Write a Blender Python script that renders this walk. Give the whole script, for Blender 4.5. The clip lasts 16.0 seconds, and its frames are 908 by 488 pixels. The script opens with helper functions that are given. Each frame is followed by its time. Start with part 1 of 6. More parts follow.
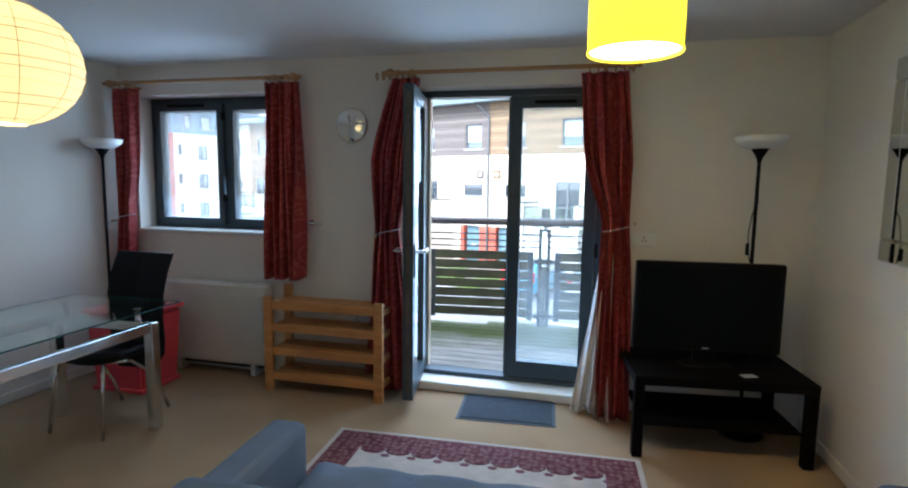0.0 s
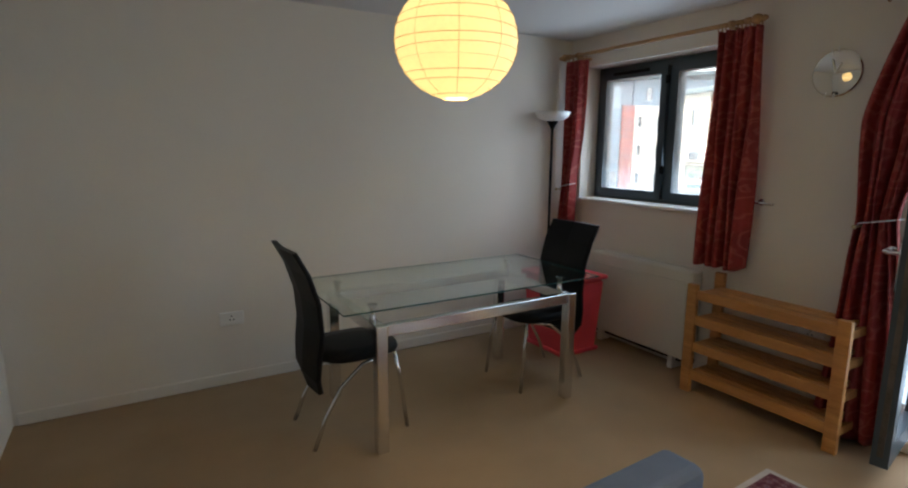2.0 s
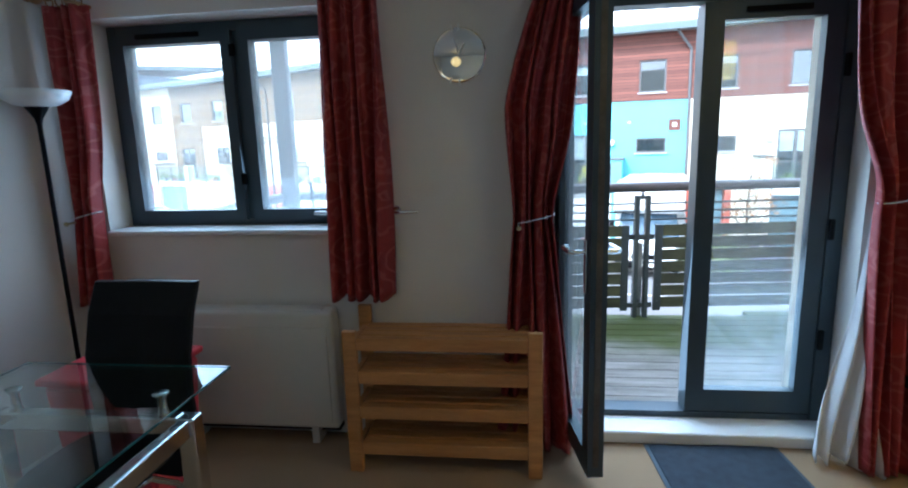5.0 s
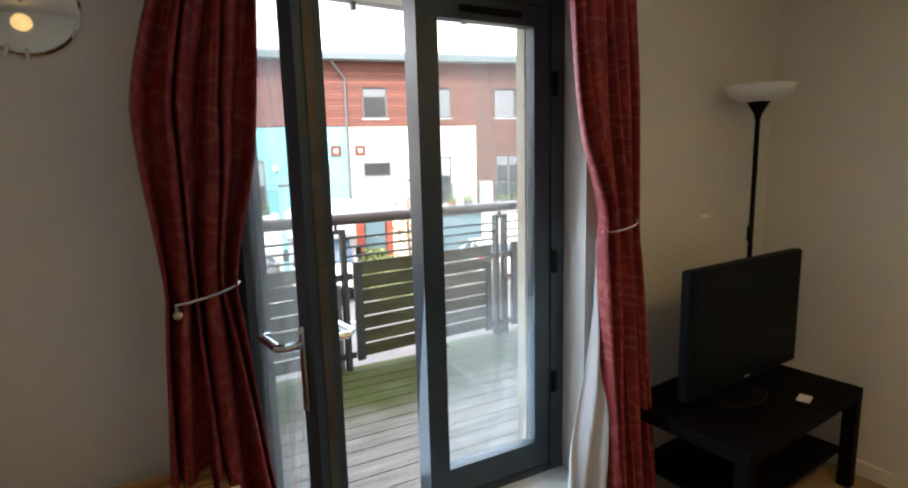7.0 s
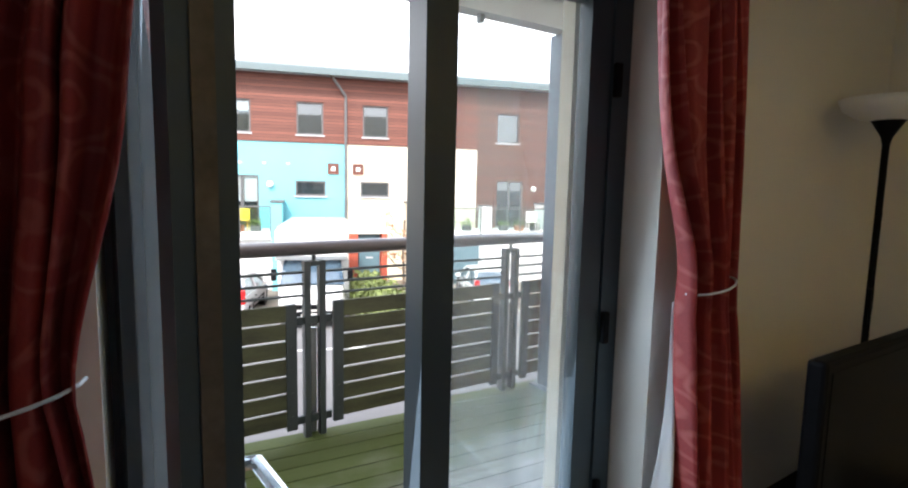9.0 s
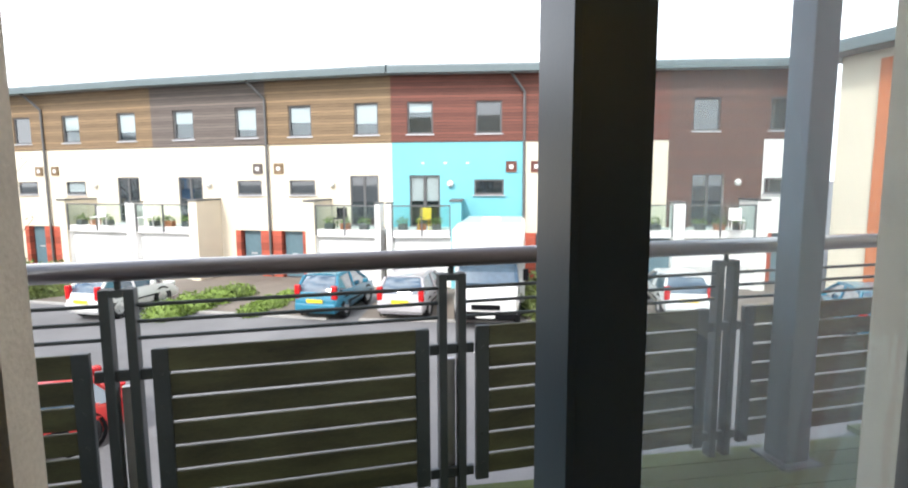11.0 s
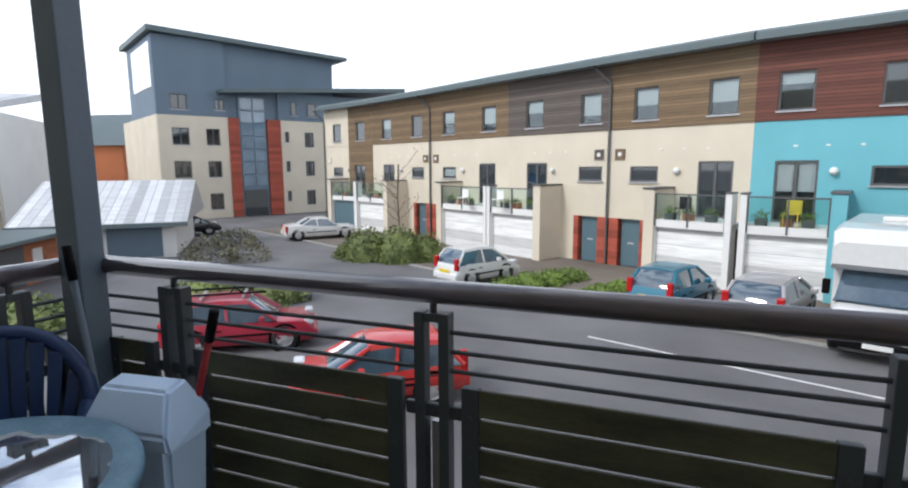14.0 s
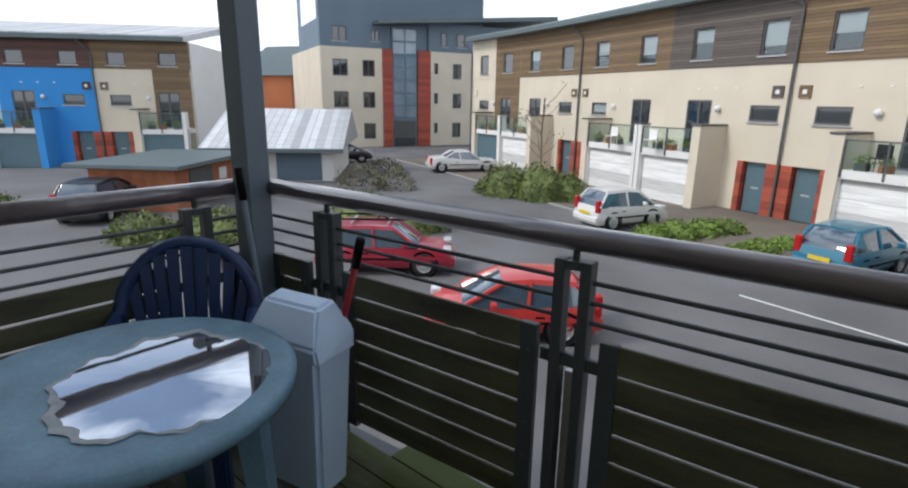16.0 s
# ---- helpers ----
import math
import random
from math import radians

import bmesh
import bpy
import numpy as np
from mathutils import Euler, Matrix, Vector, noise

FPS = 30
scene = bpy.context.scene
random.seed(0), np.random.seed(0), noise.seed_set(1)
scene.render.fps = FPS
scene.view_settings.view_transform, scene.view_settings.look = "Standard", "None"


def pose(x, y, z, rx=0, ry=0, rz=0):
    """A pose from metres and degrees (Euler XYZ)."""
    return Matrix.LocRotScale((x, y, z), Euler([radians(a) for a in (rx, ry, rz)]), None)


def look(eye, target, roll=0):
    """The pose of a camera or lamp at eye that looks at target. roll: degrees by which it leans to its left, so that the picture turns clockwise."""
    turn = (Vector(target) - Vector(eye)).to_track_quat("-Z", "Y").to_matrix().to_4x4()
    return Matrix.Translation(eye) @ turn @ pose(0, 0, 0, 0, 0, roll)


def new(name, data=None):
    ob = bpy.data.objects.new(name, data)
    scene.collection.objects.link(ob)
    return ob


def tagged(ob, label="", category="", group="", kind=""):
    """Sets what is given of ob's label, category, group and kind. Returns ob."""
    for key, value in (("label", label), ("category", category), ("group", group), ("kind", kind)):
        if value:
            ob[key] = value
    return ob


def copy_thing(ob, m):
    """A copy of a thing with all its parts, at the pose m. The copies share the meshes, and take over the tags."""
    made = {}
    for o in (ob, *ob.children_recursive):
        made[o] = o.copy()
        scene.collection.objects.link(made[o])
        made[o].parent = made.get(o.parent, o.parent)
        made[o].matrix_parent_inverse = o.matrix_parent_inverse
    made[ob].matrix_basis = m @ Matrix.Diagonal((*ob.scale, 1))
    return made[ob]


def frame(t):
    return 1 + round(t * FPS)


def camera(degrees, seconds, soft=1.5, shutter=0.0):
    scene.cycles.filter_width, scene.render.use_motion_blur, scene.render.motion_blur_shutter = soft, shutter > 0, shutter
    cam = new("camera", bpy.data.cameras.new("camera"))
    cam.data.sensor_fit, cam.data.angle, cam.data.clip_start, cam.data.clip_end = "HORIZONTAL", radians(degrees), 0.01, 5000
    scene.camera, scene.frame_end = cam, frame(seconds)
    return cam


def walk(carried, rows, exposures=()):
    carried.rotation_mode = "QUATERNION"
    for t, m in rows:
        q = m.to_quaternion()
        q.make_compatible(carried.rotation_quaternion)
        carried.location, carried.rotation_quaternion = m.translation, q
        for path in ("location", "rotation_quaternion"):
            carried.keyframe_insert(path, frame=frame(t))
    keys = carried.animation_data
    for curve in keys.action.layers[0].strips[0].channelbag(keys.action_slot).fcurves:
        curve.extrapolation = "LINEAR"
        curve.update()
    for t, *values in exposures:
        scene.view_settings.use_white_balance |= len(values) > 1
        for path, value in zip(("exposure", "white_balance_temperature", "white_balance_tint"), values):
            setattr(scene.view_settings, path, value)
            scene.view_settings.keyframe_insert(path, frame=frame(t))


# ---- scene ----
cam = camera(80.1, 16.0, soft=2.1)
PATH = [
    (0, (0.026, 0.532, 1.496), (-0.443, 2.463, 1.273), 0.8),
    (0.5, (0.028, 0.625, 1.513), (-0.898, 2.380, 1.262), -0.7),
    (1, (0.055, 0.763, 1.506), (-1.255, 2.254, 1.261), 0.4),
    (1.5, (0.009, 0.865, 1.489), (-1.547, 2.084, 1.189), 0.8),
    (2, (-0.126, 0.945, 1.490), (-1.816, 1.959, 1.145), 0.4),
    (2.5, (-0.333, 1.054, 1.480), (-2.099, 1.921, 1.119), -0.7),
    (3, (-0.625, 1.168, 1.497), (-2.341, 2.124, 1.117), -1.0),
    (3.5, (-0.876, 1.273, 1.501), (-2.472, 2.421, 1.135), -0.8),
    (4, (-1.140, 1.371, 1.487), (-2.281, 2.975, 1.131), -1.2),
    (4.5, (-1.301, 1.452, 1.487), (-1.901, 3.323, 1.113), -2.3),
    (5, (-1.368, 1.619, 1.507), (-1.604, 3.571, 1.138), -1.7),
    (5.2, (-1.372, 1.705, 1.502), (-1.495, 3.675, 1.181), -1.9),
    (7.3, (-1.347, 2.538, 1.500), (-0.360, 4.252, 1.205), -0.3),
    (7.5, (-1.328, 2.566, 1.488), (-0.325, 4.274, 1.212), 0.6),
    (8, (-1.245, 2.754, 1.503), (-0.235, 4.460, 1.239), 1.1),
    (8.2, (-1.219, 2.833, 1.498), (-0.200, 4.535, 1.243), 1.1),
    (10.3, (-0.798, 3.568, 1.472), (-0.253, 5.480, 1.253), 0.3),
    (10.5, (-0.753, 3.654, 1.443), (-0.285, 5.583, 1.201), -0.2),
    (11, (-0.721, 3.813, 1.445), (-0.409, 5.774, 1.210), -0.3),
    (11.5, (-0.764, 3.980, 1.434), (-0.669, 5.964, 1.203), -0.1),
    (12, (-0.753, 4.062, 1.468), (-0.914, 6.042, 1.237), -0.5),
    (12.5, (-0.761, 4.187, 1.470), (-1.098, 6.144, 1.234), -0.6),
    (13, (-0.772, 4.263, 1.483), (-1.231, 6.193, 1.232), -0.8),
    (13.5, (-0.790, 4.323, 1.509), (-1.406, 6.208, 1.251), -0.8),
    (14, (-0.857, 4.472, 1.514), (-1.713, 6.258, 1.229), -0.3),
    (14.5, (-0.912, 4.546, 1.520), (-1.979, 6.193, 1.130), 0.9),
    (15, (-0.923, 4.546, 1.532), (-2.120, 6.073, 1.045), 1.6),
    (15.5, (-0.935, 4.556, 1.514), (-2.194, 6.021, 0.997), 1.3),
    (16, (-0.918, 4.536, 1.512), (-2.169, 6.008, 0.995), 0.9),
]

EXPOSURES = [
    (0, 2.72, 5350, 8), (1.0, 2.68, 5850, 10), (2.5, 2.62, 6750, 13), (3.5, 2.70, 6200, 12), (4.0, 2.66, 5750, 8), (4.5, 2.54, 5180, 5), (5.2, 2.54, 5180, 5),
    (7.3, 2.60, 6750, 14), (8.2, 2.46, 6600, 13), (10.3, 1.85, 6350, 10), (11.0, 1.6, 6400, 10), (11.5, 1.24, 6400, 10), (12.0, 1.13, 6400, 10),
    (13.0, 0.62, 6150, 10), (14.0, 0.50, 6100, 10), (16.0, 0.36, 6150, 10),
]
walk(cam, [(t, look(eye, target, roll)) for t, eye, target, roll in PATH], EXPOSURES)

# ---- sky, sun and lamps ----
GROUND = -2.75
SUN_ELEV, SUN_AZ = radians(42), radians(215)
world = bpy.data.worlds.new("sky")
scene.world = world
world.use_nodes = True
wn, wl = world.node_tree.nodes, world.node_tree.links
sky = wn.new("ShaderNodeTexSky")
sky.sky_type = "NISHITA"
sky.sun_disc = False
sky.sun_elevation, sky.sun_rotation = SUN_ELEV, SUN_AZ
sky.air_density, sky.dust_density = 1.0, 1.5
wtc = wn.new("ShaderNodeTexCoord")
wmap = wn.new("ShaderNodeMapping")
wmap.inputs["Scale"].default_value = (1.6, 1.6, 5.0)
wno = wn.new("ShaderNodeTexNoise")
wno.inputs["Scale"].default_value, wno.inputs["Detail"].default_value = 1.6, 7
wramp = wn.new("ShaderNodeValToRGB")
wramp.color_ramp.elements[0].position, wramp.color_ramp.elements[0].color = 0.44, (0.05, 0.05, 0.05, 1)
wramp.color_ramp.elements[1].position, wramp.color_ramp.elements[1].color = 0.57, (1, 1, 1, 1)
wmix = wn.new("ShaderNodeMix")
wmix.data_type = "RGBA"
wmix.inputs["B"].default_value = (12.0, 12.3, 12.8, 1)
wl.new(wtc.outputs["Generated"], wmap.inputs["Vector"])
wl.new(wmap.outputs["Vector"], wno.inputs["Vector"])
wl.new(wno.outputs["Fac"], wramp.inputs["Fac"])
wsep = wn.new("ShaderNodeSeparateXYZ")
wl.new(wtc.outputs["Generated"], wsep.inputs["Vector"])
wlow = wn.new("ShaderNodeMapRange")
wlow.inputs["From Min"].default_value, wlow.inputs["From Max"].default_value = 0.28, 0.44
wlow.inputs["To Min"].default_value, wlow.inputs["To Max"].default_value = 0.9, 0.0
wl.new(wsep.outputs["Z"], wlow.inputs["Value"])
wmax = wn.new("ShaderNodeMath")
wmax.operation = "MAXIMUM"
wl.new(wramp.outputs["Color"], wmax.inputs[0])
wl.new(wlow.outputs["Result"], wmax.inputs[1])
wl.new(wmax.outputs[0], wmix.inputs["Factor"])
wl.new(sky.outputs["Color"], wmix.inputs["A"])
wl.new(wmix.outputs["Result"], wn["Background"].inputs["Color"])
wn["Background"].inputs["Strength"].default_value = 0.092

sun_data = bpy.data.lights.new("sun", "SUN")
sun_data.energy, sun_data.angle, sun_data.color = 1.3, radians(12), (1.0, 0.96, 0.91)
sun = new("sun", sun_data)
sx, sy = math.sin(SUN_AZ) * math.cos(SUN_ELEV), math.cos(SUN_AZ) * math.cos(SUN_ELEV)
sun.matrix_world = look((60 * sx, 60 * sy, 60 * math.sin(SUN_ELEV)), (0, 0, 0))


def bulb(name, x, y, z, watts, colour, radius):
    data = bpy.data.lights.new(name, "POINT")
    data.energy, data.color, data.shadow_soft_size = watts, colour, radius
    ob = new(name, data)
    ob.location = (x, y, z)
    return ob


LANTERN = (-1.98, 2.06, 1.895)
DRUM = (0.163, 2.49, 2.07)
bulb("lantern_bulb", *LANTERN, 2.3, (1.0, 0.70, 0.32), 0.05)
bulb("drum_bulb", *DRUM, 2.3, (1.0, 0.62, 0.24), 0.04)
# daylight that enters by the two openings
for nm, cx, cz, w, h, e in (("window_daylight", -2.79, 1.64, 1.2, 0.98, 1.4), ("door_daylight", -0.52, 1.1, 1.2, 1.95, 3.1)):
    data = bpy.data.lights.new(nm, "AREA")
    data.shape, data.size, data.size_y, data.energy, data.color = "RECTANGLE", w, h, e, (0.58, 0.79, 1.0)
    data.spread = radians(160)
    ob = new(nm, data)
    ob.matrix_world = look((cx, 4.325, cz), (cx, 2.325, cz - 0.35))


# ---- materials ----
def material(name, colour, rough=0.6, metal=0.0, var=0.12, scale=6.0, fine=60.0, bump=0.1, stretch=(1, 1, 1), colour2=None, per_object=0.0, island=0.0, coat=0.0, spec=0.5, height=0.01, alpha=1.0):
    """Principled surface with blotches, fine grain and relief at real size."""
    m = bpy.data.materials.new(name)
    m.use_nodes = True
    n, l = m.node_tree.nodes, m.node_tree.links
    p = n["Principled BSDF"]
    p.inputs["Roughness"].default_value, p.inputs["Metallic"].default_value = rough, metal
    p.inputs["Coat Weight"].default_value = coat
    p.inputs["Specular IOR Level"].default_value = spec
    p.inputs["Alpha"].default_value = alpha
    tc = n.new("ShaderNodeTexCoord")
    mp = n.new("ShaderNodeMapping")
    mp.inputs["Scale"].default_value = stretch
    l.new(tc.outputs["Object"], mp.inputs["Vector"])
    a = n.new("ShaderNodeTexNoise")
    a.inputs["Scale"].default_value, a.inputs["Detail"].default_value = scale, 5
    b = n.new("ShaderNodeTexNoise")
    b.inputs["Scale"].default_value, b.inputs["Detail"].default_value = fine, 3
    l.new(mp.outputs["Vector"], a.inputs["Vector"])
    l.new(mp.outputs["Vector"], b.inputs["Vector"])
    add = n.new("ShaderNodeMath")
    add.operation = "MULTIPLY_ADD"
    add.inputs[1].default_value = 0.4
    l.new(b.outputs["Fac"], add.inputs[0])
    l.new(a.outputs["Fac"], add.inputs[2])
    ramp = n.new("ShaderNodeMapRange")
    ramp.inputs["From Min"].default_value, ramp.inputs["From Max"].default_value = 0.4, 1.0
    l.new(add.outputs[0], ramp.inputs["Value"])
    mix = n.new("ShaderNodeMix")
    mix.data_type = "RGBA"
    dark = tuple(c * (1 - var) for c in colour)
    light = tuple(min(1, c * (1 + var)) for c in (colour2 or colour))
    mix.inputs["A"].default_value, mix.inputs["B"].default_value = (*dark, 1), (*light, 1)
    l.new(ramp.outputs["Result"], mix.inputs["Factor"])
    out = mix.outputs["Result"]
    if per_object or island:
        if per_object:
            oi = n.new("ShaderNodeObjectInfo")
            rnd = oi.outputs["Random"]
        else:
            oi = n.new("ShaderNodeNewGeometry")
            rnd = oi.outputs["Random Per Island"]
        amount = per_object or island
        mr = n.new("ShaderNodeMapRange")
        mr.inputs["To Min"].default_value, mr.inputs["To Max"].default_value = 1 - amount, 1 + amount
        l.new(rnd, mr.inputs["Value"])
        hs = n.new("ShaderNodeHueSaturation")
        l.new(mr.outputs["Result"], hs.inputs["Value"])
        l.new(out, hs.inputs["Color"])
        out = hs.outputs["Color"]
    l.new(out, p.inputs["Base Color"])
    if bump:
        bp = n.new("ShaderNodeBump")
        bp.inputs["Strength"].default_value, bp.inputs["Distance"].default_value = bump, height
        l.new(add.outputs[0], bp.inputs["Height"])
        l.new(bp.outputs["Normal"], p.inputs["Normal"])
    return m


def glass(name, tint=(1, 1, 1), rough=0.0, reflect=1.0, veil=0.0):
    """Thin pane: passes light, with a mirror sheen that grows at grazing angles."""
    m = bpy.data.materials.new(name)
    m.use_nodes = True
    n, l = m.node_tree.nodes, m.node_tree.links
    n.remove(n["Principled BSDF"])
    tr = n.new("ShaderNodeBsdfTransparent")
    tr.inputs["Color"].default_value = (*tint, 1)
    gl = n.new("ShaderNodeBsdfGlossy")
    gl.inputs["Roughness"].default_value = rough
    gl.inputs["Color"].default_value = (reflect, reflect, reflect, 1)
    lw = n.new("ShaderNodeLayerWeight")
    lw.inputs["Blend"].default_value = 0.5
    pw = n.new("ShaderNodeMath")
    pw.operation = "POWER"
    pw.inputs[1].default_value = 4.0
    l.new(lw.outputs["Facing"], pw.inputs[0])
    fr = n.new("ShaderNodeMath")
    fr.operation = "MULTIPLY_ADD"
    fr.inputs[1].default_value, fr.inputs[2].default_value = 0.8, 0.05
    l.new(pw.outputs[0], fr.inputs[0])
    mx = n.new("ShaderNodeMixShader")
    l.new(fr.outputs[0], mx.inputs["Fac"])
    l.new(tr.outputs["BSDF"], mx.inputs[1])
    l.new(gl.outputs["BSDF"], mx.inputs[2])
    out = mx.outputs["Shader"]
    # translucent film: adds a pale haze that imitates glare over the view
    if veil:
        film = n.new("ShaderNodeBsdfTranslucent")
        film.inputs["Color"].default_value = (0.8, 0.82, 0.82, 1)
        nz_ = n.new("ShaderNodeTexNoise")
        nz_.inputs["Scale"].default_value, nz_.inputs["Detail"].default_value = 3.0, 5
        mr = n.new("ShaderNodeMapRange")
        mr.inputs["To Min"].default_value, mr.inputs["To Max"].default_value = veil * 0.6, veil * 1.4
        l.new(nz_.outputs["Fac"], mr.inputs["Value"])
        mf = n.new("ShaderNodeMixShader")
        l.new(mr.outputs["Result"], mf.inputs["Fac"])
        l.new(out, mf.inputs[1])
        l.new(film.outputs["BSDF"], mf.inputs[2])
        out = mf.outputs["Shader"]
    l.new(out, n["Material Output"].inputs["Surface"])
    return m


def banded(name, colour, dark, pitch, rough=0.7, axis="Z", bump=0.6, width=0.12):
    """Horizontal boards: grooves every pitch metres, with a grain along each board."""
    m = material(name, colour, rough, var=0.22, scale=3, fine=30, bump=0.15, stretch=(0.4, 0.4, 6))
    n, l = m.node_tree.nodes, m.node_tree.links
    p = n["Principled BSDF"]
    tc = n.new("ShaderNodeTexCoord")
    sp = n.new("ShaderNodeSeparateXYZ")
    l.new(tc.outputs["Object"], sp.inputs["Vector"])
    dv = n.new("ShaderNodeMath")
    dv.operation = "DIVIDE"
    dv.inputs[1].default_value = pitch
    l.new(sp.outputs[axis], dv.inputs[0])
    fr = n.new("ShaderNodeMath")
    fr.operation = "FRACT"
    l.new(dv.outputs[0], fr.inputs[0])
    lt = n.new("ShaderNodeMath")
    lt.operation = "LESS_THAN"
    lt.inputs[1].default_value = width
    l.new(fr.outputs[0], lt.inputs[0])
    fl = n.new("ShaderNodeMath")
    fl.operation = "FLOOR"
    l.new(dv.outputs[0], fl.inputs[0])
    wnz = n.new("ShaderNodeTexWhiteNoise")
    wnz.noise_dimensions = "1D"
    l.new(fl.outputs[0], wnz.inputs["W"])
    mr = n.new("ShaderNodeMapRange")
    mr.inputs["To Min"].default_value, mr.inputs["To Max"].default_value = 0.75, 1.25
    l.new(wnz.outputs["Value"], mr.inputs["Value"])
    hs = n.new("ShaderNodeHueSaturation")
    l.new(mr.outputs["Result"], hs.inputs["Value"])
    src = p.inputs["Base Color"].links[0].from_socket
    l.new(src, hs.inputs["Color"])
    mix = n.new("ShaderNodeMix")
    mix.data_type = "RGBA"
    mix.inputs["B"].default_value = (*dark, 1)
    l.new(lt.outputs[0], mix.inputs["Factor"])
    l.new(hs.outputs["Color"], mix.inputs["A"])
    l.new(mix.outputs["Result"], p.inputs["Base Color"])
    bp = n.new("ShaderNodeBump")
    bp.invert = True
    bp.inputs["Strength"].default_value, bp.inputs["Distance"].default_value = bump, 0.02
    l.new(lt.outputs[0], bp.inputs["Height"])
    l.new(bp.outputs["Normal"], p.inputs["Normal"])
    return m


def glowing(name, colour, strength, base=(0.8, 0.75, 0.6), var=0.25):
    """Translucent shade lit from inside."""
    m = material(name, base, 0.8, var=0.1, bump=0.1)
    n, l = m.node_tree.nodes, m.node_tree.links
    p = n["Principled BSDF"]
    p.inputs["Emission Color"].default_value = (*colour, 1)
    tc = n.new("ShaderNodeTexCoord")
    gr = n.new("ShaderNodeTexGradient")
    gr.gradient_type = "SPHERICAL"
    mp = n.new("ShaderNodeMapping")
    mp.inputs["Scale"].default_value = (3.6, 3.6, 3.6)
    l.new(tc.outputs["Object"], mp.inputs["Vector"])
    l.new(mp.outputs["Vector"], gr.inputs["Vector"])
    mr = n.new("ShaderNodeMapRange")
    mr.inputs["To Min"].default_value, mr.inputs["To Max"].default_value = strength * (1 - var), strength * (1 + 2 * var)
    l.new(gr.outputs["Fac"], mr.inputs["Value"])
    l.new(mr.outputs["Result"], p.inputs["Emission Strength"])
    return m


def damask(name, colour, motif):
    """Woven cloth with large swirling rings a little paler than the ground."""
    m = material(name, colour, 0.6, var=0.25, scale=9, fine=160, bump=0.12, spec=0.35)
    n, l = m.node_tree.nodes, m.node_tree.links
    p = n["Principled BSDF"]
    tc = n.new("ShaderNodeTexCoord")
    mp = n.new("ShaderNodeMapping")
    mp.inputs["Scale"].default_value = (1, 0.25, 1)
    l.new(tc.outputs["Object"], mp.inputs["Vector"])
    vo = n.new("ShaderNodeTexVoronoi")
    vo.inputs["Scale"].default_value, vo.inputs["Randomness"].default_value = 9.0, 0.8
    l.new(mp.outputs["Vector"], vo.inputs["Vector"])
    nz_ = n.new("ShaderNodeTexNoise")
    nz_.inputs["Scale"].default_value = 14
    l.new(mp.outputs["Vector"], nz_.inputs["Vector"])
    ad = n.new("ShaderNodeMath")
    ad.operation = "MULTIPLY_ADD"
    ad.inputs[1].default_value = 0.25
    l.new(nz_.outputs["Fac"], ad.inputs[0])
    l.new(vo.outputs["Distance"], ad.inputs[2])
    wv = n.new("ShaderNodeMath")
    wv.operation = "PINGPONG"
    wv.inputs[1].default_value = 0.14
    l.new(ad.outputs[0], wv.inputs[0])
    mr = n.new("ShaderNodeMapRange")
    mr.inputs["From Min"].default_value, mr.inputs["From Max"].default_value = 0.085, 0.125
    l.new(wv.outputs[0], mr.inputs["Value"])
    mx = n.new("ShaderNodeMix")
    mx.data_type = "RGBA"
    mx.inputs["B"].default_value = (*motif, 1)
    sc = n.new("ShaderNodeMath")
    sc.operation = "MULTIPLY"
    sc.inputs[1].default_value = 0.55
    l.new(mr.outputs["Result"], sc.inputs[0])
    l.new(sc.outputs[0], mx.inputs["Factor"])
    l.new(p.inputs["Base Color"].links[0].from_socket, mx.inputs["A"])
    l.new(mx.outputs["Result"], p.inputs["Base Color"])
    return m


def mossy(name):
    """Grey weathered boards, green with moss along the outer edge and in patches."""
    m = material(name, (0.16, 0.155, 0.14), 0.8, var=0.3, scale=2.5, fine=40, stretch=(1, 7, 1), bump=0.3, colour2=(0.27, 0.265, 0.25), per_object=0.12)
    n, l = m.node_tree.nodes, m.node_tree.links
    p = n["Principled BSDF"]
    tc = n.new("ShaderNodeTexCoord")
    sp = n.new("ShaderNodeSeparateXYZ")
    l.new(tc.outputs["Object"], sp.inputs["Vector"])
    nz_ = n.new("ShaderNodeTexNoise")
    nz_.inputs["Scale"].default_value, nz_.inputs["Detail"].default_value = 1.7, 6
    l.new(tc.outputs["Object"], nz_.inputs["Vector"])
    ad = n.new("ShaderNodeMath")
    ad.operation = "MULTIPLY_ADD"
    ad.inputs[1].default_value = 1.3
    l.new(nz_.outputs["Fac"], ad.inputs[0])
    l.new(sp.outputs["Y"], ad.inputs[2])
    mr = n.new("ShaderNodeMapRange")
    mr.inputs["From Min"].default_value, mr.inputs["From Max"].default_value = 5.75, 6.35
    l.new(ad.outputs[0], mr.inputs["Value"])
    mx = n.new("ShaderNodeMix")
    mx.data_type = "RGBA"
    mx.inputs["B"].default_value = (0.055, 0.075, 0.012, 1)
    l.new(mr.outputs["Result"], mx.inputs["Factor"])
    l.new(p.inputs["Base Color"].links[0].from_socket, mx.inputs["A"])
    l.new(mx.outputs["Result"], p.inputs["Base Color"])
    return m


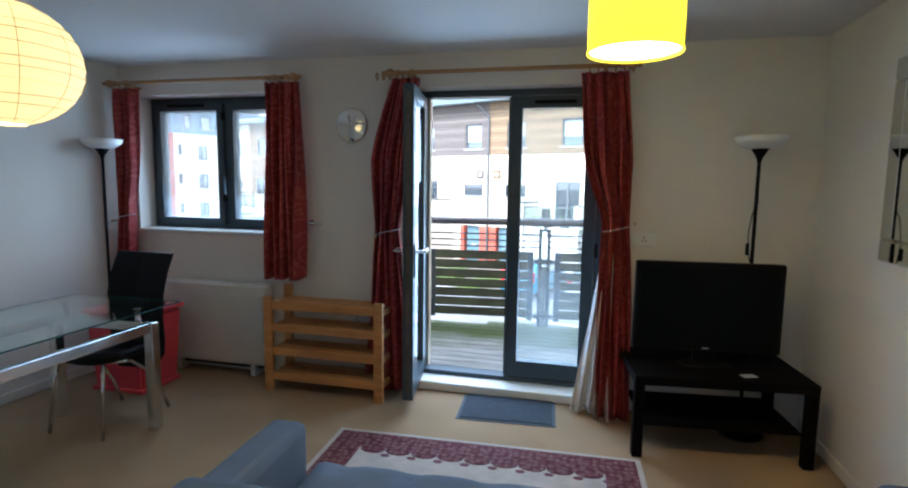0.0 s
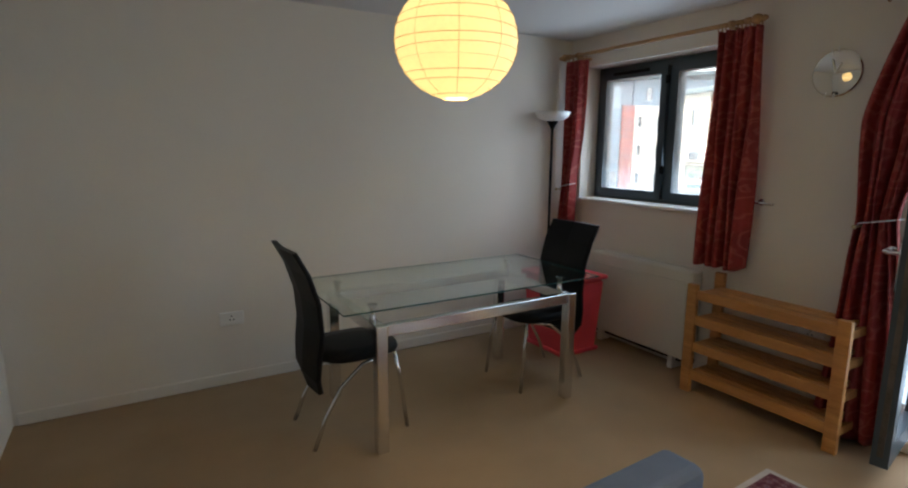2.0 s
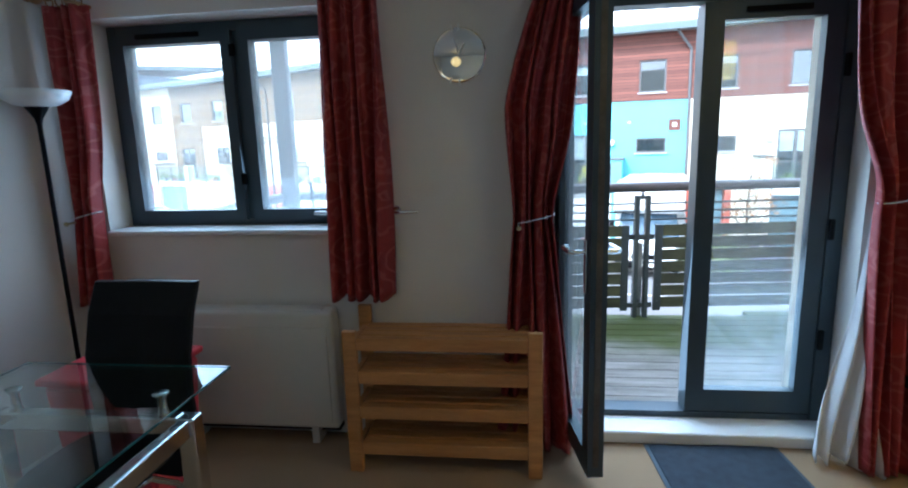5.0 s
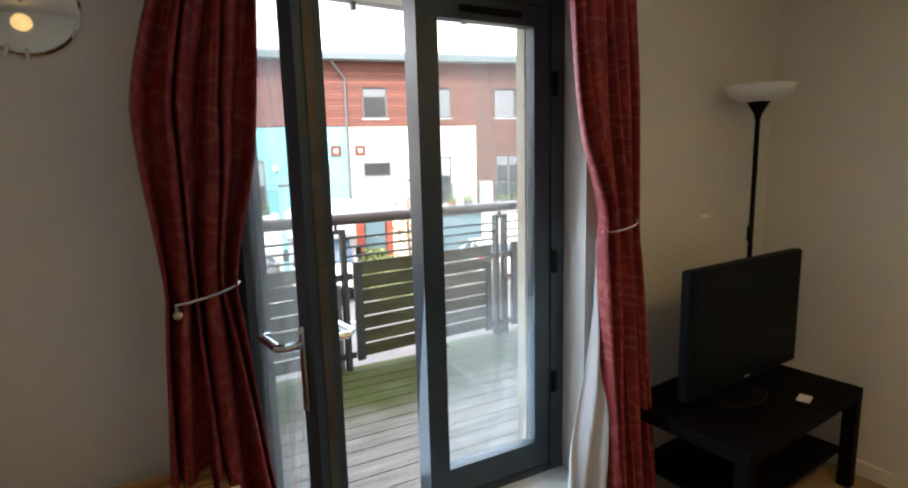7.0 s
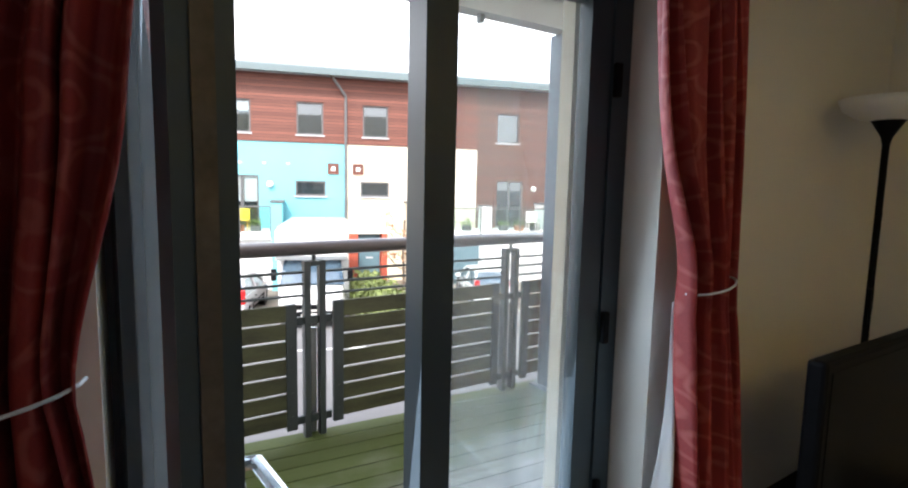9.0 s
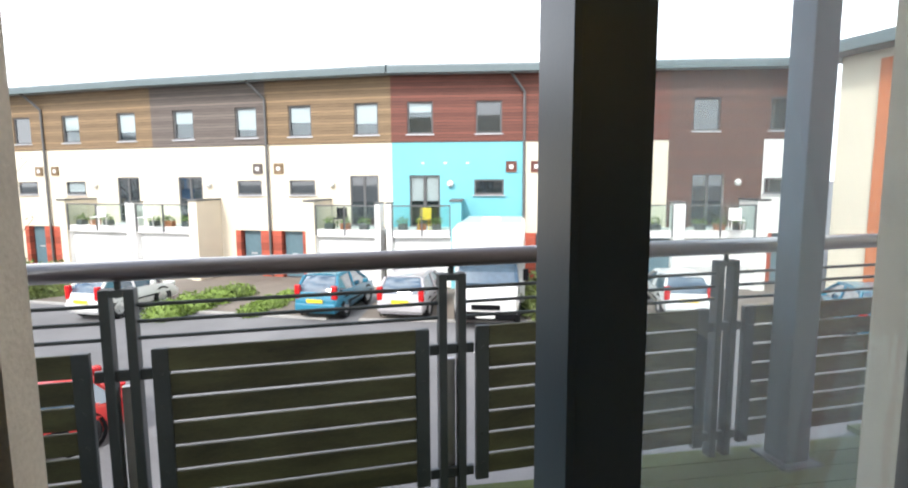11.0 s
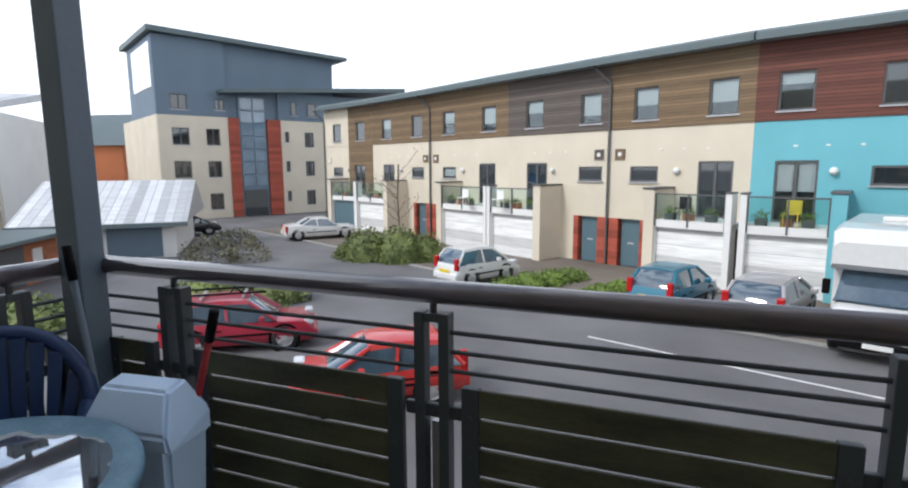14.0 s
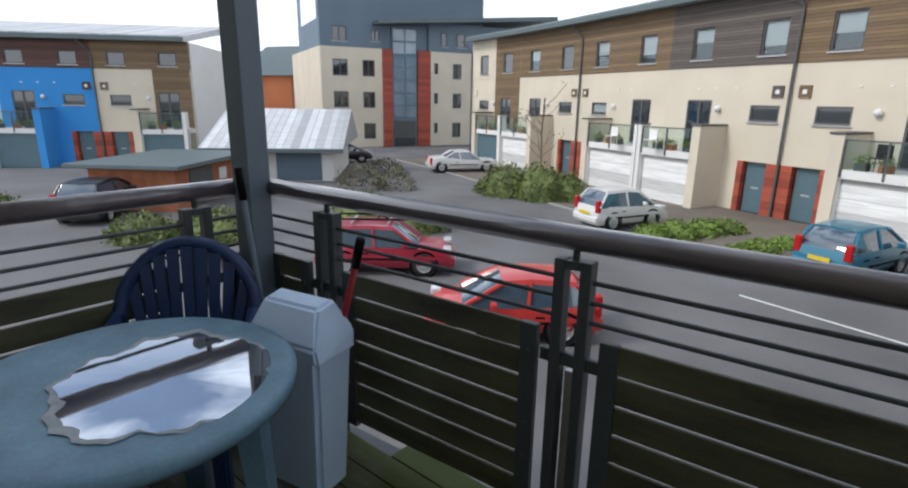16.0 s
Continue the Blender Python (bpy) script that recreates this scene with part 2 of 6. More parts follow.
M = dict(
    wall=material("wall_paint", (0.74, 0.70, 0.64), 0.75, var=0.03, scale=1.4, fine=90, bump=0.06, height=0.004),
    ceiling=material("ceiling_paint", (0.72, 0.71, 0.70), 0.85, var=0.03, scale=1.2, fine=80, bump=0.05, height=0.004),
    carpet=material("carpet", (0.35, 0.245, 0.15), 0.95, var=0.13, scale=2.2, fine=260, bump=0.6, height=0.006, spec=0.1),
    white=material("white_gloss_paint", (0.78, 0.78, 0.76), 0.4, var=0.03, bump=0.03),
    frame=material("anthracite_frame", (0.035, 0.055, 0.07), 0.42, var=0.1, bump=0.03, fine=120),
    pane=glass("window_glass", (0.93, 0.97, 0.97), veil=0.06),
    veiled=glass("veiled_window_glass", (0.93, 0.97, 0.97), veil=0.16),
    tableglass=glass("table_glass", (0.86, 0.93, 0.91)),
    glassedge=material("glass_edge", (0.02, 0.09, 0.09), 0.1, var=0.1, bump=0.0),
    chrome=material("chrome", (0.75, 0.75, 0.76), 0.18, 1.0, var=0.05, bump=0.02),
    leather=material("black_leather", (0.006, 0.006, 0.007), 0.5, var=0.2, scale=14, fine=220, bump=0.15, height=0.003, spec=0.15),
    pine=material("pine_wood", (0.44, 0.19, 0.055), 0.5, var=0.2, scale=3, fine=24, stretch=(1.2, 10, 10), bump=0.05, colour2=(0.52, 0.26, 0.085)),
    rodwood=material("rod_wood", (0.40, 0.22, 0.09), 0.4, var=0.15, stretch=(1, 8, 8), bump=0.04),
    curtain=damask("red_curtain", (0.265, 0.027, 0.026), (0.43, 0.11, 0.09)),
    lining=material("white_lining", (0.72, 0.72, 0.74), 0.8, var=0.05, bump=0.05),
    heater=material("heater_enamel", (0.66, 0.64, 0.58), 0.4, var=0.03, bump=0.02),
    black=material("black_plastic", (0.007, 0.007, 0.008), 0.45, var=0.15, bump=0.03, spec=0.06),
    blackwood=material("black_brown_veneer", (0.006, 0.005, 0.005), 0.55, var=0.3, scale=4, fine=60, stretch=(1, 12, 12), bump=0.05, spec=0.03),
    screen=material("tv_screen", (0.004, 0.005, 0.006), 0.35, var=0.1, bump=0.0, spec=0.06),
    sofa=material("slate_blue_fabric", (0.13, 0.17, 0.25), 0.9, var=0.1, scale=8, fine=320, bump=0.4, height=0.003, spec=0.15),
    mat=material("grey_doormat", (0.030, 0.040, 0.055), 0.95, var=0.25, scale=20, fine=240, bump=0.8, height=0.006),
    rubber=material("rubber_edge", (0.05, 0.07, 0.09), 0.7, bump=0.05),
    pink=material("pink_plastic", (0.75, 0.07, 0.10), 0.45, var=0.1, bump=0.04),
    bowl=material("opal_shade", (0.80, 0.80, 0.80), 0.35, var=0.03, bump=0.0),
    paper=glowing("lit_paper", (1.0, 0.67, 0.22), 0.27, var=0.45),
    drum=glowing("lit_yellow_fabric", (1.0, 0.68, 0.005), 0.50, base=(0.8, 0.6, 0.05)),
    bulbglow=glowing("lit_inside", (1.0, 0.75, 0.32), 1.2),
    hoop=material("bamboo_hoop", (0.48, 0.36, 0.19), 0.6, var=0.15, bump=0.05),
    cream=material("cream_card", (0.72, 0.60, 0.38), 0.6, var=0.08, bump=0.05),
    domeglass=material('dome_glass', (0.72, 0.69, 0.62), 0.05, 0.9, var=0.05, bump=0.0),
    lockstrip=material("worn_lock_strip", (0.10, 0.085, 0.07), 0.5, 0.4, var=0.5, scale=9, fine=90, bump=0.1),
    # reflected sky is put into the blue base colour of the stair panes
    stairglass=material("sky_tinted_stair_glass", (0.14, 0.21, 0.27), 0.06, var=0.35, scale=0.7, bump=0.0, spec=1.0, coat=1.0),
    mirror=material("mirror_silver", (0.85, 0.86, 0.86), 0.03, 1.0, var=0.01, bump=0.0),
    brass=material("brass_edge", (0.55, 0.45, 0.25), 0.3, 1.0, var=0.1),
    deck=mossy("mossy_deck_board"),
    steel=material("grey_painted_steel", (0.055, 0.068, 0.075), 0.45, var=0.18, scale=5, fine=70, bump=0.05),
    soffit=material('pale_grey_soffit', (0.42, 0.43, 0.43), 0.7, var=0.1, scale=2, bump=0.05),
    columnpaint=material("blue_grey_column", (0.12, 0.16, 0.20), 0.45, var=0.12, scale=3, bump=0.04),
    slat=material("weathered_dark_slat", (0.062, 0.058, 0.043), 0.5, var=0.45, scale=2.5, fine=50, stretch=(1, 1, 5), bump=0.12, colour2=(0.085, 0.09, 0.045)),
    handrail=material("dark_brown_handrail", (0.085, 0.067, 0.074), 0.38, var=0.3, scale=4, fine=60, stretch=(1, 8, 8), bump=0.05, coat=0.9, spec=0.7),
    render_ext=material("cream_render_weathered", (0.50, 0.44, 0.34), 0.9, var=0.25, scale=5, fine=120, bump=0.3),
    bluechair=material("navy_plastic", (0.020, 0.045, 0.13), 0.4, var=0.12, bump=0.05),
    bluetable=material("faded_blue_plastic", (0.10, 0.20, 0.28), 0.5, var=0.25, scale=5, fine=90, bump=0.08, colour2=(0.15, 0.27, 0.35)),
    puddle=material("rain_water", (0.62, 0.67, 0.74), 0.03, 0.88, var=0.1, bump=0.0, spec=1.0, coat=1.0),
    # the blue cast of the daylight is mixed into this pale base colour
    binwhite=material("blue_cast_white_plastic", (0.58, 0.74, 0.97), 0.5, var=0.06, scale=3, bump=0.04),
    redpole=material("red_handle", (0.35, 0.02, 0.03), 0.4, var=0.15, bump=0.03),
    asphalt=material("asphalt", (0.15, 0.148, 0.15), 0.9, var=0.3, scale=0.35, fine=45, bump=0.4, height=0.01),
    paving=material("block_paving", (0.17, 0.145, 0.12), 0.9, var=0.3, scale=0.6, fine=14, bump=0.3),
    kerb=material("concrete_kerb", (0.34, 0.33, 0.31), 0.9, var=0.15, bump=0.2),
    line=material("road_paint", (0.7, 0.7, 0.68), 0.8, var=0.15, bump=0.1),
    r_cream=material("cream_render", (0.67, 0.60, 0.475), 0.9, var=0.09, scale=0.5, fine=40, bump=0.15),
    r_turq=material("turquoise_render", (0.17, 0.47, 0.53), 0.9, var=0.07, scale=0.5, fine=40, bump=0.15),
    r_blue=material("bright_blue_render", (0.05, 0.28, 0.66), 0.9, var=0.07, scale=0.5, fine=40, bump=0.15),
    r_white=material("white_render", (0.78, 0.77, 0.74), 0.9, var=0.06, scale=0.5, fine=40, bump=0.15),
    r_grey=material("blue_grey_metal_cladding", (0.13, 0.18, 0.23), 0.6, var=0.08, scale=0.4, fine=20, bump=0.05),
    c_tan=banded("tan_timber_cladding", (0.21, 0.14, 0.075), (0.07, 0.045, 0.025), 0.12),
    c_grey=banded("grey_timber_cladding", (0.13, 0.105, 0.09), (0.04, 0.035, 0.03), 0.12),
    c_red=banded("red_brown_timber_cladding", (0.15, 0.052, 0.035), (0.05, 0.02, 0.015), 0.12),
    c_brown=banded("dark_brown_timber_cladding", (0.12, 0.06, 0.045), (0.04, 0.02, 0.015), 0.12),
    redpanel=banded("orange_red_panel", (0.36, 0.075, 0.042), (0.20, 0.045, 0.03), 0.3, width=0.05),
    orange=material("terracotta_render", (0.50, 0.17, 0.07), 0.85, var=0.1, scale=0.6, bump=0.1),
    doorgrey=material("blue_grey_door", (0.10, 0.17, 0.20), 0.5, var=0.08, bump=0.03),
    garage=banded("white_garage_door", (0.75, 0.75, 0.73), (0.55, 0.55, 0.54), 0.45, rough=0.5, width=0.05),
    winframe=material("grey_window_frame", (0.10, 0.10, 0.10), 0.5, var=0.1, bump=0.02),
    housepane=glass("house_window_pane", (0.8, 0.84, 0.85)),
    scrub=material("scrub_leaf", (0.15, 0.14, 0.085), 0.8, var=0.4, island=0.3, bump=0.0),
    silt=material("dried_silt", (0.33, 0.36, 0.38), 0.7, var=0.25, scale=30, fine=160, bump=0.1),
    winglass=material("dark_window_glass", (0.022, 0.03, 0.034), 0.04, var=0.3, scale=0.8, bump=0.0, spec=1.0, coat=1.0),
    roofmetal=material("grey_metal_roof", (0.24, 0.28, 0.29), 0.5, 0.0, var=0.12, scale=0.5, fine=12, bump=0.06),
    fascia=material("green_grey_fascia", (0.11, 0.145, 0.15), 0.5, var=0.1, scale=0.6, bump=0.04),
    palemetal=banded("pale_ribbed_roof", (0.55, 0.56, 0.57), (0.38, 0.39, 0.40), 0.4, rough=0.5, axis="X"),
    brick=material("orange_brick", (0.40, 0.15, 0.075), 0.9, var=0.25, scale=3, fine=16, bump=0.3),
    leaf=material("hedge_leaf", (0.09, 0.13, 0.035), 0.6, var=0.3, scale=1.5, fine=10, bump=0.0, island=0.45, colour2=(0.15, 0.18, 0.05)),
    lavender=material("lavender_leaf", (0.11, 0.10, 0.15), 0.7, var=0.3, scale=1.5, bump=0.0, island=0.4),
    autumn=material("autumn_leaf", (0.32, 0.16, 0.07), 0.7, var=0.3, scale=1.5, bump=0.0, island=0.4),
    grassleaf=material("grass_blade", (0.15, 0.22, 0.04), 0.7, var=0.3, scale=1.5, bump=0.0, island=0.4),
    bark=material("bark", (0.16, 0.12, 0.09), 0.9, var=0.3, scale=10, bump=0.3),
    tyre=material("tyre", (0.015, 0.015, 0.016), 0.8, var=0.2, bump=0.1),
    rim=material("alloy_rim", (0.50, 0.50, 0.51), 0.35, 0.4, var=0.1, bump=0.02),
    # bluish base colour stands in for sky mirrored in the car windows
    carglass=material("sky_tinted_car_glass", (0.05, 0.085, 0.12), 0.04, var=0.2, bump=0.0, spec=1.0, coat=1.0),
    taillight=material("tail_light", (0.45, 0.01, 0.012), 0.2, var=0.1, bump=0.0),
    headlight=material("head_light", (0.6, 0.62, 0.64), 0.1, var=0.1, bump=0.0),
    plate_y=material("yellow_plate", (0.75, 0.55, 0.03), 0.5, var=0.05, bump=0.0),
    plate_w=material("white_plate", (0.75, 0.75, 0.72), 0.5, var=0.05, bump=0.0),
    yellow=material("yellow_paint", (0.75, 0.55, 0.05), 0.5, var=0.05, bump=0.0),
)
PAINT = {k: material(k + "_car_paint", c, 0.28, var=0.05, bump=0.0, coat=0.6) for k, c in dict(
    white=(0.72, 0.72, 0.70), blue=(0.02, 0.17, 0.26), silver=(0.42, 0.40, 0.41), red=(0.55, 0.035, 0.03), crimson=(0.36, 0.02, 0.045), dark=(0.02, 0.02, 0.024), beige=(0.55, 0.50, 0.42)).items()}


# ---- building helpers ----
def box(bm, x0, x1, y0, y1, z0, z1, m=None):
    vs = [bm.verts.new(Vector(c) if m is None else m @ Vector(c)) for c in ((x0, y0, z0), (x1, y0, z0), (x1, y1, z0), (x0, y1, z0), (x0, y0, z1), (x1, y0, z1), (x1, y1, z1), (x0, y1, z1))]
    for f in ((3, 2, 1, 0), (4, 5, 6, 7), (0, 1, 5, 4), (1, 2, 6, 5), (2, 3, 7, 6), (3, 0, 4, 7)):
        bm.faces.new([vs[i] for i in f])
    return vs


def rbox(x0, x1, y0, y1, z0, z1, r=0.008, seg=2, m=None):
    """A box with rounded edges, as a bmesh of its own."""
    bm = bmesh.new()
    box(bm, x0, x1, y0, y1, z0, z1, m)
    bmesh.ops.bevel(bm, geom=bm.edges[:], offset=r, segments=seg, affect="EDGES", profile=0.5)
    return bm


def lathe(bm, profile, seg=24, m=Matrix.Identity(4)):
    """Turns (radius, height) pairs about z."""
    rings = []
    for r, z in profile:
        rings.append([bm.verts.new(m @ Vector((r * math.cos(2 * math.pi * i / seg), r * math.sin(2 * math.pi * i / seg), z))) for i in range(seg)])
    for a, b in zip(rings, rings[1:]):
        for i in range(seg):
            bm.faces.new((a[i], a[(i + 1) % seg], b[(i + 1) % seg], b[i]))
    return rings


def rod(bm, a, b, r, seg=10, r2=None):
    """A round bar from a to b, closed at both ends."""
    a, b = Vector(a), Vector(b)
    m = Matrix.Translation(a) @ (b - a).to_track_quat("Z", "Y").to_matrix().to_4x4()
    rings = lathe(bm, [(r, 0), (r if r2 is None else r2, (b - a).length)], seg, m)
    bm.faces.new(list(reversed(rings[0])))
    bm.faces.new(rings[-1])


def pipe(bm, points, r, seg=8):
    """A bent round bar through the points."""
    pts = [Vector(p) for p in points]
    rings = []
    for i, p in enumerate(pts):
        d = (pts[min(i + 1, len(pts) - 1)] - pts[max(i - 1, 0)]).normalized()
        q = d.to_track_quat("Z", "Y").to_matrix()
        rings.append([bm.verts.new(p + q @ Vector((r * math.cos(2 * math.pi * k / seg), r * math.sin(2 * math.pi * k / seg), 0))) for k in range(seg)])
    for a, b in zip(rings, rings[1:]):
        best = min(range(seg), key=lambda s: sum((a[k].co - b[(k + s) % seg].co).length for k in range(seg)))
        for k in range(seg):
            bm.faces.new((a[k], a[(k + 1) % seg], b[(k + 1 + best) % seg], b[(k + best) % seg]))
    bm.faces.new(list(reversed(rings[0])))
    bm.faces.new(rings[-1])


def holed(bm, x0, x1, z0, z1, y0, y1, holes, m=None):
    """An upright slab with rectangular holes (x0, x1, z0, z1) right through it."""
    xs = sorted({x0, x1, *[min(max(h[k], x0), x1) for h in holes for k in (0, 1)]})
    for xa, xb in zip(xs, xs[1:]):
        cuts = sorted((max(h[2], z0), min(h[3], z1)) for h in holes if h[0] <= xa + 1e-6 and h[1] >= xb - 1e-6)
        z = z0
        for ca, cb in cuts:
            if ca > z + 1e-6:
                box(bm, xa, xb, y0, y1, z, ca, m)
            z = max(z, cb)
        if z < z1 - 1e-6:
            box(bm, xa, xb, y0, y1, z, z1, m)
    bmesh.ops.remove_doubles(bm, verts=bm.verts[:], dist=1e-5)


OUT = 0.09  # everything beyond the outer wall stands this much further east
SHIFT = [0.0]


def finish(name, bm, mat, smooth=False):
    bmesh.ops.recalc_face_normals(bm, faces=bm.faces[:])
    me = bpy.data.meshes.new(name)
    bm.to_mesh(me)
    bm.free()
    me.materials.append(mat)
    if smooth:
        for p in me.polygons:
            p.use_smooth = True
    if smooth == "soft":
        me.set_sharp_from_angle(angle=radians(42))
    return new(name, me)


def part(name, bm, mat, parent, label="", smooth=False):
    """One mesh as a part of a thing, in the thing's own axes."""
    ob = finish(name, bm, mat, smooth)
    ob.parent = parent
    return tagged(ob, label) if label else ob


def thing(name, m, label, category, group="", kind=""):
    """An Empty at the base of a thing."""
    ob = new(name)
    ob.empty_display_size = 0.1
    ob.matrix_world = Matrix.Translation((SHIFT[0], 0, 0)) @ m
    return tagged(ob, label, category, group, kind)


def structure(name, bm, mat, label, category="", smooth=False):
    ob = finish(name, bm, mat, smooth)
    ob.location.x = SHIFT[0]
    return tagged(ob, label, category, kind="structure")


def single(bm_fn, *a, **k):
    bm = bmesh.new()
    bm_fn(bm, *a, **k)
    return bm


def bar(x0, x1, y0, y1, z0, z1):
    return single(box, x0, x1, y0, y1, z0, z1)


# ---- the room ----
X0, X1, Y0, Y1, YOUT, CEIL = -3.66, 1.37, 0.30, 4.20, 4.51, 2.38
WIN = (-3.50, -2.075, 1.082, 2.152)
DOOR = (-1.20, 0.165, 0.06, 2.15)
DOOR_OUT = (-1.118, 0.035, 0.06, 2.15)
WIN_OUT = (-3.47, -2.105, 1.11, 2.125)
bm = bmesh.new()
holed(bm, X0 - 0.25, X1 + 0.25, -0.2, 2.75, Y1, YOUT - 0.06, [WIN, DOOR])
structure("wall_north", bm, M["wall"], "off-white painted wall with a window and a balcony door", "wall")
bm = bmesh.new()
holed(bm, X0 - 3.5, X1 + 5.0, GROUND, 6.5, YOUT - 0.06, YOUT, [WIN_OUT, DOOR_OUT])
structure("wall_outside", bm, M["render_ext"], "weathered cream rendered outside wall of the flat", "wall")
structure("wall_west", bar(X0 - 0.2, X0, Y0 - 0.2, Y1, -0.2, 2.75), M["wall"], "off-white painted side wall", "wall")
structure("wall_east", bar(X1, X1 + 0.2, Y0 - 0.2, Y1, -0.2, 2.75), M["wall"], "off-white painted side wall", "wall")
structure("wall_south", bar(X0, X1, Y0 - 0.2, Y0, -0.2, 2.75), M["wall"], "off-white painted rear wall", "wall")
structure("floor", bar(X0, X1, Y0, Y1, -0.2, 0.0), M["carpet"], "beige fitted carpet floor", "floor")
structure("ceiling", bar(X0, X1, Y0, Y1, CEIL, CEIL + 0.25), M["ceiling"], "white painted ceiling", "ceiling")


def skirting(name, x0, x1, y0, y1):
    ob = structure(name, rbox(x0, x1, y0, y1, 0.001, 0.075, 0.006), M["wall"], "painted skirting board", "baseboard")
    return ob


skirting("baseboard_west", X0, X0 + 0.015, Y0 + 0.02, Y1 - 0.02)
skirting("baseboard_east", X1 - 0.015, X1, Y0 + 0.02, Y1 - 0.02)
skirting("baseboard_north", X0 + 0.02, DOOR[0] - 0.02, Y1 - 0.015, Y1)
skirting("baseboard_north_right", DOOR[1] + 0.02, X1 - 0.02, Y1 - 0.015, Y1)
structure("door_sill", rbox(DOOR[0] + 0.004, DOOR[1] - 0.004, Y1 - 0.03, 4.39, 0.002, 0.065, 0.01), M["white"], "white painted step under the balcony door", "sill")


def sash(parent, name, x0, x1, z0, z1, w, y0=4.365, y1=4.435, wb=None, glazing="pane"):
    """A framed pane: four bars and the glass."""
    wb = w if wb is None else wb
    bm = bmesh.new()
    for b in ((x0, x0 + w, z0, z1), (x1 - w, x1, z0, z1), (x0 + w, x1 - w, z0, z0 + wb), (x0 + w, x1 - w, z1 - w, z1)):
        box(bm, b[0], b[1], y0, y1, b[2], b[3])
    fr = part(name, bm, M["frame"], parent)
    pn = part("pane", bar(x0 + w - 0.004, x1 - w + 0.004, (y0 + y1) / 2 - 0.012, (y0 + y1) / 2 + 0.012, z0 + wb - 0.004, z1 - w + 0.004), M[glazing], fr, "clear double glazed pane")
    pn.visible_shadow = False
    return fr


win = thing("window_1", pose(0, 0, 0), "dark grey framed two-light window with white sill", "window", kind="structure")
bm = bmesh.new()
for b in ((WIN[0], WIN[0] + 0.05, WIN[2], WIN[3]), (WIN[1] - 0.05, WIN[1], WIN[2], WIN[3]), (WIN[0] + 0.05, WIN[1] - 0.05, WIN[2], WIN[2] + 0.05), (WIN[0] + 0.05, WIN[1] - 0.05, WIN[3] - 0.05, WIN[3]), (-2.81, -2.77, WIN[2] + 0.05, WIN[3] - 0.05)):
    box(bm, b[0] + 0.003, b[1] - 0.003, 4.37, 4.44, b[2] + 0.003, b[3] - 0.003)
part("window_frame", bm, M["frame"], win)
sash(win, "casement", WIN[0] + 0.05, -2.81, WIN[2] + 0.05, WIN[3] - 0.05, 0.055, 4.345, 4.43, glazing="veiled")
sash(win, "casement", -2.77, WIN[1] - 0.05, WIN[2] + 0.05, WIN[3] - 0.05, 0.055, 4.345, 4.43, glazing="veiled")
part("window_sill", rbox(WIN[0] + 0.004, WIN[1] - 0.004, Y1 - 0.035, 4.37, WIN[2] - 0.002, WIN[2] + 0.022, 0.006), M["white"], win, "white painted window board")
bm = rbox(-2.42, -2.26, 4.30, 4.325, WIN[2] + 0.075, WIN[2] + 0.095, 0.006)
box(bm, -2.40, -2.36, 4.32, 4.345, WIN[2] + 0.07, WIN[2] + 0.10)
part("window_handle", bm, M["chrome"], win, "chrome casement handle")
for z in (1.35, 2.0):
    part("hinge", rbox(-2.815, -2.785, 4.33, 4.345, z - 0.03, z + 0.03, 0.004), M["black"], win)
part("trickle_vent", rbox(-3.32, -2.97, 4.335, 4.345, 2.075, 2.10, 0.004), M["black"], win)

door = thing("door_1", pose(0, 0, 0), "dark grey glazed balcony door standing open beside a fixed pane", "door", kind="structure")
bm = bmesh.new()
for b in ((DOOR[0], DOOR[0] + 0.07, DOOR[2], DOOR[3]), (DOOR[1] - 0.075, DOOR[1], DOOR[2], DOOR[3]), (DOOR[0] + 0.07, DOOR[1] - 0.075, DOOR[2], DOOR[2] + 0.04), (DOOR[0] + 0.07, DOOR[1] - 0.075, DOOR[3] - 0.05, DOOR[3]), (-0.520, -0.505, DOOR[2] + 0.04, DOOR[3] - 0.05)):
    box(bm, b[0] + 0.003, b[1] - 0.003, 4.338, 4.447, b[2] + 0.003, b[3] - 0.003)
part("door_frame", bm, M["frame"], door)
sash(door, "fixed_light", -0.505, 0.090, 0.10, 2.10, 0.080, 4.345, 4.40, 0.118)
part("trickle_vent", rbox(-0.34, -0.06, 4.326, 4.338, 2.045, 2.07, 0.004), M["black"], door)
for z in (0.5, 1.05, 1.8):
    part("hinge", rbox(0.092, 0.116, 4.318, 4.338, z - 0.05, z + 0.05, 0.005), M["black"], door)
leaf = thing("door_leaf", Matrix.Translation((-1.150, 4.334, 0.09)) @ pose(0, 0, 0, 0, 0, -80.5), "open dark grey glazed door leaf with steel handles", "door", kind="structure")
LW, LH = 0.60, 2.01
bm = bmesh.new()
for b in ((0, 0.085, 0, LH), (LW - 0.085, LW, 0, LH), (0.085, LW - 0.085, 0, 0.10), (0.085, LW - 0.085, LH - 0.085, LH)):
    box(bm, b[0], b[1], -0.034, 0.034, b[2], b[3])
lf = part("leaf_frame", bm, M["frame"], leaf)
pn = part("pane", bar(0.08, LW - 0.08, -0.012, 0.012, 0.095, LH - 0.08), M["pane"], leaf, "clear double glazed pane")
pn.visible_shadow = False
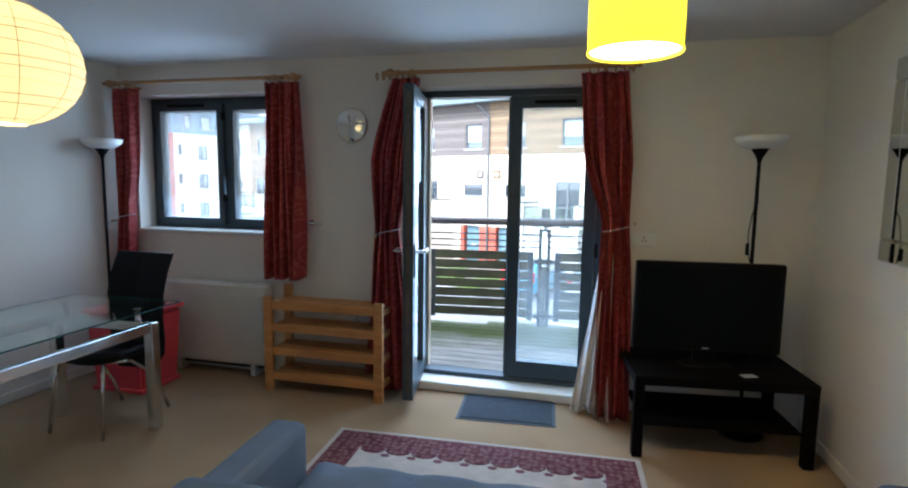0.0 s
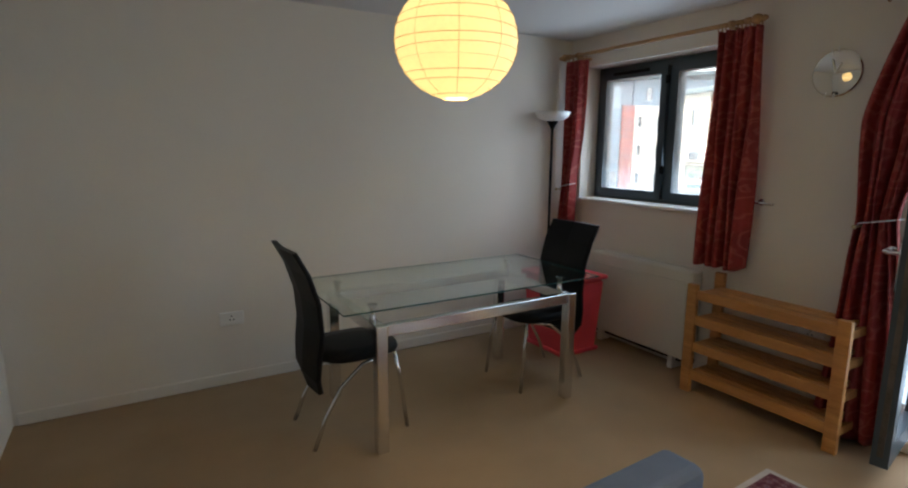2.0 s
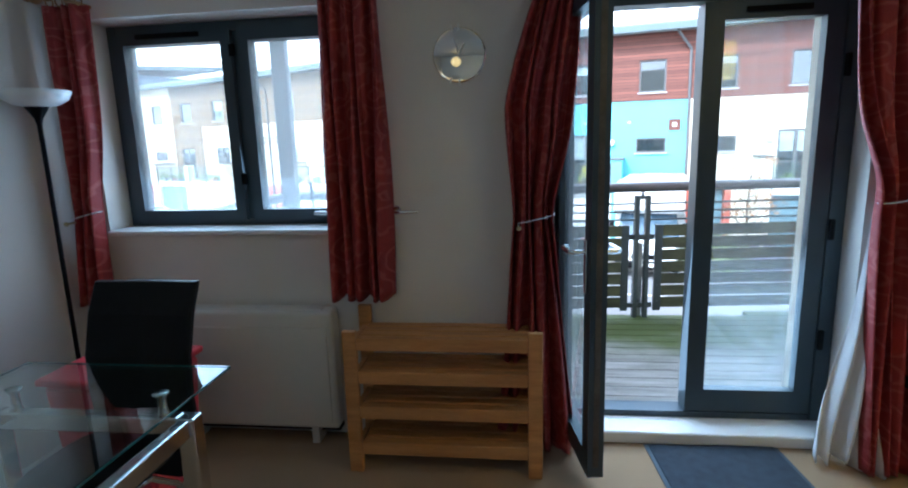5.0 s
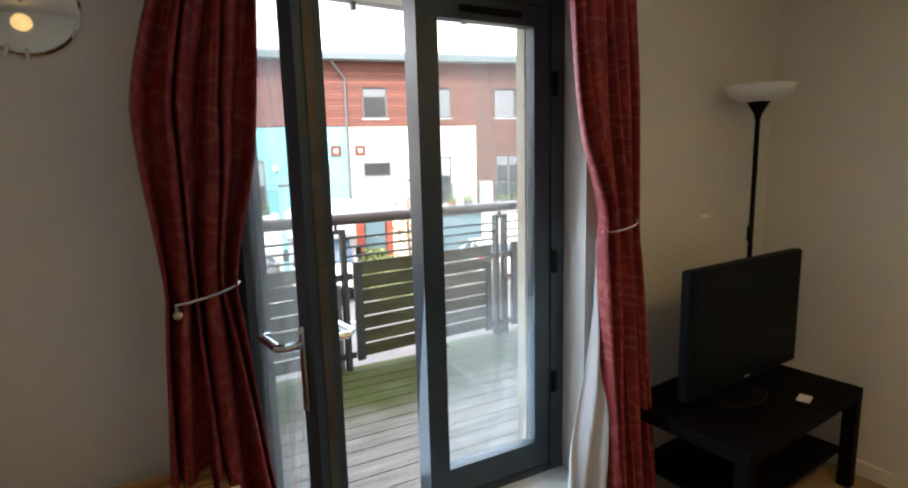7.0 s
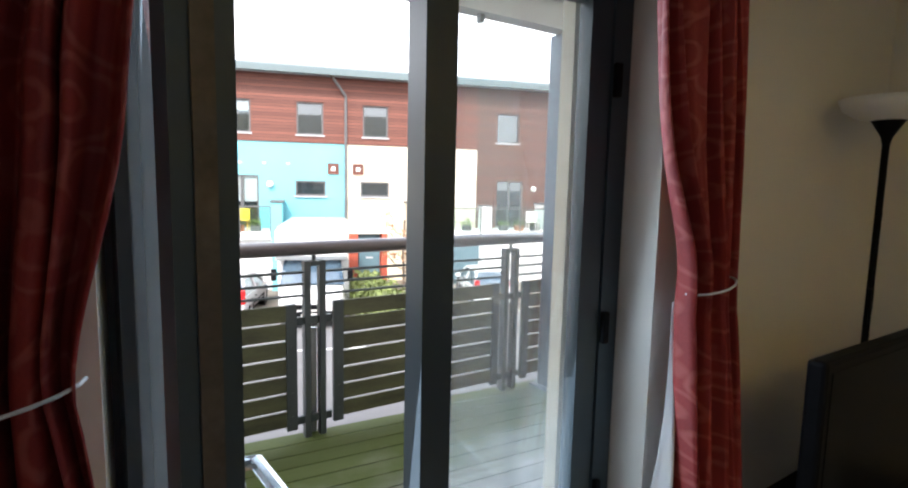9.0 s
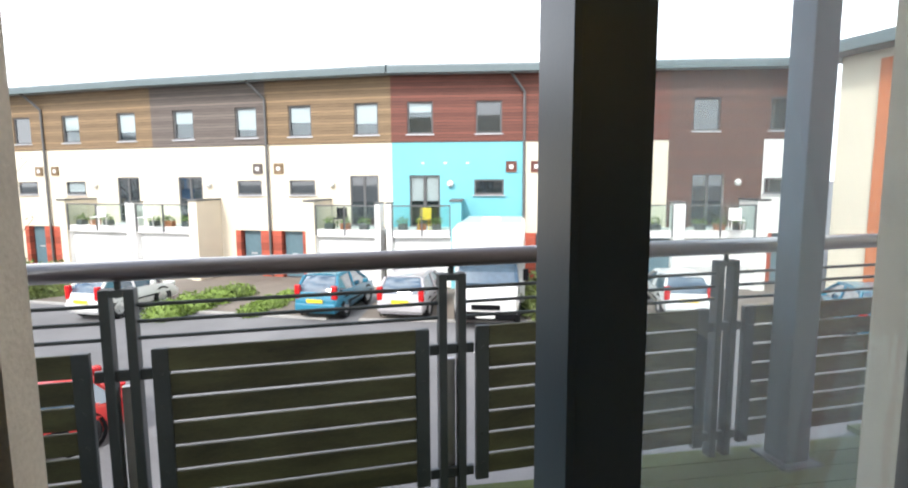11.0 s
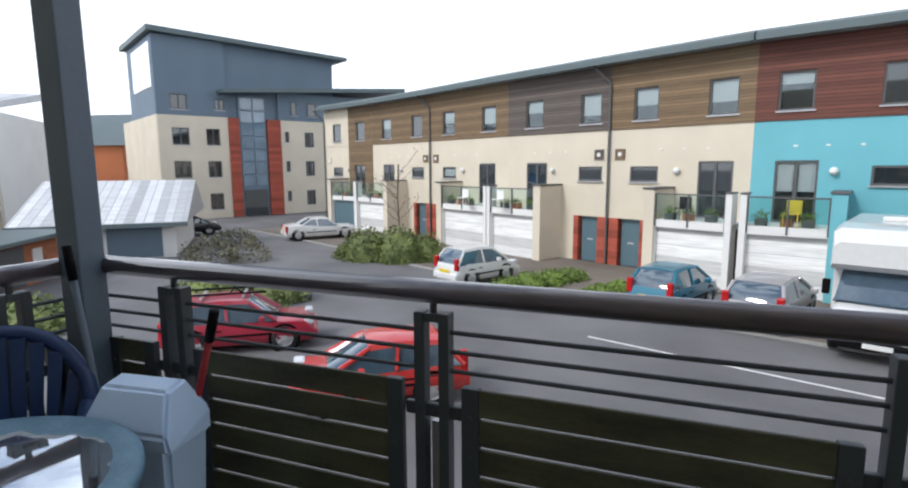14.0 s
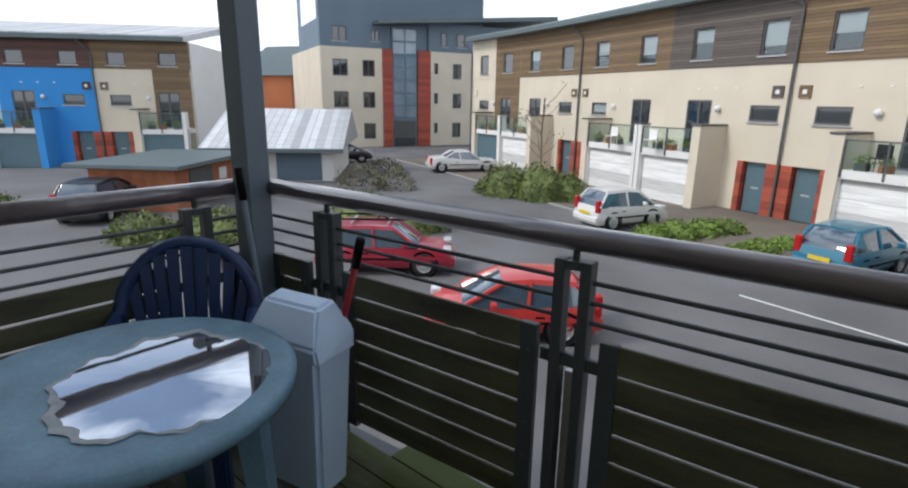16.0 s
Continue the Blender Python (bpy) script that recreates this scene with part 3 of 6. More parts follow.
part("edge_strip", bar(LW, LW + 0.004, -0.012, 0.012, 0.05, LH - 0.05), M["lockstrip"], leaf, "worn brown metal lock strip")
for s in (-1, 1):
    bm = rbox(LW - 0.065, LW - 0.035, s * 0.034, s * 0.046, 0.80, 1.02, 0.004)
    pipe(bm, [(LW - 0.05, s * 0.04, 0.97), (LW - 0.05, s * 0.085, 0.97), (LW - 0.062, s * 0.10, 0.97), (LW - 0.17, s * 0.10, 0.97), (LW - 0.175, s * 0.08, 0.97)], 0.011)
    part("door_handle", bm, M["chrome"], leaf, "satin steel lever handle", smooth=False)

# ---- balcony ----
SHIFT[0] = OUT
SL = 0.0860
RANG = math.degrees(math.atan(SL))


def rail_y(x):
    return 6.14 + SL * x


DECK = 0.03
LX = -3.34
bm = bmesh.new()
box(bm, LX - 0.12, 3.2, YOUT, 5.7, DECK - 0.25, DECK - 0.035)
vq = [(LX - 0.12, 5.7), (3.2, 5.7), (3.2, rail_y(3.2) + 0.06), (LX - 0.12, rail_y(LX) + 0.06)]
va, vb = [bm.verts.new((*q, DECK - 0.25)) for q in vq], [bm.verts.new((*q, DECK - 0.036)) for q in vq]
bm.faces.new(list(reversed(va))), bm.faces.new(vb)
for k in range(4):
    bm.faces.new((va[k], va[(k + 1) % 4], vb[(k + 1) % 4], vb[k]))
deck = structure("balcony_floor", bm, M["steel"], "balcony deck of mossy wet timber boards", "floor")
bmw = thing("balcony_beam", pose(0, 0, 2.50), "pale grey steel beam above the balcony with hanging clips", "beam")
bm = bmesh.new()
mb = Matrix.Translation((-3.19, 5.72, 0)) @ pose(0, 0, 0, 0, 0, math.degrees(math.atan2(0.36, 4.41)))
box(bm, -0.1, 6.4, -0.06, 0.06, 0.0, 0.015, mb)
box(bm, -0.1, 6.4, -0.008, 0.008, 0.015, 0.185, mb)
box(bm, -0.1, 6.4, -0.06, 0.06, 0.185, 0.20, mb)
part("joist", bm, M["soffit"], bmw)
for k in range(7):
    part("clip", single(box, 1.2 + k * 0.42, 1.23 + k * 0.42, -0.02, 0.02, -0.05, -0.001, mb), M["steel"], bmw)


def railing_bay(xa, xb, y_a, y_b, label):
    """One bay between two posts: three thin bars above, a framed panel of dark slats below."""
    a, b = Vector((xa, y_a, 0)), Vector((xb, y_b, 0))
    ang = math.degrees(math.atan2(b.y - a.y, b.x - a.x))
    L = (b - a).length
    t = thing("railing", Matrix.Translation((a.x, a.y, DECK)) @ pose(0, 0, 0, 0, 0, ang), label, "railing", "balcony railing bays")
    for z in (0.82, 0.885, 0.95):
        part("bar", single(rod, (0.03, 0, z), (L - 0.03, 0, z), 0.008, 8), M["steel"], t)
    x0, x1 = 0.105, L - 0.105
    for xx in (x0, x1 - 0.06):
        bm = rbox(xx, xx + 0.06, -0.03, 0.0, 0.06, 0.778, 0.004)
        for k in range(5):
            rod(bm, (xx + 0.03, -0.036, 0.14 + k * 0.135), (xx + 0.03, -0.03, 0.14 + k * 0.135), 0.008, 8)
        part("stile", bm, M["steel"], t)
    part("top_slat", rbox(x0 + 0.06, x1 - 0.06, -0.03, -0.012, 0.686, 0.778, 0.004), M["slat"], t)
    for k in range(6):
        z0 = 0.586 - k * 0.10
        part("slat", rbox(x0 + 0.06, x1 - 0.06, -0.026, -0.010, z0, z0 + 0.089, 0.004), M["slat"], t)
    return t


def railing_post(x, y, ang):
    t = thing("railing_post", Matrix.Translation((x, y, DECK)) @ pose(0, 0, 0, 0, 0, ang), "twin grey steel flat railing post", "post", "balcony railing posts")
    for s in (-1, 1):
        part("upright", rbox(s * 0.043 - 0.018, s * 0.043 + 0.018, -0.028, 0.028, -0.15, 1.015, 0.004), M["steel"], t)
    part("cap", rbox(-0.025, 0.025, -0.027, 0.027, 0.985, 1.013, 0.004), M["steel"], t)
    part("cross_plate", rbox(-0.10, 0.10, -0.012, 0.012, 0.655, 0.70, 0.004), M["steel"], t)
    part("cross_plate", rbox(-0.10, 0.10, -0.012, 0.012, 0.08, 0.125, 0.004), M["steel"], t)
    part("stem", single(rod, (0, 0, 1.0), (0, 0, 1.06), 0.012, 8), M["steel"], t)
    part("stub", rbox(-0.024, 0.024, 0.03, 0.055, -0.15, 0.62, 0.003), M["rim"], t, "galvanised backing plate")


POSTS = (-2.87, -1.75, -0.46, 0.94, 2.35)
for x in POSTS:
    railing_post(x, rail_y(x), RANG)
CORNER = (LX, rail_y(LX))
for xa, xb in zip((LX, *POSTS), (*POSTS, 3.2)):
    railing_bay(xa, xb, rail_y(xa), rail_y(xb), "grey steel railing bay with mossy dark slats")
railing_post(LX, 5.55, 90)
for ya, yb in ((4.53, 5.55), (5.55, CORNER[1])):
    railing_bay(LX, LX, yb, ya, "grey steel railing bay with mossy dark slats")
bm = bmesh.new()
rod(bm, (LX - 0.02, CORNER[1], 1.112), (3.2, rail_y(3.2), 1.112), 0.040, 16)
hr = thing("handrail", pose(0, 0, 0), "glossy dark brown round timber handrail of the balcony", "handrail")
part("front_rail", bm, M["handrail"], hr, smooth=True)
part("side_rail", single(rod, (LX, 4.53, 1.112), (LX, CORNER[1] + 0.02, 1.112), 0.040, 16), M["handrail"], hr, smooth=True)
for nm, x, y, w, rz in (("balcony_column", -3.27, 5.785, 0.115, 8), ("balcony_column", 1.26, 6.12, 0.14, 4)):
    c = thing(nm, pose(x, y, DECK, 0, 0, rz), "blue-grey painted square steel column of the balcony", "column")
    part("shaft", rbox(-w / 2, w / 2, -w / 2, w / 2, 0.012, 2.468, 0.006), M["columnpaint"], c)
    part("base_plate", rbox(-w * 0.8, w * 0.8, -w * 0.8, w * 0.8, -0.003, 0.012, 0.004), M["steel"], c)

# ---- street ----
structure("ground", bar(-600, 600, -300, 900, GROUND - 1, GROUND), M["asphalt"], "grey asphalt street and yard", "ground")
T = [(-27.34, 37.38), (-21.86, 35.51), (-16.13, 33.08), (-10.31, 30.38), (-4.98, 28.15), (0.2, 26.1), (5.40, 24.95), (10.9, 23.7), (16.4, 22.5)]


def house(name, a, b, pipe_left, wall, clad, label, top=8.37, full=None, garage="garage", ground=GROUND, bay=True, brown=None, rise=0.8, roof="roofmetal", at=(1.33, 4.24), pale_sheets=()):
    """A three-storey town house between plan points a and b, seen from the street."""
    a, b = Vector((*a, 0)), Vector((*b, 0))
    W = (b - a).length
    ang = math.degrees(math.atan2(b.y - a.y, b.x - a.x))
    h = thing(name, Matrix.Translation((a.x, a.y, ground)) @ pose(0, 0, 0, 0, 0, ang), label, "house", "terraced houses")

    def X(u0, u1):
        return (u0, u1) if pipe_left else (W - u1, W - u0)

    def bx(u0, u1, y0, y1, z0, z1):
        x0, x1 = X(u0, u1)
        return bar(x0, x1, y0, y1, z0, z1)

    mid = 5.72
    hz = top - mid
    wz = (mid + 0.12 * hz, mid + 0.60 * hz)
    ups = [(*X(c - 0.52, c + 0.52), *wz) for c in at]
    fr_ = (*X(at[1] - 0.78, at[1] + 0.47), 2.32, 4.40)
    sm = (*X(at[0] - 0.61, at[0] + 0.59), 3.60, 4.22)
    lo = bmesh.new()
    holed(lo, 0, W, 2.05, mid, 0, 0.25, [fr_, sm])
    x0, x1 = X(1.75, W)
    part("ground_wall", bar(x0, x1, 0, 0.25, 0, 2.05), M[wall], h)
    bmesh.ops.remove_doubles(lo, verts=lo.verts[:], dist=1e-4)
    part("wall", lo, M[wall], h)
    up = bmesh.new()
    holed(up, 0, W, mid, top, -0.035, 0.22, ups)
    part("upper_cladding", up, M[clad], h)
    if full:
        x0, x1 = full
        part("tall_cladding", single(holed, x0, x1, 2.05, top, -0.05, -0.002, [fr_, sm, *ups]), M[brown or clad], h)

    def window(nm, r, cols=1, depth=0.10, blind=0.0):
        x0, x1, z0, z1 = r
        bm = bmesh.new()
        w = 0.07
        for q in ((x0, x0 + w, z0, z1), (x1 - w, x1, z0, z1), (x0 + w, x1 - w, z0, z0 + w), (x0 + w, x1 - w, z1 - w, z1)):
            box(bm, q[0], q[1], 0.02, depth, q[2], q[3])
        for k in range(1, cols):
            xm = x0 + (x1 - x0) * k / cols
            box(bm, xm - w * 0.7, xm + w * 0.7, 0.02, depth, z0 + w, z1 - w)
        wn_ = part(nm, bm, M["winframe"], h)
        for k in range(cols):
            xa, xb = x0 + (x1 - x0) * k / cols + w, x0 + (x1 - x0) * (k + 1) / cols - w
            part("pane", bar(xa - 0.01, xb + 0.01, 0.055, 0.085, z0 + w - 0.01, z1 - w + 0.01), M["housepane" if blind else "winglass"], wn_, "reflecting pane" if blind else "dark reflecting pane")
            # pale sheet added behind the pane so that the window looks bright
            if blind:
                part("blind", bar(xa, xb, 0.10, 0.108, z1 - w - blind * (z1 - z0 - 2 * w), z1 - w), M["r_white"], wn_, "pale sheet added to brighten the window")
                part("inner_pane", bar(xa, xb, 0.112, 0.125, z0 + w, z1 - w), M["winglass"], wn_)
        part("sill", bar(x0 - 0.05, x1 + 0.05, -0.09, 0.03, z0 - 0.05, z0), M["rim"], wn_)

    bl_ = dict(enumerate(pale_sheets))
    for k, r in enumerate(ups):
        window("window", r, blind=bl_.get(k, 0.0))
    window("window", sm, blind=bl_.get(2, 0.0))
    window("french_window", fr_, 2, blind=bl_.get(3, 0.0))
    # entrance
    part("porch_back", bx(0.05, 1.75, 0.30, 0.45, 0, 2.05), M["redpanel"], h)
    x0, x1 = X(0.55, 1.45)
    dr = part("front_door", rbox(x0, x1, 0.22, 0.30, 0.03, 2.02, 0.01), M["doorgrey"], h, "blue-grey front door")
    part("letter_plate", rbox((x0 + x1) / 2 - 0.15, (x0 + x1) / 2 + 0.15, 0.205, 0.222, 0.98, 1.05, 0.004), M["rim"], dr)
    part("porch_panel", bx(0.06, 0.50, -0.02, 0.22, 0, 2.045), M["redpanel"], h, "orange-red panel beside the door")
    part("porch_panel", bx(1.5, 1.745, -0.02, 0.22, 0, 2.045), M["redpanel"], h, "orange-red panel beside the door")
    part("vent_box", rbox(*X(0.28, 0.72), -0.06, 0.0, 4.50, 4.94, 0.01), M[clad], h)
    part("vent_grille", rbox(*X(0.42, 0.58), -0.075, -0.06, 4.64, 4.80, 0.006), M["r_white"], h)
    lm = bmesh.new()
    bmesh.ops.create_uvsphere(lm, u_segments=12, v_segments=8, radius=0.13, matrix=Matrix.Translation((sum(X(2.95, 2.95)) / 2, -0.10, 4.05)))
    part("wall_lamp", lm, M["r_white"], h, "round white bulkhead lamp", smooth=True)
    for k in range(3):
        part("wall_box", rbox(*X(2.2 + k * 0.9, 2.32 + k * 0.9), -0.03, 0, 4.85, 4.91, 0.004), M["r_white"], h)
    # garage bay with a roof terrace
    if bay:
        D = -1.55
        g0 = 2.45
        bm = bmesh.new()
        x0, x1 = X(g0 + 0.1, W)
        holed(bm, x0, x1, 0, 2.28, D + 0.10, D + 0.35, [(*X(g0 + 0.42, W - 0.22), 0, 2.0)])
        box(bm, x0, x1, D + 0.35, 0, 2.05, 2.28)
        part("garage_front", bm, M["r_white"], h, "white painted garage front")
        part("garage_door", bx(g0 + 0.40, W - 0.20, D + 0.28, D + 0.33, 0.02, 2.02), M[garage], h, "panelled garage door")
        bm = single(box, *X(g0, g0 + 0.40), D, -0.0, 0, 3.38)
        part("pier", bm, M[wall], h)
        part("pier_cap", rbox(*X(g0 - 0.05, g0 + 0.45), D - 0.05, -0.002, 3.38, 3.45, 0.01), M["winframe"], h)
        part("pier", bx(W - 0.20, W + 0.0, D, D + 0.5, 0, 3.30), M["r_white"], h)
        part("pier_cap", rbox(*X(W - 0.23, W), D - 0.03, D + 0.53, 3.30, 3.36, 0.01), M["winframe"], h)
        bl = part("balustrade", bx(g0 + 0.40, W - 0.20, D + 0.06, D + 0.10, 3.20, 3.25), M["winframe"], h)
        pn_ = part("glass_panel", bx(g0 + 0.44, W - 0.24, D + 0.075, D + 0.09, 2.32, 3.20), M["tableglass"], bl, "greenish glass balustrade panel")
        pn_.visible_shadow = False
        for q in (g0 + 0.40, (g0 + W) / 2 + 0.05, W - 0.24):
            part("baluster", bx(q, q + 0.05, D + 0.05, D + 0.11, 2.05, 3.20), M["winframe"], bl)
    if bay:
        rng_ = random.Random(int(a.x * 10) % 97)
        for q in range(3):
            ux = 2.45 + 0.7 + q * 0.75 + rng_.uniform(-0.1, 0.1)
            x0, x1 = X(ux, ux + 0.35)
            pt = part("planter", rbox(x0, x1, -1.35, -1.05, 2.28, 2.52, 0.02), M["brick"] if q % 2 else M["winframe"], h)
            lb = bmesh.new()
            for _ in range(70):
                d_ = Vector((rng_.gauss(0, 1), rng_.gauss(0, 1), abs(rng_.gauss(0, 1)))).normalized() * rng_.uniform(0.12, 0.3)
                e_ = Euler((rng_.uniform(-1, 1), rng_.uniform(-1, 1), rng_.uniform(0, 6))).to_matrix()
                lb.faces.new([lb.verts.new(Vector(((x0 + x1) / 2, -1.2, 2.52)) + d_ + e_ @ Vector(v)) for v in ((-0.06, 0, 0), (0, -0.03, 0), (0.06, 0, 0), (0, 0.03, 0))])
            part("plant", lb, M["grassleaf"], pt, "small green potted plant")
    # roof
    bm = bmesh.new()
    for (q0, q1, z0, z1, z2, z3) in ((-0.62, 0.0, top - 0.02, top - 0.02, top + 0.28, top + 0.34), (0.0, 9.0, top - 0.02, top + rise - 0.1, top + 0.34, top + rise + 0.35)):
        vs = [bm.verts.new(c) for c in ((-0.02, q0, z0), (W + 0.02, q0, z0), (W + 0.02, q1, z1), (-0.02, q1, z1), (-0.02, q0, z2), (W + 0.02, q0, z2), (W + 0.02, q1, z3), (-0.02, q1, z3))]
        for f in ((3, 2, 1, 0), (4, 5, 6, 7), (0, 1, 5, 4), (1, 2, 6, 5), (2, 3, 7, 6), (3, 0, 4, 7)):
            bm.faces.new([vs[i] for i in f])
    part("roof", bm, M[roof], h, "low grey metal roof")
    part("fascia", bar(-0.02, W + 0.02, -0.70, -0.62, top - 0.05, top + 0.2), M["fascia"], h, "green-grey gutter fascia")
    part("body", bar(0.02, W - 0.02, 0.46, 9.0, 0.0, top), M["r_white"], h)
    bm = bmesh.new()
    u = X(-0.0, 0.0)[0]
    s = 1 if pipe_left else -1
    pipe(bm, [(u - s * 0.55, -0.62, top), (u - s * 0.5, -0.45, top - 0.12), (u, -0.10, top - 0.75), (u, -0.10, top - 1.0), (u, -0.10, 0.1)], 0.055, 8)
    if pipe_left:
        part("drainpipe", bm, M["winframe"], h, "grey drainpipe")
    else:
        bm.free()
    return h


HOUSES = [
    (0, 1, True, "r_cream", "r_cream", "cream end house with a tall tan timber bay"),
    (1, 2, False, "r_cream", "c_tan", "cream house with tan timber upper storey"),
    (2, 3, True, "r_cream", "c_tan", "cream house with tan timber upper storey"),
    (3, 4, False, "r_cream", "c_grey", "cream house with grey-brown timber upper storey"),
    (4, 5, True, "r_cream", "c_tan", "cream house with tan timber upper storey"),
    (5, 6, False, "r_turq", "c_red", "turquoise house with red-brown timber upper storey"),
    (6, 7, True, "r_cream", "c_red", "cream house with red-brown timber upper storey"),
    (7, 8, False, "r_white", "c_brown", "white end house with tall dark brown timber cladding"),
]
# window centres along each front from its drainpipe, and how far each pale sheet hangs down
WINDOWS_AT = [(1.6, 4.45), (1.3, 4.54), (1.71, 5.01), (0.96, 4.1), (1.57, 4.51), (1.40, 4.15), (1.21, 4.02), (1.33, 4.24)]
PALE_SHEETS = [(), (0.0, 0.5), (0.55, 0.7, 0.9), (0.75, 0.45), (0.55, 0.65), (0.0, 0.3, 0.0, 0.5), (0.0, 0.0, 0.0, 0.4), ()]
for i, j, pl, wl_, cl, lab in HOUSES:
    kw = dict(full=(0.0, 3.6), brown="c_brown") if i == 7 else (dict(full=(3.05, 5.78), brown="c_tan") if i == 0 else {})
    house("terraced_house", T[i], T[j], pl, wl_, cl, lab, garage="doorgrey" if i in (0, 6) else "garage", at=WINDOWS_AT[i], pale_sheets=PALE_SHEETS[i], **kw)
LEFT = [(-50.1, 4.1), (-46.45, 8.1), (-42.8, 12.1), (-39.1, 16.1), (-35.4, 20.1), (-31.7, 24.1)]
for (i, wl_, cl, pl, lab) in ((1, "r_white", "c_brown", True, "white house with brown timber upper storey"), (2, "r_blue", "c_brown", False, "bright blue house with brown timber upper storey"), (3, "r_cream", "c_tan", True, "cream house with brown timber upper storey")):
    house("terraced_house", LEFT[i], LEFT[i + 1], pl, wl_, cl, lab, top=7.35, full=(3.3, 5.44) if i == 3 else None, garage="doorgrey", rise=1.5, roof="palemetal")

# ---- block of flats ----
fa, fd, fn = Vector((-40.5, 33.4, GROUND)), Vector((0.4, 0.917, 0)), Vector((-0.917, 0.4, 0))
flats = thing("apartment_block", Matrix.Translation(fa) @ pose(0, 0, 0, 0, 0, math.degrees(math.atan2(fd.y, fd.x))), "cream and blue-grey flats with a red glazed stair tower", "building")


def flat_window(x0, x1, z0, z1, y=0.0, cols=2, side=False):
    bm = bmesh.new()
    w = 0.08
    for q in ((x0, x0 + w, z0, z1), (x1 - w, x1, z0, z1), (x0 + w, x1 - w, z0, z0 + w), (x0 + w, x1 - w, z1 - w, z1)):
        box(bm, q[0], q[1], y - 0.02, y + 0.10, q[2], q[3])
    for k in range(1, cols):
        xm = x0 + (x1 - x0) * k / cols
        box(bm, xm - 0.04, xm + 0.04, y - 0.02, y + 0.10, z0 + w, z1 - w)
    g = bar(x0 + w - 0.01, x1 - w + 0.01, y + 0.03, y + 0.07, z0 + w - 0.01, z1 - w + 0.01)
    s_ = bar(x0 - 0.05, x1 + 0.05, y - 0.10, y - 0.02, z0 - 0.05, z0)
    if side:
        for b_ in (bm, g, s_):
            b_.transform(pose(0, 0, 0, 0, 0, 90))
    wd = part("window", bm, M["winframe"], flats)
    part("pane", g, M["winglass"], wd, "dark reflecting pane")
    part("sill", s_, M["rim"], wd)


rows = (0.75, 3.45, 6.10)
lefts = [(1.0, 2.3), (3.6, 4.7)]
rights = [(10.4, 10.8), (12.3, 13.2)]
holes = [(a, b, z, z + 1.35) for z in rows for a, b in lefts] + [(a, b, z + (0.4 if b - a < 0.5 else 0), z + 1.35) for z in rows for a, b in rights]
bm = bmesh.new()
holed(bm, 0, 5.4, 0, 8.45, 0, 0.3, holes)
part("wall", bm, M["r_cream"], flats)
part("wall", single(holed, 10.0, 15.0, 0, 8.45, 0, 0.3, holes), M["r_cream"], flats)
for a, b, z0, z1 in holes:
    flat_window(a, b, z0, z1, 0.08, 2 if b - a > 0.6 else 1)
part("side_wall", bar(-0.02, 0.3, 0.3, 13.0, 0, 8.45), M["r_cream"], flats)
part("core", bar(0.3, 15.0, 0.31, 13.0, 0, 8.45), M["r_cream"], flats)
up_holes = [(1.0, 2.3, 8.9, 10.1), (4.4, 5.2, 9.0, 9.9)]
bm = bmesh.new()
holed(bm, 0.0, 5.4, 8.45, 14.5, -0.02, 0.25, up_holes)
part("upper_core", bar(-0.02, 15.5, 0.251, 9.0, 8.451, 14.5), M["r_grey"], flats)
part("upper_storey", bm, M["r_grey"], flats, "blue-grey metal clad top storeys")
for q in up_holes:
    flat_window(*q, 0.06, 2)
part("penthouse_glass", bar(-0.08, -0.02, 0.6, 7.0, 10.6, 14.0), M["mirror"], flats, "bright glazing reflecting the sky")
bm = bmesh.new()
vs = [bm.verts.new(c) for c in ((-0.4, -0.6, 15.0), (16.5, -0.9, 14.5), (16.5, 10, 14.5), (-0.4, 10, 15.0), (-0.4, -0.6, 14.6), (16.5, -0.9, 14.2), (16.5, 10, 14.2), (-0.4, 10, 14.6))]
for f in ((0, 1, 2, 3), (7, 6, 5, 4), (0, 4, 5, 1), (1, 5, 6, 2), (2, 6, 7, 3), (3, 7, 4, 0)):
    bm.faces.new([vs[i] for i in f])
part("roof", bm, M["fascia"], flats, "sloping grey metal roof")
bm = bar(9.8, 22.0, -0.05, 8.0, 8.45, 10.9)
part("right_wing", bm, M["r_grey"], flats)
bm = bmesh.new()
vs = [bm.verts.new(c) for c in ((4.6, -1.6, 10.6), (23, -1.2, 12.2), (23, 8, 12.2), (4.6, 8, 10.6), (4.6, -1.6, 10.3), (23, -1.2, 11.8), (23, 8, 11.8), (4.6, 8, 10.3))]
for f in ((0, 1, 2, 3), (7, 6, 5, 4), (0, 4, 5, 1), (1, 5, 6, 2), (2, 6, 7, 3), (3, 7, 4, 0)):
    bm.faces.new([vs[i] for i in f])
part("roof", bm, M["fascia"], flats, "lower sloping grey metal roof")
flat_window(11.0, 11.6, 8.9, 10.1, -0.10, 1)
flat_window(12.6, 13.5, 8.9, 10.1, -0.10, 1)
for x0, x1 in ((5.4, 6.3), (8.75, 9.99)):
    part("red_fin", rbox(x0, x1, -0.12, 0.3, 0, 8.44, 0.02), M["redpanel"], flats, "red clad stair tower fin")
tw = part("stair_tower", bar(6.3, 8.7, 0.05, 0.3, 0, 10.4), M["r_grey"], flats)
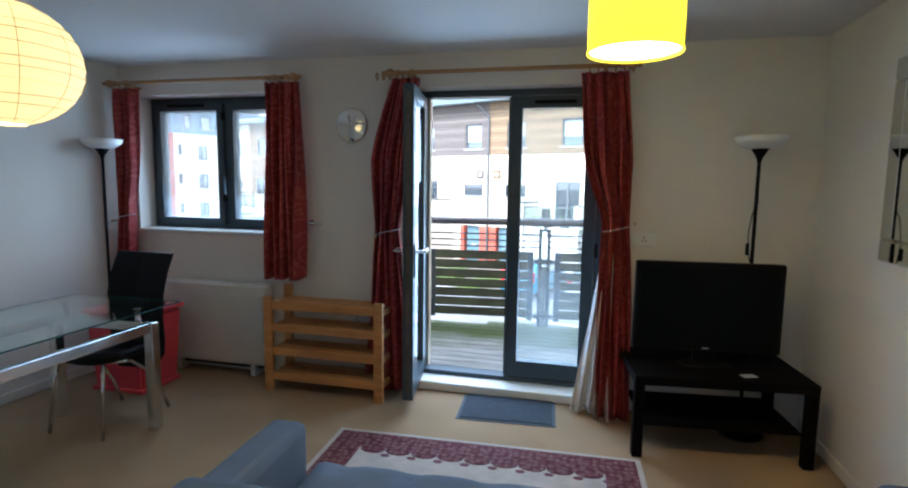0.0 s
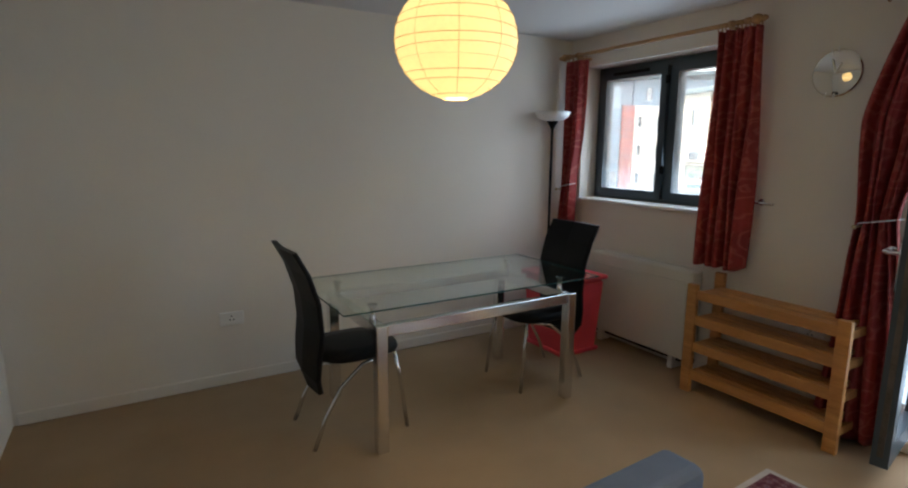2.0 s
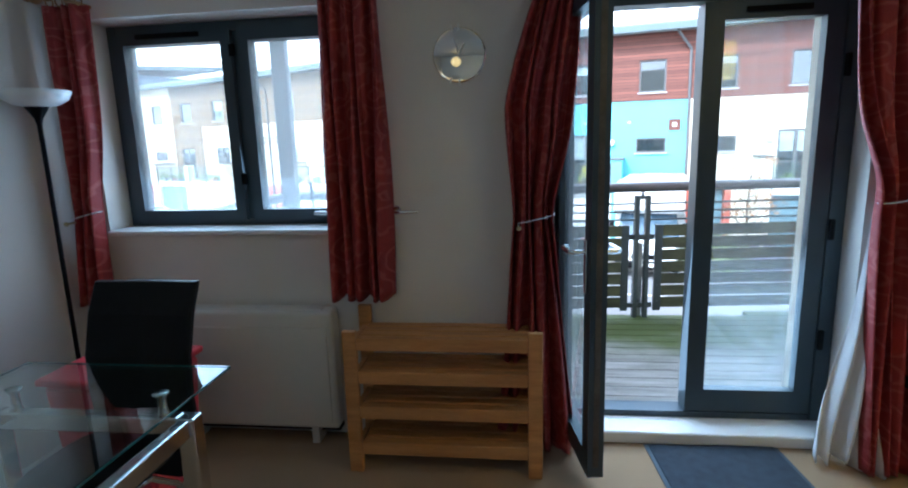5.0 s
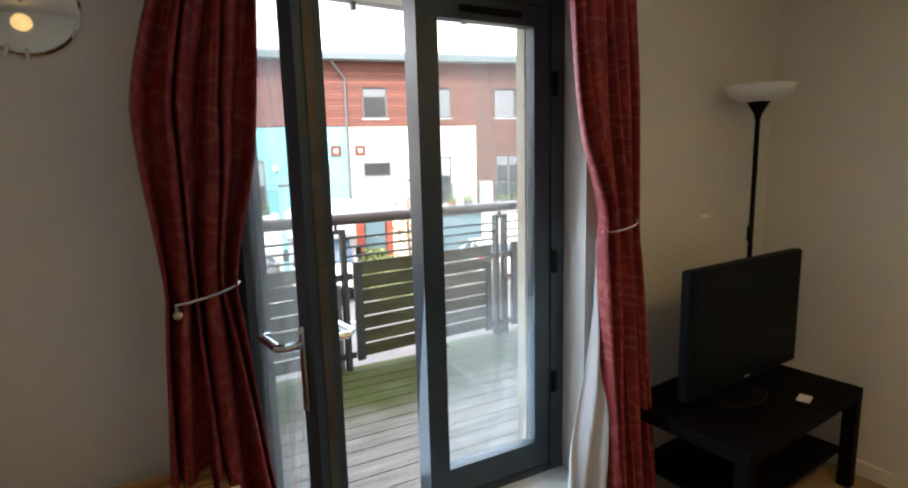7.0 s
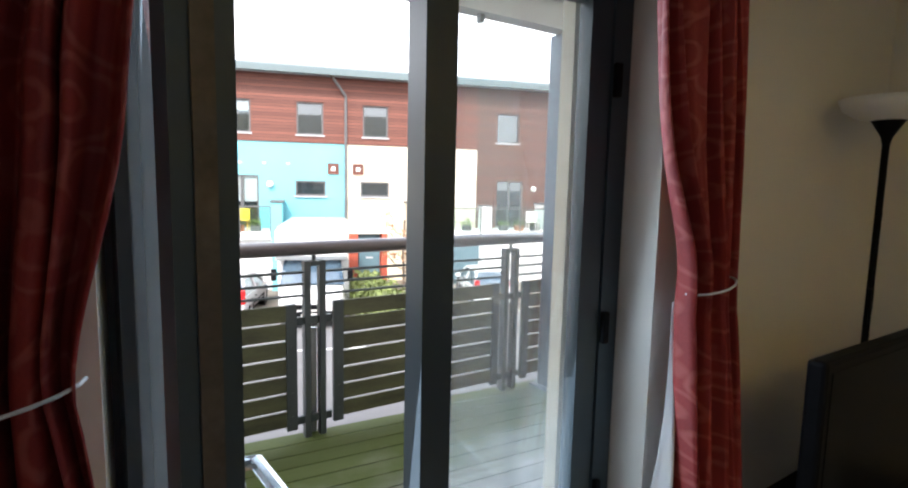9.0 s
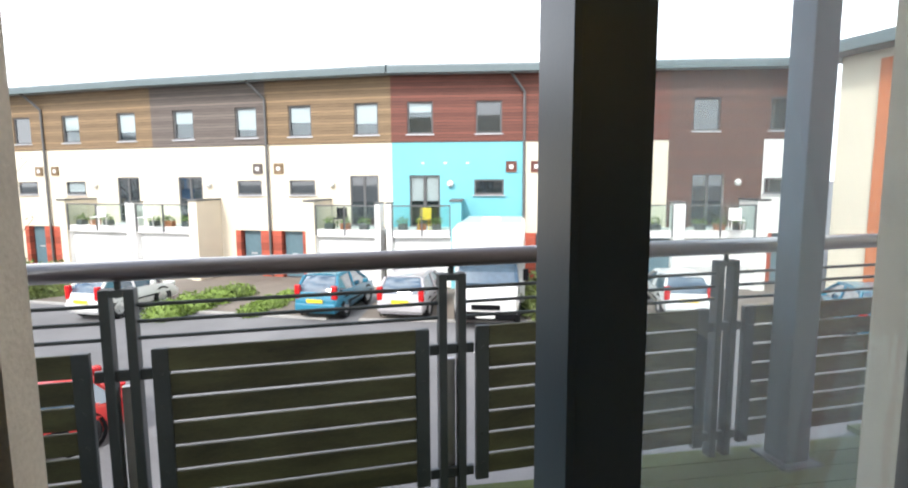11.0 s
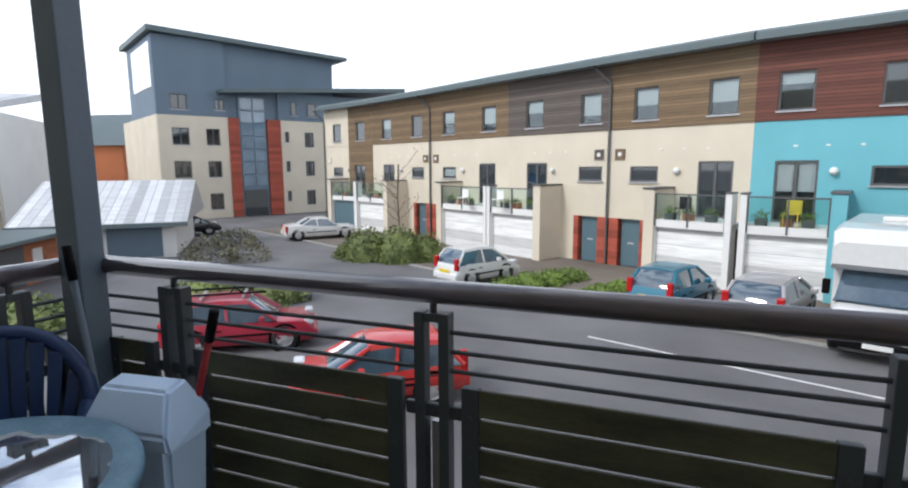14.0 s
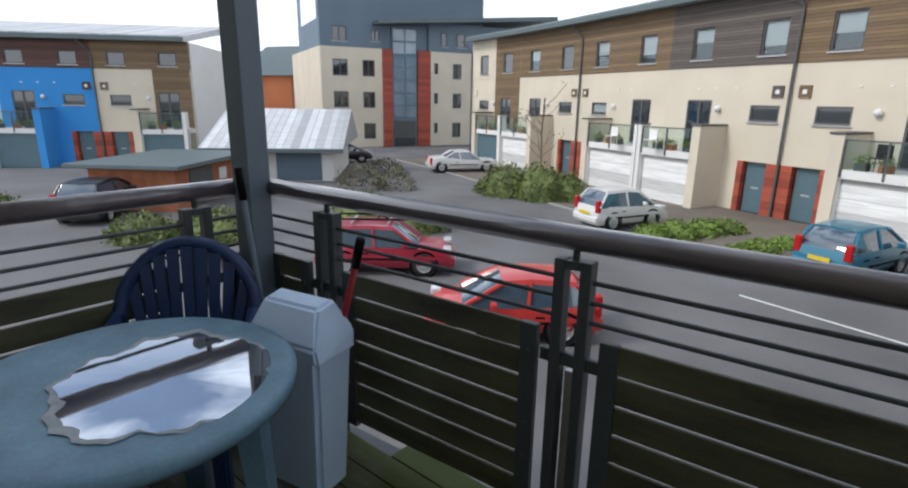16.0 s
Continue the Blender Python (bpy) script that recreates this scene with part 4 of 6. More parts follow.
for k in range(7):
    for c in range(2):
        z = 2.6 + k * 1.1
        part("pane", rbox(6.45 + c * 1.12, 7.45 + c * 1.12, 0.0, 0.05, z, z + 0.95, 0.01), M["stairglass"], tw, "stair window pane tinted like reflected sky")
part("entrance", bar(6.5, 8.5, -0.02, 0.05, 0, 2.3), M["winglass"], tw, "glazed entrance door")
bm = bmesh.new()
pipe(bm, [(14.6, -0.5, 8.6), (14.7, -0.12, 7.8), (14.7, -0.12, 0.2)], 0.07)
part("drainpipe", bm, M["winframe"], flats)

# ---- low buildings in the yard ----
sh = thing("shed", Matrix.Translation((-24.2, 22.0, GROUND)) @ pose(0, 0, 0, 0, 0, math.degrees(math.atan2(-0.72, -0.70))), "white shed with blue doors and a pale ribbed metal roof", "shed")
part("wall", bar(0, 6.0, -8.0, 0, 0, 1.75), M["r_white"], sh)
for x0 in (0.6, 3.3):
    part("door", bar(x0, x0 + 2.3, 0.0, 0.05, 0.05, 1.7), M["r_grey"], sh, "blue-grey garage door")
bm = bmesh.new()
vs = [bm.verts.new(c) for c in ((-0.6, 0.7, 1.75), (6.5, 0.7, 1.75), (6.5, -4.6, 3.6), (-0.6, -4.6, 3.6), (-0.6, -9.0, 1.75), (6.5, -9.0, 1.75))]
for f in ((0, 1, 2, 3), (3, 2, 5, 4), (0, 3, 4), (1, 5, 2), (0, 4, 5, 1)):
    bm.faces.new([vs[i] for i in f])
part("roof", bm, M["palemetal"], sh, "pale grey ribbed metal roof")
part("gutter", bar(-0.6, 6.5, 0.68, 0.82, 1.55, 1.75), M["fascia"], sh)
bs = thing("bin_store", Matrix.Translation((-21.8, 13.0, GROUND)) @ pose(0, 0, 0, 0, 0, 126), "orange brick bin store with a flat grey roof", "shed")
part("wall", bar(0, 5.0, 0, 3.4, 0, 1.62), M["brick"], bs)
part("roof", rbox(-0.6, 5.6, -0.5, 3.9, 1.64, 1.80, 0.02), M["fascia"], bs, "flat grey felt roof")
part("gate", bar(0.9, 2.6, -0.05, 0.0, 0.05, 1.5), M["winframe"], bs, "dark slatted gate")
part("notice", bar(3.2, 3.8, -0.04, 0.0, 0.8, 1.3), M["r_white"], bs, "small white notice")
ob_ = thing("side_building", Matrix.Translation((15.4, 20.6, GROUND)) @ pose(0, 0, 0, 0, 0, -79), "cream building with a tall terracotta panel", "building")
part("wall", bar(0, 26, 0, 8, 0, 8.3), M["r_cream"], ob_)
part("panel", bar(1.3, 8.5, -0.10, 0, 0.0, 8.0), M["orange"], ob_, "terracotta rendered panel")
part("roof", rbox(-0.8, 27, -0.9, 8.5, 8.3, 8.7, 0.03), M["fascia"], ob_, "grey metal roof edge")
for x0 in (9.5, 12.5):
    for z0 in (1.0, 3.7, 6.2):
        wd = part("window", bar(x0, x0 + 1.2, -0.06, 0.0, z0, z0 + 1.4), M["winframe"], ob_)
        part("pane", bar(x0 + 0.08, x0 + 1.12, -0.08, -0.06, z0 + 0.08, z0 + 1.32), M["winglass"], wd)
tower = thing("round_tower", pose(-217, 124, GROUND), "distant round white tower block", "building")
part("shaft", single(lathe, [(0, 0), (4.4, 0), (4.4, 38), (3.6, 41), (0, 41)], 32), M["r_white"], tower)
for k in range(11):
    part("band", single(lathe, [(4.4, 2 + k * 3.2), (4.5, 2 + k * 3.2), (4.5, 3.4 + k * 3.2), (4.4, 3.4 + k * 3.2)], 32), M["r_grey"], tower)
for i, (x, y, w, d, h, rz, mt) in enumerate(((-64, 40, 16, 10, 6.5, 30, "orange"), (-78, 58, 14, 9, 9.5, 20, "brick"), (-60, 30, 10, 8, 3.4, 35, "r_white"))):
    t = thing("far_house", pose(x, y, GROUND, 0, 0, rz), "distant house with a pitched roof", "house")
    part("wall", bar(-w / 2, w / 2, -d / 2, d / 2, 0, h), M[mt], t)
    bm = bmesh.new()
    vs = [bm.verts.new(c) for c in ((-w / 2 - .4, -d / 2 - .4, h), (w / 2 + .4, -d / 2 - .4, h), (w / 2 + .4, 0, h + 2.6), (-w / 2 - .4, 0, h + 2.6), (-w / 2 - .4, d / 2 + .4, h), (w / 2 + .4, d / 2 + .4, h))]
    for f in ((0, 1, 2, 3), (3, 2, 5, 4), (0, 3, 4), (1, 5, 2), (0, 4, 5, 1)):
        bm.faces.new([vs[i] for i in f])
    part("roof", bm, M["fascia"] if mt != "r_white" else M["palemetal"], t)
    for k in range(4):
        part("window", bar(-w / 2 + 1.5 + k * 3, -w / 2 + 2.7 + k * 3, -d / 2 - 0.04, -d / 2, h * 0.45, h * 0.45 + 1.3), M["winglass"], t)

# ---- paving, kerbs and planting ----
for (i, j) in zip(range(8), range(1, 9)):
    a, b = Vector((*T[i], 0)), Vector((*T[j], 0))
    n = Vector((b.y - a.y, a.x - b.x, 0)).normalized()
    bm = bmesh.new()
    q = [a + n * 0.0, b + n * 0.0, b + n * 6.2, a + n * 6.2]
    lo = [bm.verts.new((p.x, p.y, GROUND - 0.1)) for p in q]
    hi = [bm.verts.new((p.x, p.y, GROUND + 0.03 + 0.002 * i)) for p in q]
    bm.faces.new(hi)
    for k in range(4):
        bm.faces.new((lo[k], lo[(k + 1) % 4], hi[(k + 1) % 4], hi[k]))
    structure("pavement_%d" % (i + 1), bm, M["paving"], "brown block paved forecourt", "pavement")
    m = Matrix.Translation((*(a + n * 6.2).xy, GROUND)) @ pose(0, 0, 0, 0, 0, math.degrees(math.atan2(b.y - a.y, b.x - a.x)))
    bm = bmesh.new()
    box(bm, 0, (b - a).length, -0.14, 0.0, -0.05, 0.06, m)
    structure("kerb_%d" % (i + 1), bm, M["kerb"], "pale concrete kerb", "kerb")
structure("road_line", bar(-7.6, 0.4, 13.9, 13.98, GROUND + 0.003, GROUND + 0.006), M["line"], "worn white road line", "road marking").matrix_world = Matrix.Translation((0.5, 2.4, 0)) @ pose(0, 0, 0, 0, 0, -14)


def leaf_clump(bm, rng, c, r, n, size):
    for _ in range(n):
        d = Vector((rng.gauss(0, 1), rng.gauss(0, 1), abs(rng.gauss(0, 0.9)))).normalized()
        p = Vector(c) + Vector((d.x * r[0], d.y * r[1], d.z * r[2])) * rng.uniform(0.72, 1.06)
        q = Euler((rng.uniform(-1.2, 1.2), rng.uniform(-1.2, 1.2), rng.uniform(0, 6.3))).to_matrix()
        s = size * rng.uniform(0.6, 1.4)
        vs = [bm.verts.new(p + q @ Vector(v)) for v in ((-s, 0, 0), (0, -s * 0.45, 0.1 * s), (s, 0, 0), (0, s * 0.45, 0.1 * s))]
        bm.faces.new(vs)


def hedge(name, spots, mat, label, category="hedge", n=420, size=0.09, seed=1, core=True):
    rng = random.Random(seed)
    bm = bmesh.new()
    for (x, y, rx, ry, rz) in spots:
        leaf_clump(bm, rng, (x, y, GROUND), (rx, ry, rz), int(n * max(0.5, rx * ry)), size)
        leaf_clump(bm, rng, (x, y, GROUND), (rx * 0.85, ry * 0.85, rz * 0.88), int(n * max(0.5, rx * ry) * 0.8), size)
    me = bpy.data.meshes.new(name)
    bm.to_mesh(me)
    bm.free()
    me.materials.append(mat)
    ob = tagged(new(name, me), label, category, kind="stuff")
    ob.location.x = SHIFT[0]
    if core:
        cb = bmesh.new()
        for (x, y, rx, ry, rz) in spots:
            bmesh.ops.create_icosphere(cb, subdivisions=2, radius=1.0, matrix=Matrix.Translation((x, y, GROUND)) @ Matrix.Diagonal((rx * 0.8, ry * 0.8, rz * 0.82, 1)))
        me.materials.append(mat)
        bm2 = bmesh.new()
        bm2.from_mesh(me)
        tmp = bpy.data.meshes.new("twigs")
        cb.to_mesh(tmp)
        n0 = len(bm2.faces)
        bm2.from_mesh(tmp)
        bm2.faces.ensure_lookup_table()
        for f in bm2.faces[n0:]:
            f.material_index = 1
        bm2.to_mesh(me)
        bm2.free(), cb.free()
        bpy.data.meshes.remove(tmp)
    return ob


hedge("shrub_bed", [(-16.4, 25.2, 0.8, 0.8, 0.7), (-15.3, 25.1, 1.4, 1.2, 1.5), (-13.7, 25.3, 1.4, 1.2, 1.6), (-12.6, 25.9, 1.0, 1.0, 1.3)], M["leaf"], "dark green evergreen shrubs beside the road", n=520, seed=2)
hedge("low_hedge", [(-7.1, 21.5, 0.7, 0.8, 0.55), (-6.6, 22.4, 0.75, 0.8, 0.6), (-6.1, 23.4, 0.7, 0.8, 0.55), (-5.6, 24.3, 0.7, 0.7, 0.5)], M["grassleaf"], "clipped bright green low hedge between parking bays", n=700, size=0.07, seed=3)
hedge("small_hedge", [(-4.5, 21.4, 0.5, 0.6, 0.35), (-4.1, 22.4, 0.6, 0.7, 0.4), (-3.7, 23.4, 0.5, 0.6, 0.35)], M["grassleaf"], "small green hedge between parking bays", n=700, size=0.06, seed=4)
hedge("bush", [(4.7, 18.6, 0.9, 0.8, 1.25), (4.5, 19.8, 0.9, 0.9, 1.3), (5.0, 20.9, 0.9, 0.9, 1.1)], M["leaf"], "leafy green bush beside the forecourt", "bush", n=700, size=0.10, seed=5)
hedge("lavender_bush", [(6.0, 18.4, 0.7, 0.7, 0.95), (6.2, 19.4, 0.7, 0.7, 0.85)], M["lavender"], "purple-grey lavender bush", "bush", n=700, size=0.07, seed=6)
hedge("yard_bush", [(-17.3, 12.2, 1.5, 1.2, 0.9), (-15.2, 16.4, 1.6, 1.3, 1.1), (-13.6, 17.4, 1.2, 1.1, 0.9), (-18.6, 10.6, 1.2, 1.1, 0.8)], M["leaf"], "loose green bushes beside the parking yard", "bush", n=420, seed=7)
hedge("shaggy_shrub", [(-21.5, 21.6, 1.5, 1.3, 1.2), (-20.2, 22.6, 1.2, 1.0, 1.0), (-24.5, 25.8, 1.6, 1.2, 1.0)], M["scrub"], "straggly brown shrubs beside the shed", "bush", n=220, size=0.08, seed=8, core=False)
hedge("far_bush", [(-27.0, 7.4, 1.8, 1.5, 1.2), (-25.6, 8.0, 1.2, 1.2, 1.0)], M["leaf"], "dark green bush in the far yard", "bush", n=420, seed=9)


def small_tree(x, y, h, label, leaves, seed, n=160):
    rng = random.Random(seed)
    t = thing("tree", pose(x, y, GROUND), label, "tree")
    bm = bmesh.new()
    pipe(bm, [(0, 0, -0.02), (0.03, 0.02, h * 0.3), (-0.02, 0.0, h * 0.6), (0.05, 0.03, h)], 0.045, 6)
    tips = []
    for k in range(14):
        z = h * rng.uniform(0.3, 0.9)
        a = rng.uniform(0, 6.28)
        L = h * rng.uniform(0.15, 0.32)
        e = Vector((math.cos(a) * L, math.sin(a) * L, z + L * 0.9))
        pipe(bm, [(0, 0, z), (e.x * 0.5, e.y * 0.5, z + L * 0.35), e], 0.014, 5)
        tips.append(e)
    part("trunk", bm, M["bark"], t)
    bm = bmesh.new()
    for e in tips:
        leaf_clump(bm, rng, e, (0.28, 0.28, 0.3), n // 14, 0.06)
    part("crown", bm, leaves, t)


small_tree(-16.1, 29.2, 4.4, "young bare street tree with few leaves", M["bark"], 11, 60)
small_tree(6.3, 20.9, 2.9, "young tree with brown autumn leaves", M["autumn"], 12, 420)


# ---- vehicles ----
def loft(bm, stations, cap=True):
    """Skins a row of rings of (y, z) points at their x."""
    rings = [[bm.verts.new((x, y, z)) for y, z in ring] for x, ring in stations]
    k = len(rings[0])
    for a, b in zip(rings, rings[1:]):
        for i in range(k):
            bm.faces.new((a[i], a[(i + 1) % k], b[(i + 1) % k], b[i]))
    if cap:
        bm.faces.new(list(reversed(rings[0])))
        bm.faces.new(rings[-1])


def hull_ring(w, z0, z1, r=0.12):
    return [(-w + r, z0), (w - r, z0), (w - 0.03, z0 + r), (w, z0 + (z1 - z0) * 0.55), (w - 0.05, z1 - 0.04), (w - r - 0.05, z1), (-w + r + 0.05, z1), (-w + 0.05, z1 - 0.04), (-w, z0 + (z1 - z0) * 0.55), (-w + 0.03, z0 + r)]


def cabin_ring(wb, wt, z0, z1):
    return [(-wb, z0), (wb, z0), (wt, z1 - 0.05), (wt - 0.10, z1), (-wt + 0.10, z1), (-wt, z1 - 0.05)]


def wheel(parent, x, y, r):
    s = 1 if y > 0 else -1
    m = Matrix.Translation((x, y, r)) @ pose(0, 0, 0, -90 * s, 0, 0)
    ty = part("wheel", single(lathe, [(r * 0.62, -0.18), (r * 0.92, -0.18), (r, -0.14), (r, -0.04), (r * 0.93, 0.0), (r * 0.64, 0.0)], 24, m), M["tyre"], parent, smooth=True)
    bm = single(lathe, [(r * 0.66, -0.01), (r * 0.62, -0.015), (r * 0.56, -0.05), (0.0, -0.05)], 24, m)
    for k in range(5):
        q = m @ pose(0, 0, 0, 0, 0, k * 72)
        box(bm, 0.03, r * 0.62, -0.028, 0.028, -0.045, -0.012, q)
    lathe(bm, [(0.07, -0.05), (0.07, -0.01), (0.0, -0.008)], 12, m)
    part("rim", bm, M["rim"], ty)


def car(x, y, rz, paint, label, L=3.9, W=1.68, H=1.48, kind="hatch", plate="plate_y", rack=False):
    """A parked car; its nose points along +x of its own axes."""
    L, W, H = 0.87 * L, 0.87 * W, 0.87 * H
    c = thing("car", pose(x, y, GROUND + (0.035 if y > 18 else 0), 0, 0, rz), label, "car", "parked cars")
    h, b = W / 2, 0.62 * H
    f, r = L / 2, -L / 2
    bm = bmesh.new()
    low = 0.20
    if kind == "saloon":
        tops = [(r, 0.62), (r + 0.12, 0.86), (r + 0.7, 0.93), (0, b), (f - 1.15, b - 0.03), (f - 0.4, 0.76), (f - 0.08, 0.62), (f, 0.5)]
    else:
        tops = [(r, 0.62), (r + 0.07, b), (r + 0.5, b + 0.03), (0, b), (f - 0.70, b - 0.04), (f - 0.28, 0.72), (f - 0.06, 0.58), (f, 0.46)]
    loft(bm, [(px, hull_ring(h * (0.90 if i in (0, 7) else 0.96 if i in (1, 6) else 1.0), low + (0.08 if i in (0, 7) else 0), z)) for i, (px, z) in enumerate(tops)])
    part("body", bm, paint, c, smooth="soft")
    if kind == "saloon":
        cab = [(r + 0.75, 0.93, b + 0.02), (r + 1.5, 0.9, H - 0.03), (-0.1, 0.9, H), (0.35, 0.9, H - 0.03), (f - 1.15, 0.9, b)]
    elif kind == "estate":
        cab = [(r + 0.06, 0.93, b), (r + 0.28, 0.9, H - 0.04), (-0.4, 0.9, H), (0.22, 0.9, H - 0.03), (f - 0.88, 0.9, b)]
    else:
        cab = [(r + 0.08, 0.93, b), (r + 0.45, 0.9, H - 0.04), (-0.3, 0.9, H), (0.22, 0.9, H - 0.04), (f - 0.64, 0.9, b)]
    bm = bmesh.new()
    loft(bm, [(px, cabin_ring(h * 0.93, h * (0.93 if z <= b + 0.03 else 0.74), b - 0.04, max(z, b))) for px, _, z in cab])
    part("glazing", bm, M["carglass"], c, "dark car windows", smooth="soft")
    bm = bmesh.new()
    top = [q for q in cab if q[2] > b + 0.1]
    loft(bm, [(px, [(-h * 0.755, z - 0.07), (h * 0.755, z - 0.07), (h * 0.70, z + 0.012), (h * 0.4, z + 0.03), (-h * 0.4, z + 0.03), (-h * 0.70, z + 0.012)]) for px, _, z in top])
    part("roof", bm, paint, c, smooth="soft")
    for s in (-1, 1):
        for (pa, pb) in ((cab[0], cab[1]), (cab[-1], cab[-2])):
            part("pillar", single(pipe, [(pa[0], s * h * 0.93, b - 0.02), (pb[0], s * h * 0.745, pb[2] - 0.03)], 0.045, 6), paint, c)
        part("pillar", single(pipe, [(-0.25, s * h * 0.935, b - 0.02), (-0.30, s * h * 0.75, H - 0.03)], 0.035, 6), paint, c)
    for s in (-1, 1):
        wheel(c, f - 0.72, s * (h - 0.01), 0.30)
        wheel(c, r + 0.68, s * (h - 0.01), 0.30)
        part("wheel_arch", single(lathe, [(0.36, -0.02), (0.36, 0.004), (0.30, 0.004)], 20, Matrix.Translation((f - 0.72, s * (h - 0.012), 0.30)) @ pose(0, 0, 0, -90 * s, 0, 0)), M["black"], c)
        part("wheel_arch", single(lathe, [(0.36, -0.02), (0.36, 0.004), (0.30, 0.004)], 20, Matrix.Translation((r + 0.68, s * (h - 0.012), 0.30)) @ pose(0, 0, 0, -90 * s, 0, 0)), M["black"], c)
        zt = b + 0.1 if kind == "hatch" else 0.72
        part("tail_light", rbox(r + 0.0, r + 0.14, s * (h - 0.13) - 0.085, s * (h - 0.13) + 0.085, zt - 0.3, zt + 0.12, 0.03), M["taillight"], c, "red tail light")
        part("headlight", rbox(f - 0.26, f - 0.04, s * (h - 0.25) - 0.17, s * (h - 0.25) + 0.17, 0.58, 0.72, 0.04), M["headlight"], c, "clear headlight")
        part("door_mirror", rbox(f - 1.25, f - 1.13, s * (h + 0.09) - 0.09, s * (h + 0.09) + 0.09, b - 0.02, b + 0.12, 0.03), paint, c)
        part("door_handle", rbox(-0.55, -0.38, s * (h - 0.005) - 0.012, s * (h - 0.005) + 0.012, b - 0.2, b - 0.17, 0.005), M["black"], c)
        part("sill_strip", rbox(-L * 0.22, L * 0.2, s * (h - 0.01) - 0.012, s * (h - 0.01) + 0.012, 0.42, 0.47, 0.005), M["black"], c)
    part("rear_bumper", rbox(r - 0.05, r + 0.12, -h + 0.06, h - 0.06, 0.28, 0.52, 0.05), paint, c)
    part("front_bumper", rbox(f - 0.12, f + 0.05, -h + 0.06, h - 0.06, 0.24, 0.48, 0.05), paint, c)
    part("grille", rbox(f + 0.0, f + 0.055, -0.4, 0.4, 0.34, 0.44, 0.01), M["black"], c)
    part("number_plate", rbox(r - 0.06, r - 0.045, -0.26, 0.26, 0.56 if kind != "hatch" else 0.54, 0.67 if kind != "hatch" else 0.65, 0.004), M[plate], c, "yellow rear number plate")
    part("number_plate", rbox(f + 0.05, f + 0.06, -0.26, 0.26, 0.30, 0.41, 0.004), M["plate_w"], c, "white front number plate")
    if rack:
        for px in (-0.8, 0.1):
            part("roof_bar", rbox(px - 0.03, px + 0.03, -h * 0.8, h * 0.8, H + 0.06, H + 0.10, 0.01), M["rim"], c, "silver roof bar")
        for s in (-0.35, 0.3):
            bm = bmesh.new()
            pipe(bm, [(-1.3, s, H + 0.13), (0.6, s, H + 0.13)], 0.025, 6)
            pipe(bm, [(-0.2, s, H + 0.13), (-0.1, s + 0.05, H + 0.26), (0.1, s, H + 0.13)], 0.02, 6)
            part("bike_carrier", bm, M["black"], c)
    return c


def heading(x, y):
    return math.degrees(math.atan2(y, x))


car(-11.0, 13.65, heading(0.76, 0.65), PAINT["crimson"], "crimson estate car with roof bars parked by the yard", 3.9, 1.66, 1.42, "estate", rack=True)
car(-6.4, 12.55, heading(-0.76, -0.65), PAINT["red"], "bright red hatchback parked below the balcony", 3.6, 1.62, 1.36)
car(-8.7, 22.65, heading(0.42, 0.91), PAINT["white"], "small white hatchback parked before a garage", 3.55, 1.6, 1.55)
car(-1.85, 21.6, heading(0.36, 0.93), PAINT["blue"], "teal blue hatchback parked before a garage", 3.7, 1.66, 1.55)
car(0.65, 21.2, heading(0.33, 0.94), PAINT["silver"], "silver-beige hatchback parked before a garage", 4.1, 1.76, 1.5)
car(-22.3, 30.2, heading(0.60, 0.80), PAINT["white"], "white saloon car parked by the flats", 4.8, 1.85, 1.45, "saloon")
car(-23.1, 10.9, heading(-0.75, 0.66), PAINT["dark"], "dark car with a pale roof parked in the yard", 4.2, 1.78, 1.6)
car(9.0, 19.8, heading(0.3, 0.95), PAINT["white"], "white car parked on the forecourt", 4.0, 1.7, 1.45)
car(-31.0, 28.0, heading(0.5, 0.86), PAINT["dark"], "dark car parked beside the flats", 4.2, 1.75, 1.5)
car(12.8, 16.6, heading(0.45, 0.9), PAINT["blue"], "teal hatchback parked near the side building", 4.0, 1.7, 1.5)

mh = thing("motorhome", pose(3.15, 20.9, GROUND + 0.035, 0, 0, heading(-0.28, -0.96)), "white motorhome with an overcab parked before the houses", "motorhome")
bm = bmesh.new()
loft(bm, [(px, [(-w, z0), (w, z0), (w, z1 - 0.1), (w - 0.12, z1), (-w + 0.12, z1), (-w, z1 - 0.1)]) for px, w, z0, z1 in ((-2.75, 1.05, 0.4, 2.7), (-2.6, 1.08, 0.38, 2.82), (1.0, 1.08, 0.38, 2.85), (1.02, 1.08, 1.75, 2.86), (1.9, 1.05, 1.85, 2.80), (2.15, 1.0, 2.0, 2.5))])
part("living_box", bm, PAINT["white"], mh)
bm = bmesh.new()
loft(bm, [(px, hull_ring(w, 0.3, z1)) for px, w, z1 in ((0.95, 0.95, 1.25), (1.75, 0.95, 1.25), (2.55, 0.92, 1.1), (2.85, 0.85, 0.85))])
part("cab", bm, PAINT["white"], mh)
bm = bmesh.new()
loft(bm, [(px, cabin_ring(0.92, wt, 1.2, z1)) for px, wt, z1 in ((0.98, 0.85, 1.86), (1.7, 0.83, 1.86), (2.3, 0.9, 1.22))])
part("windscreen", bm, M["carglass"], mh)
part("overcab_window", rbox(2.0, 2.14, 0.25, 0.85, 2.12, 2.42, 0.02), M["winframe"], mh)
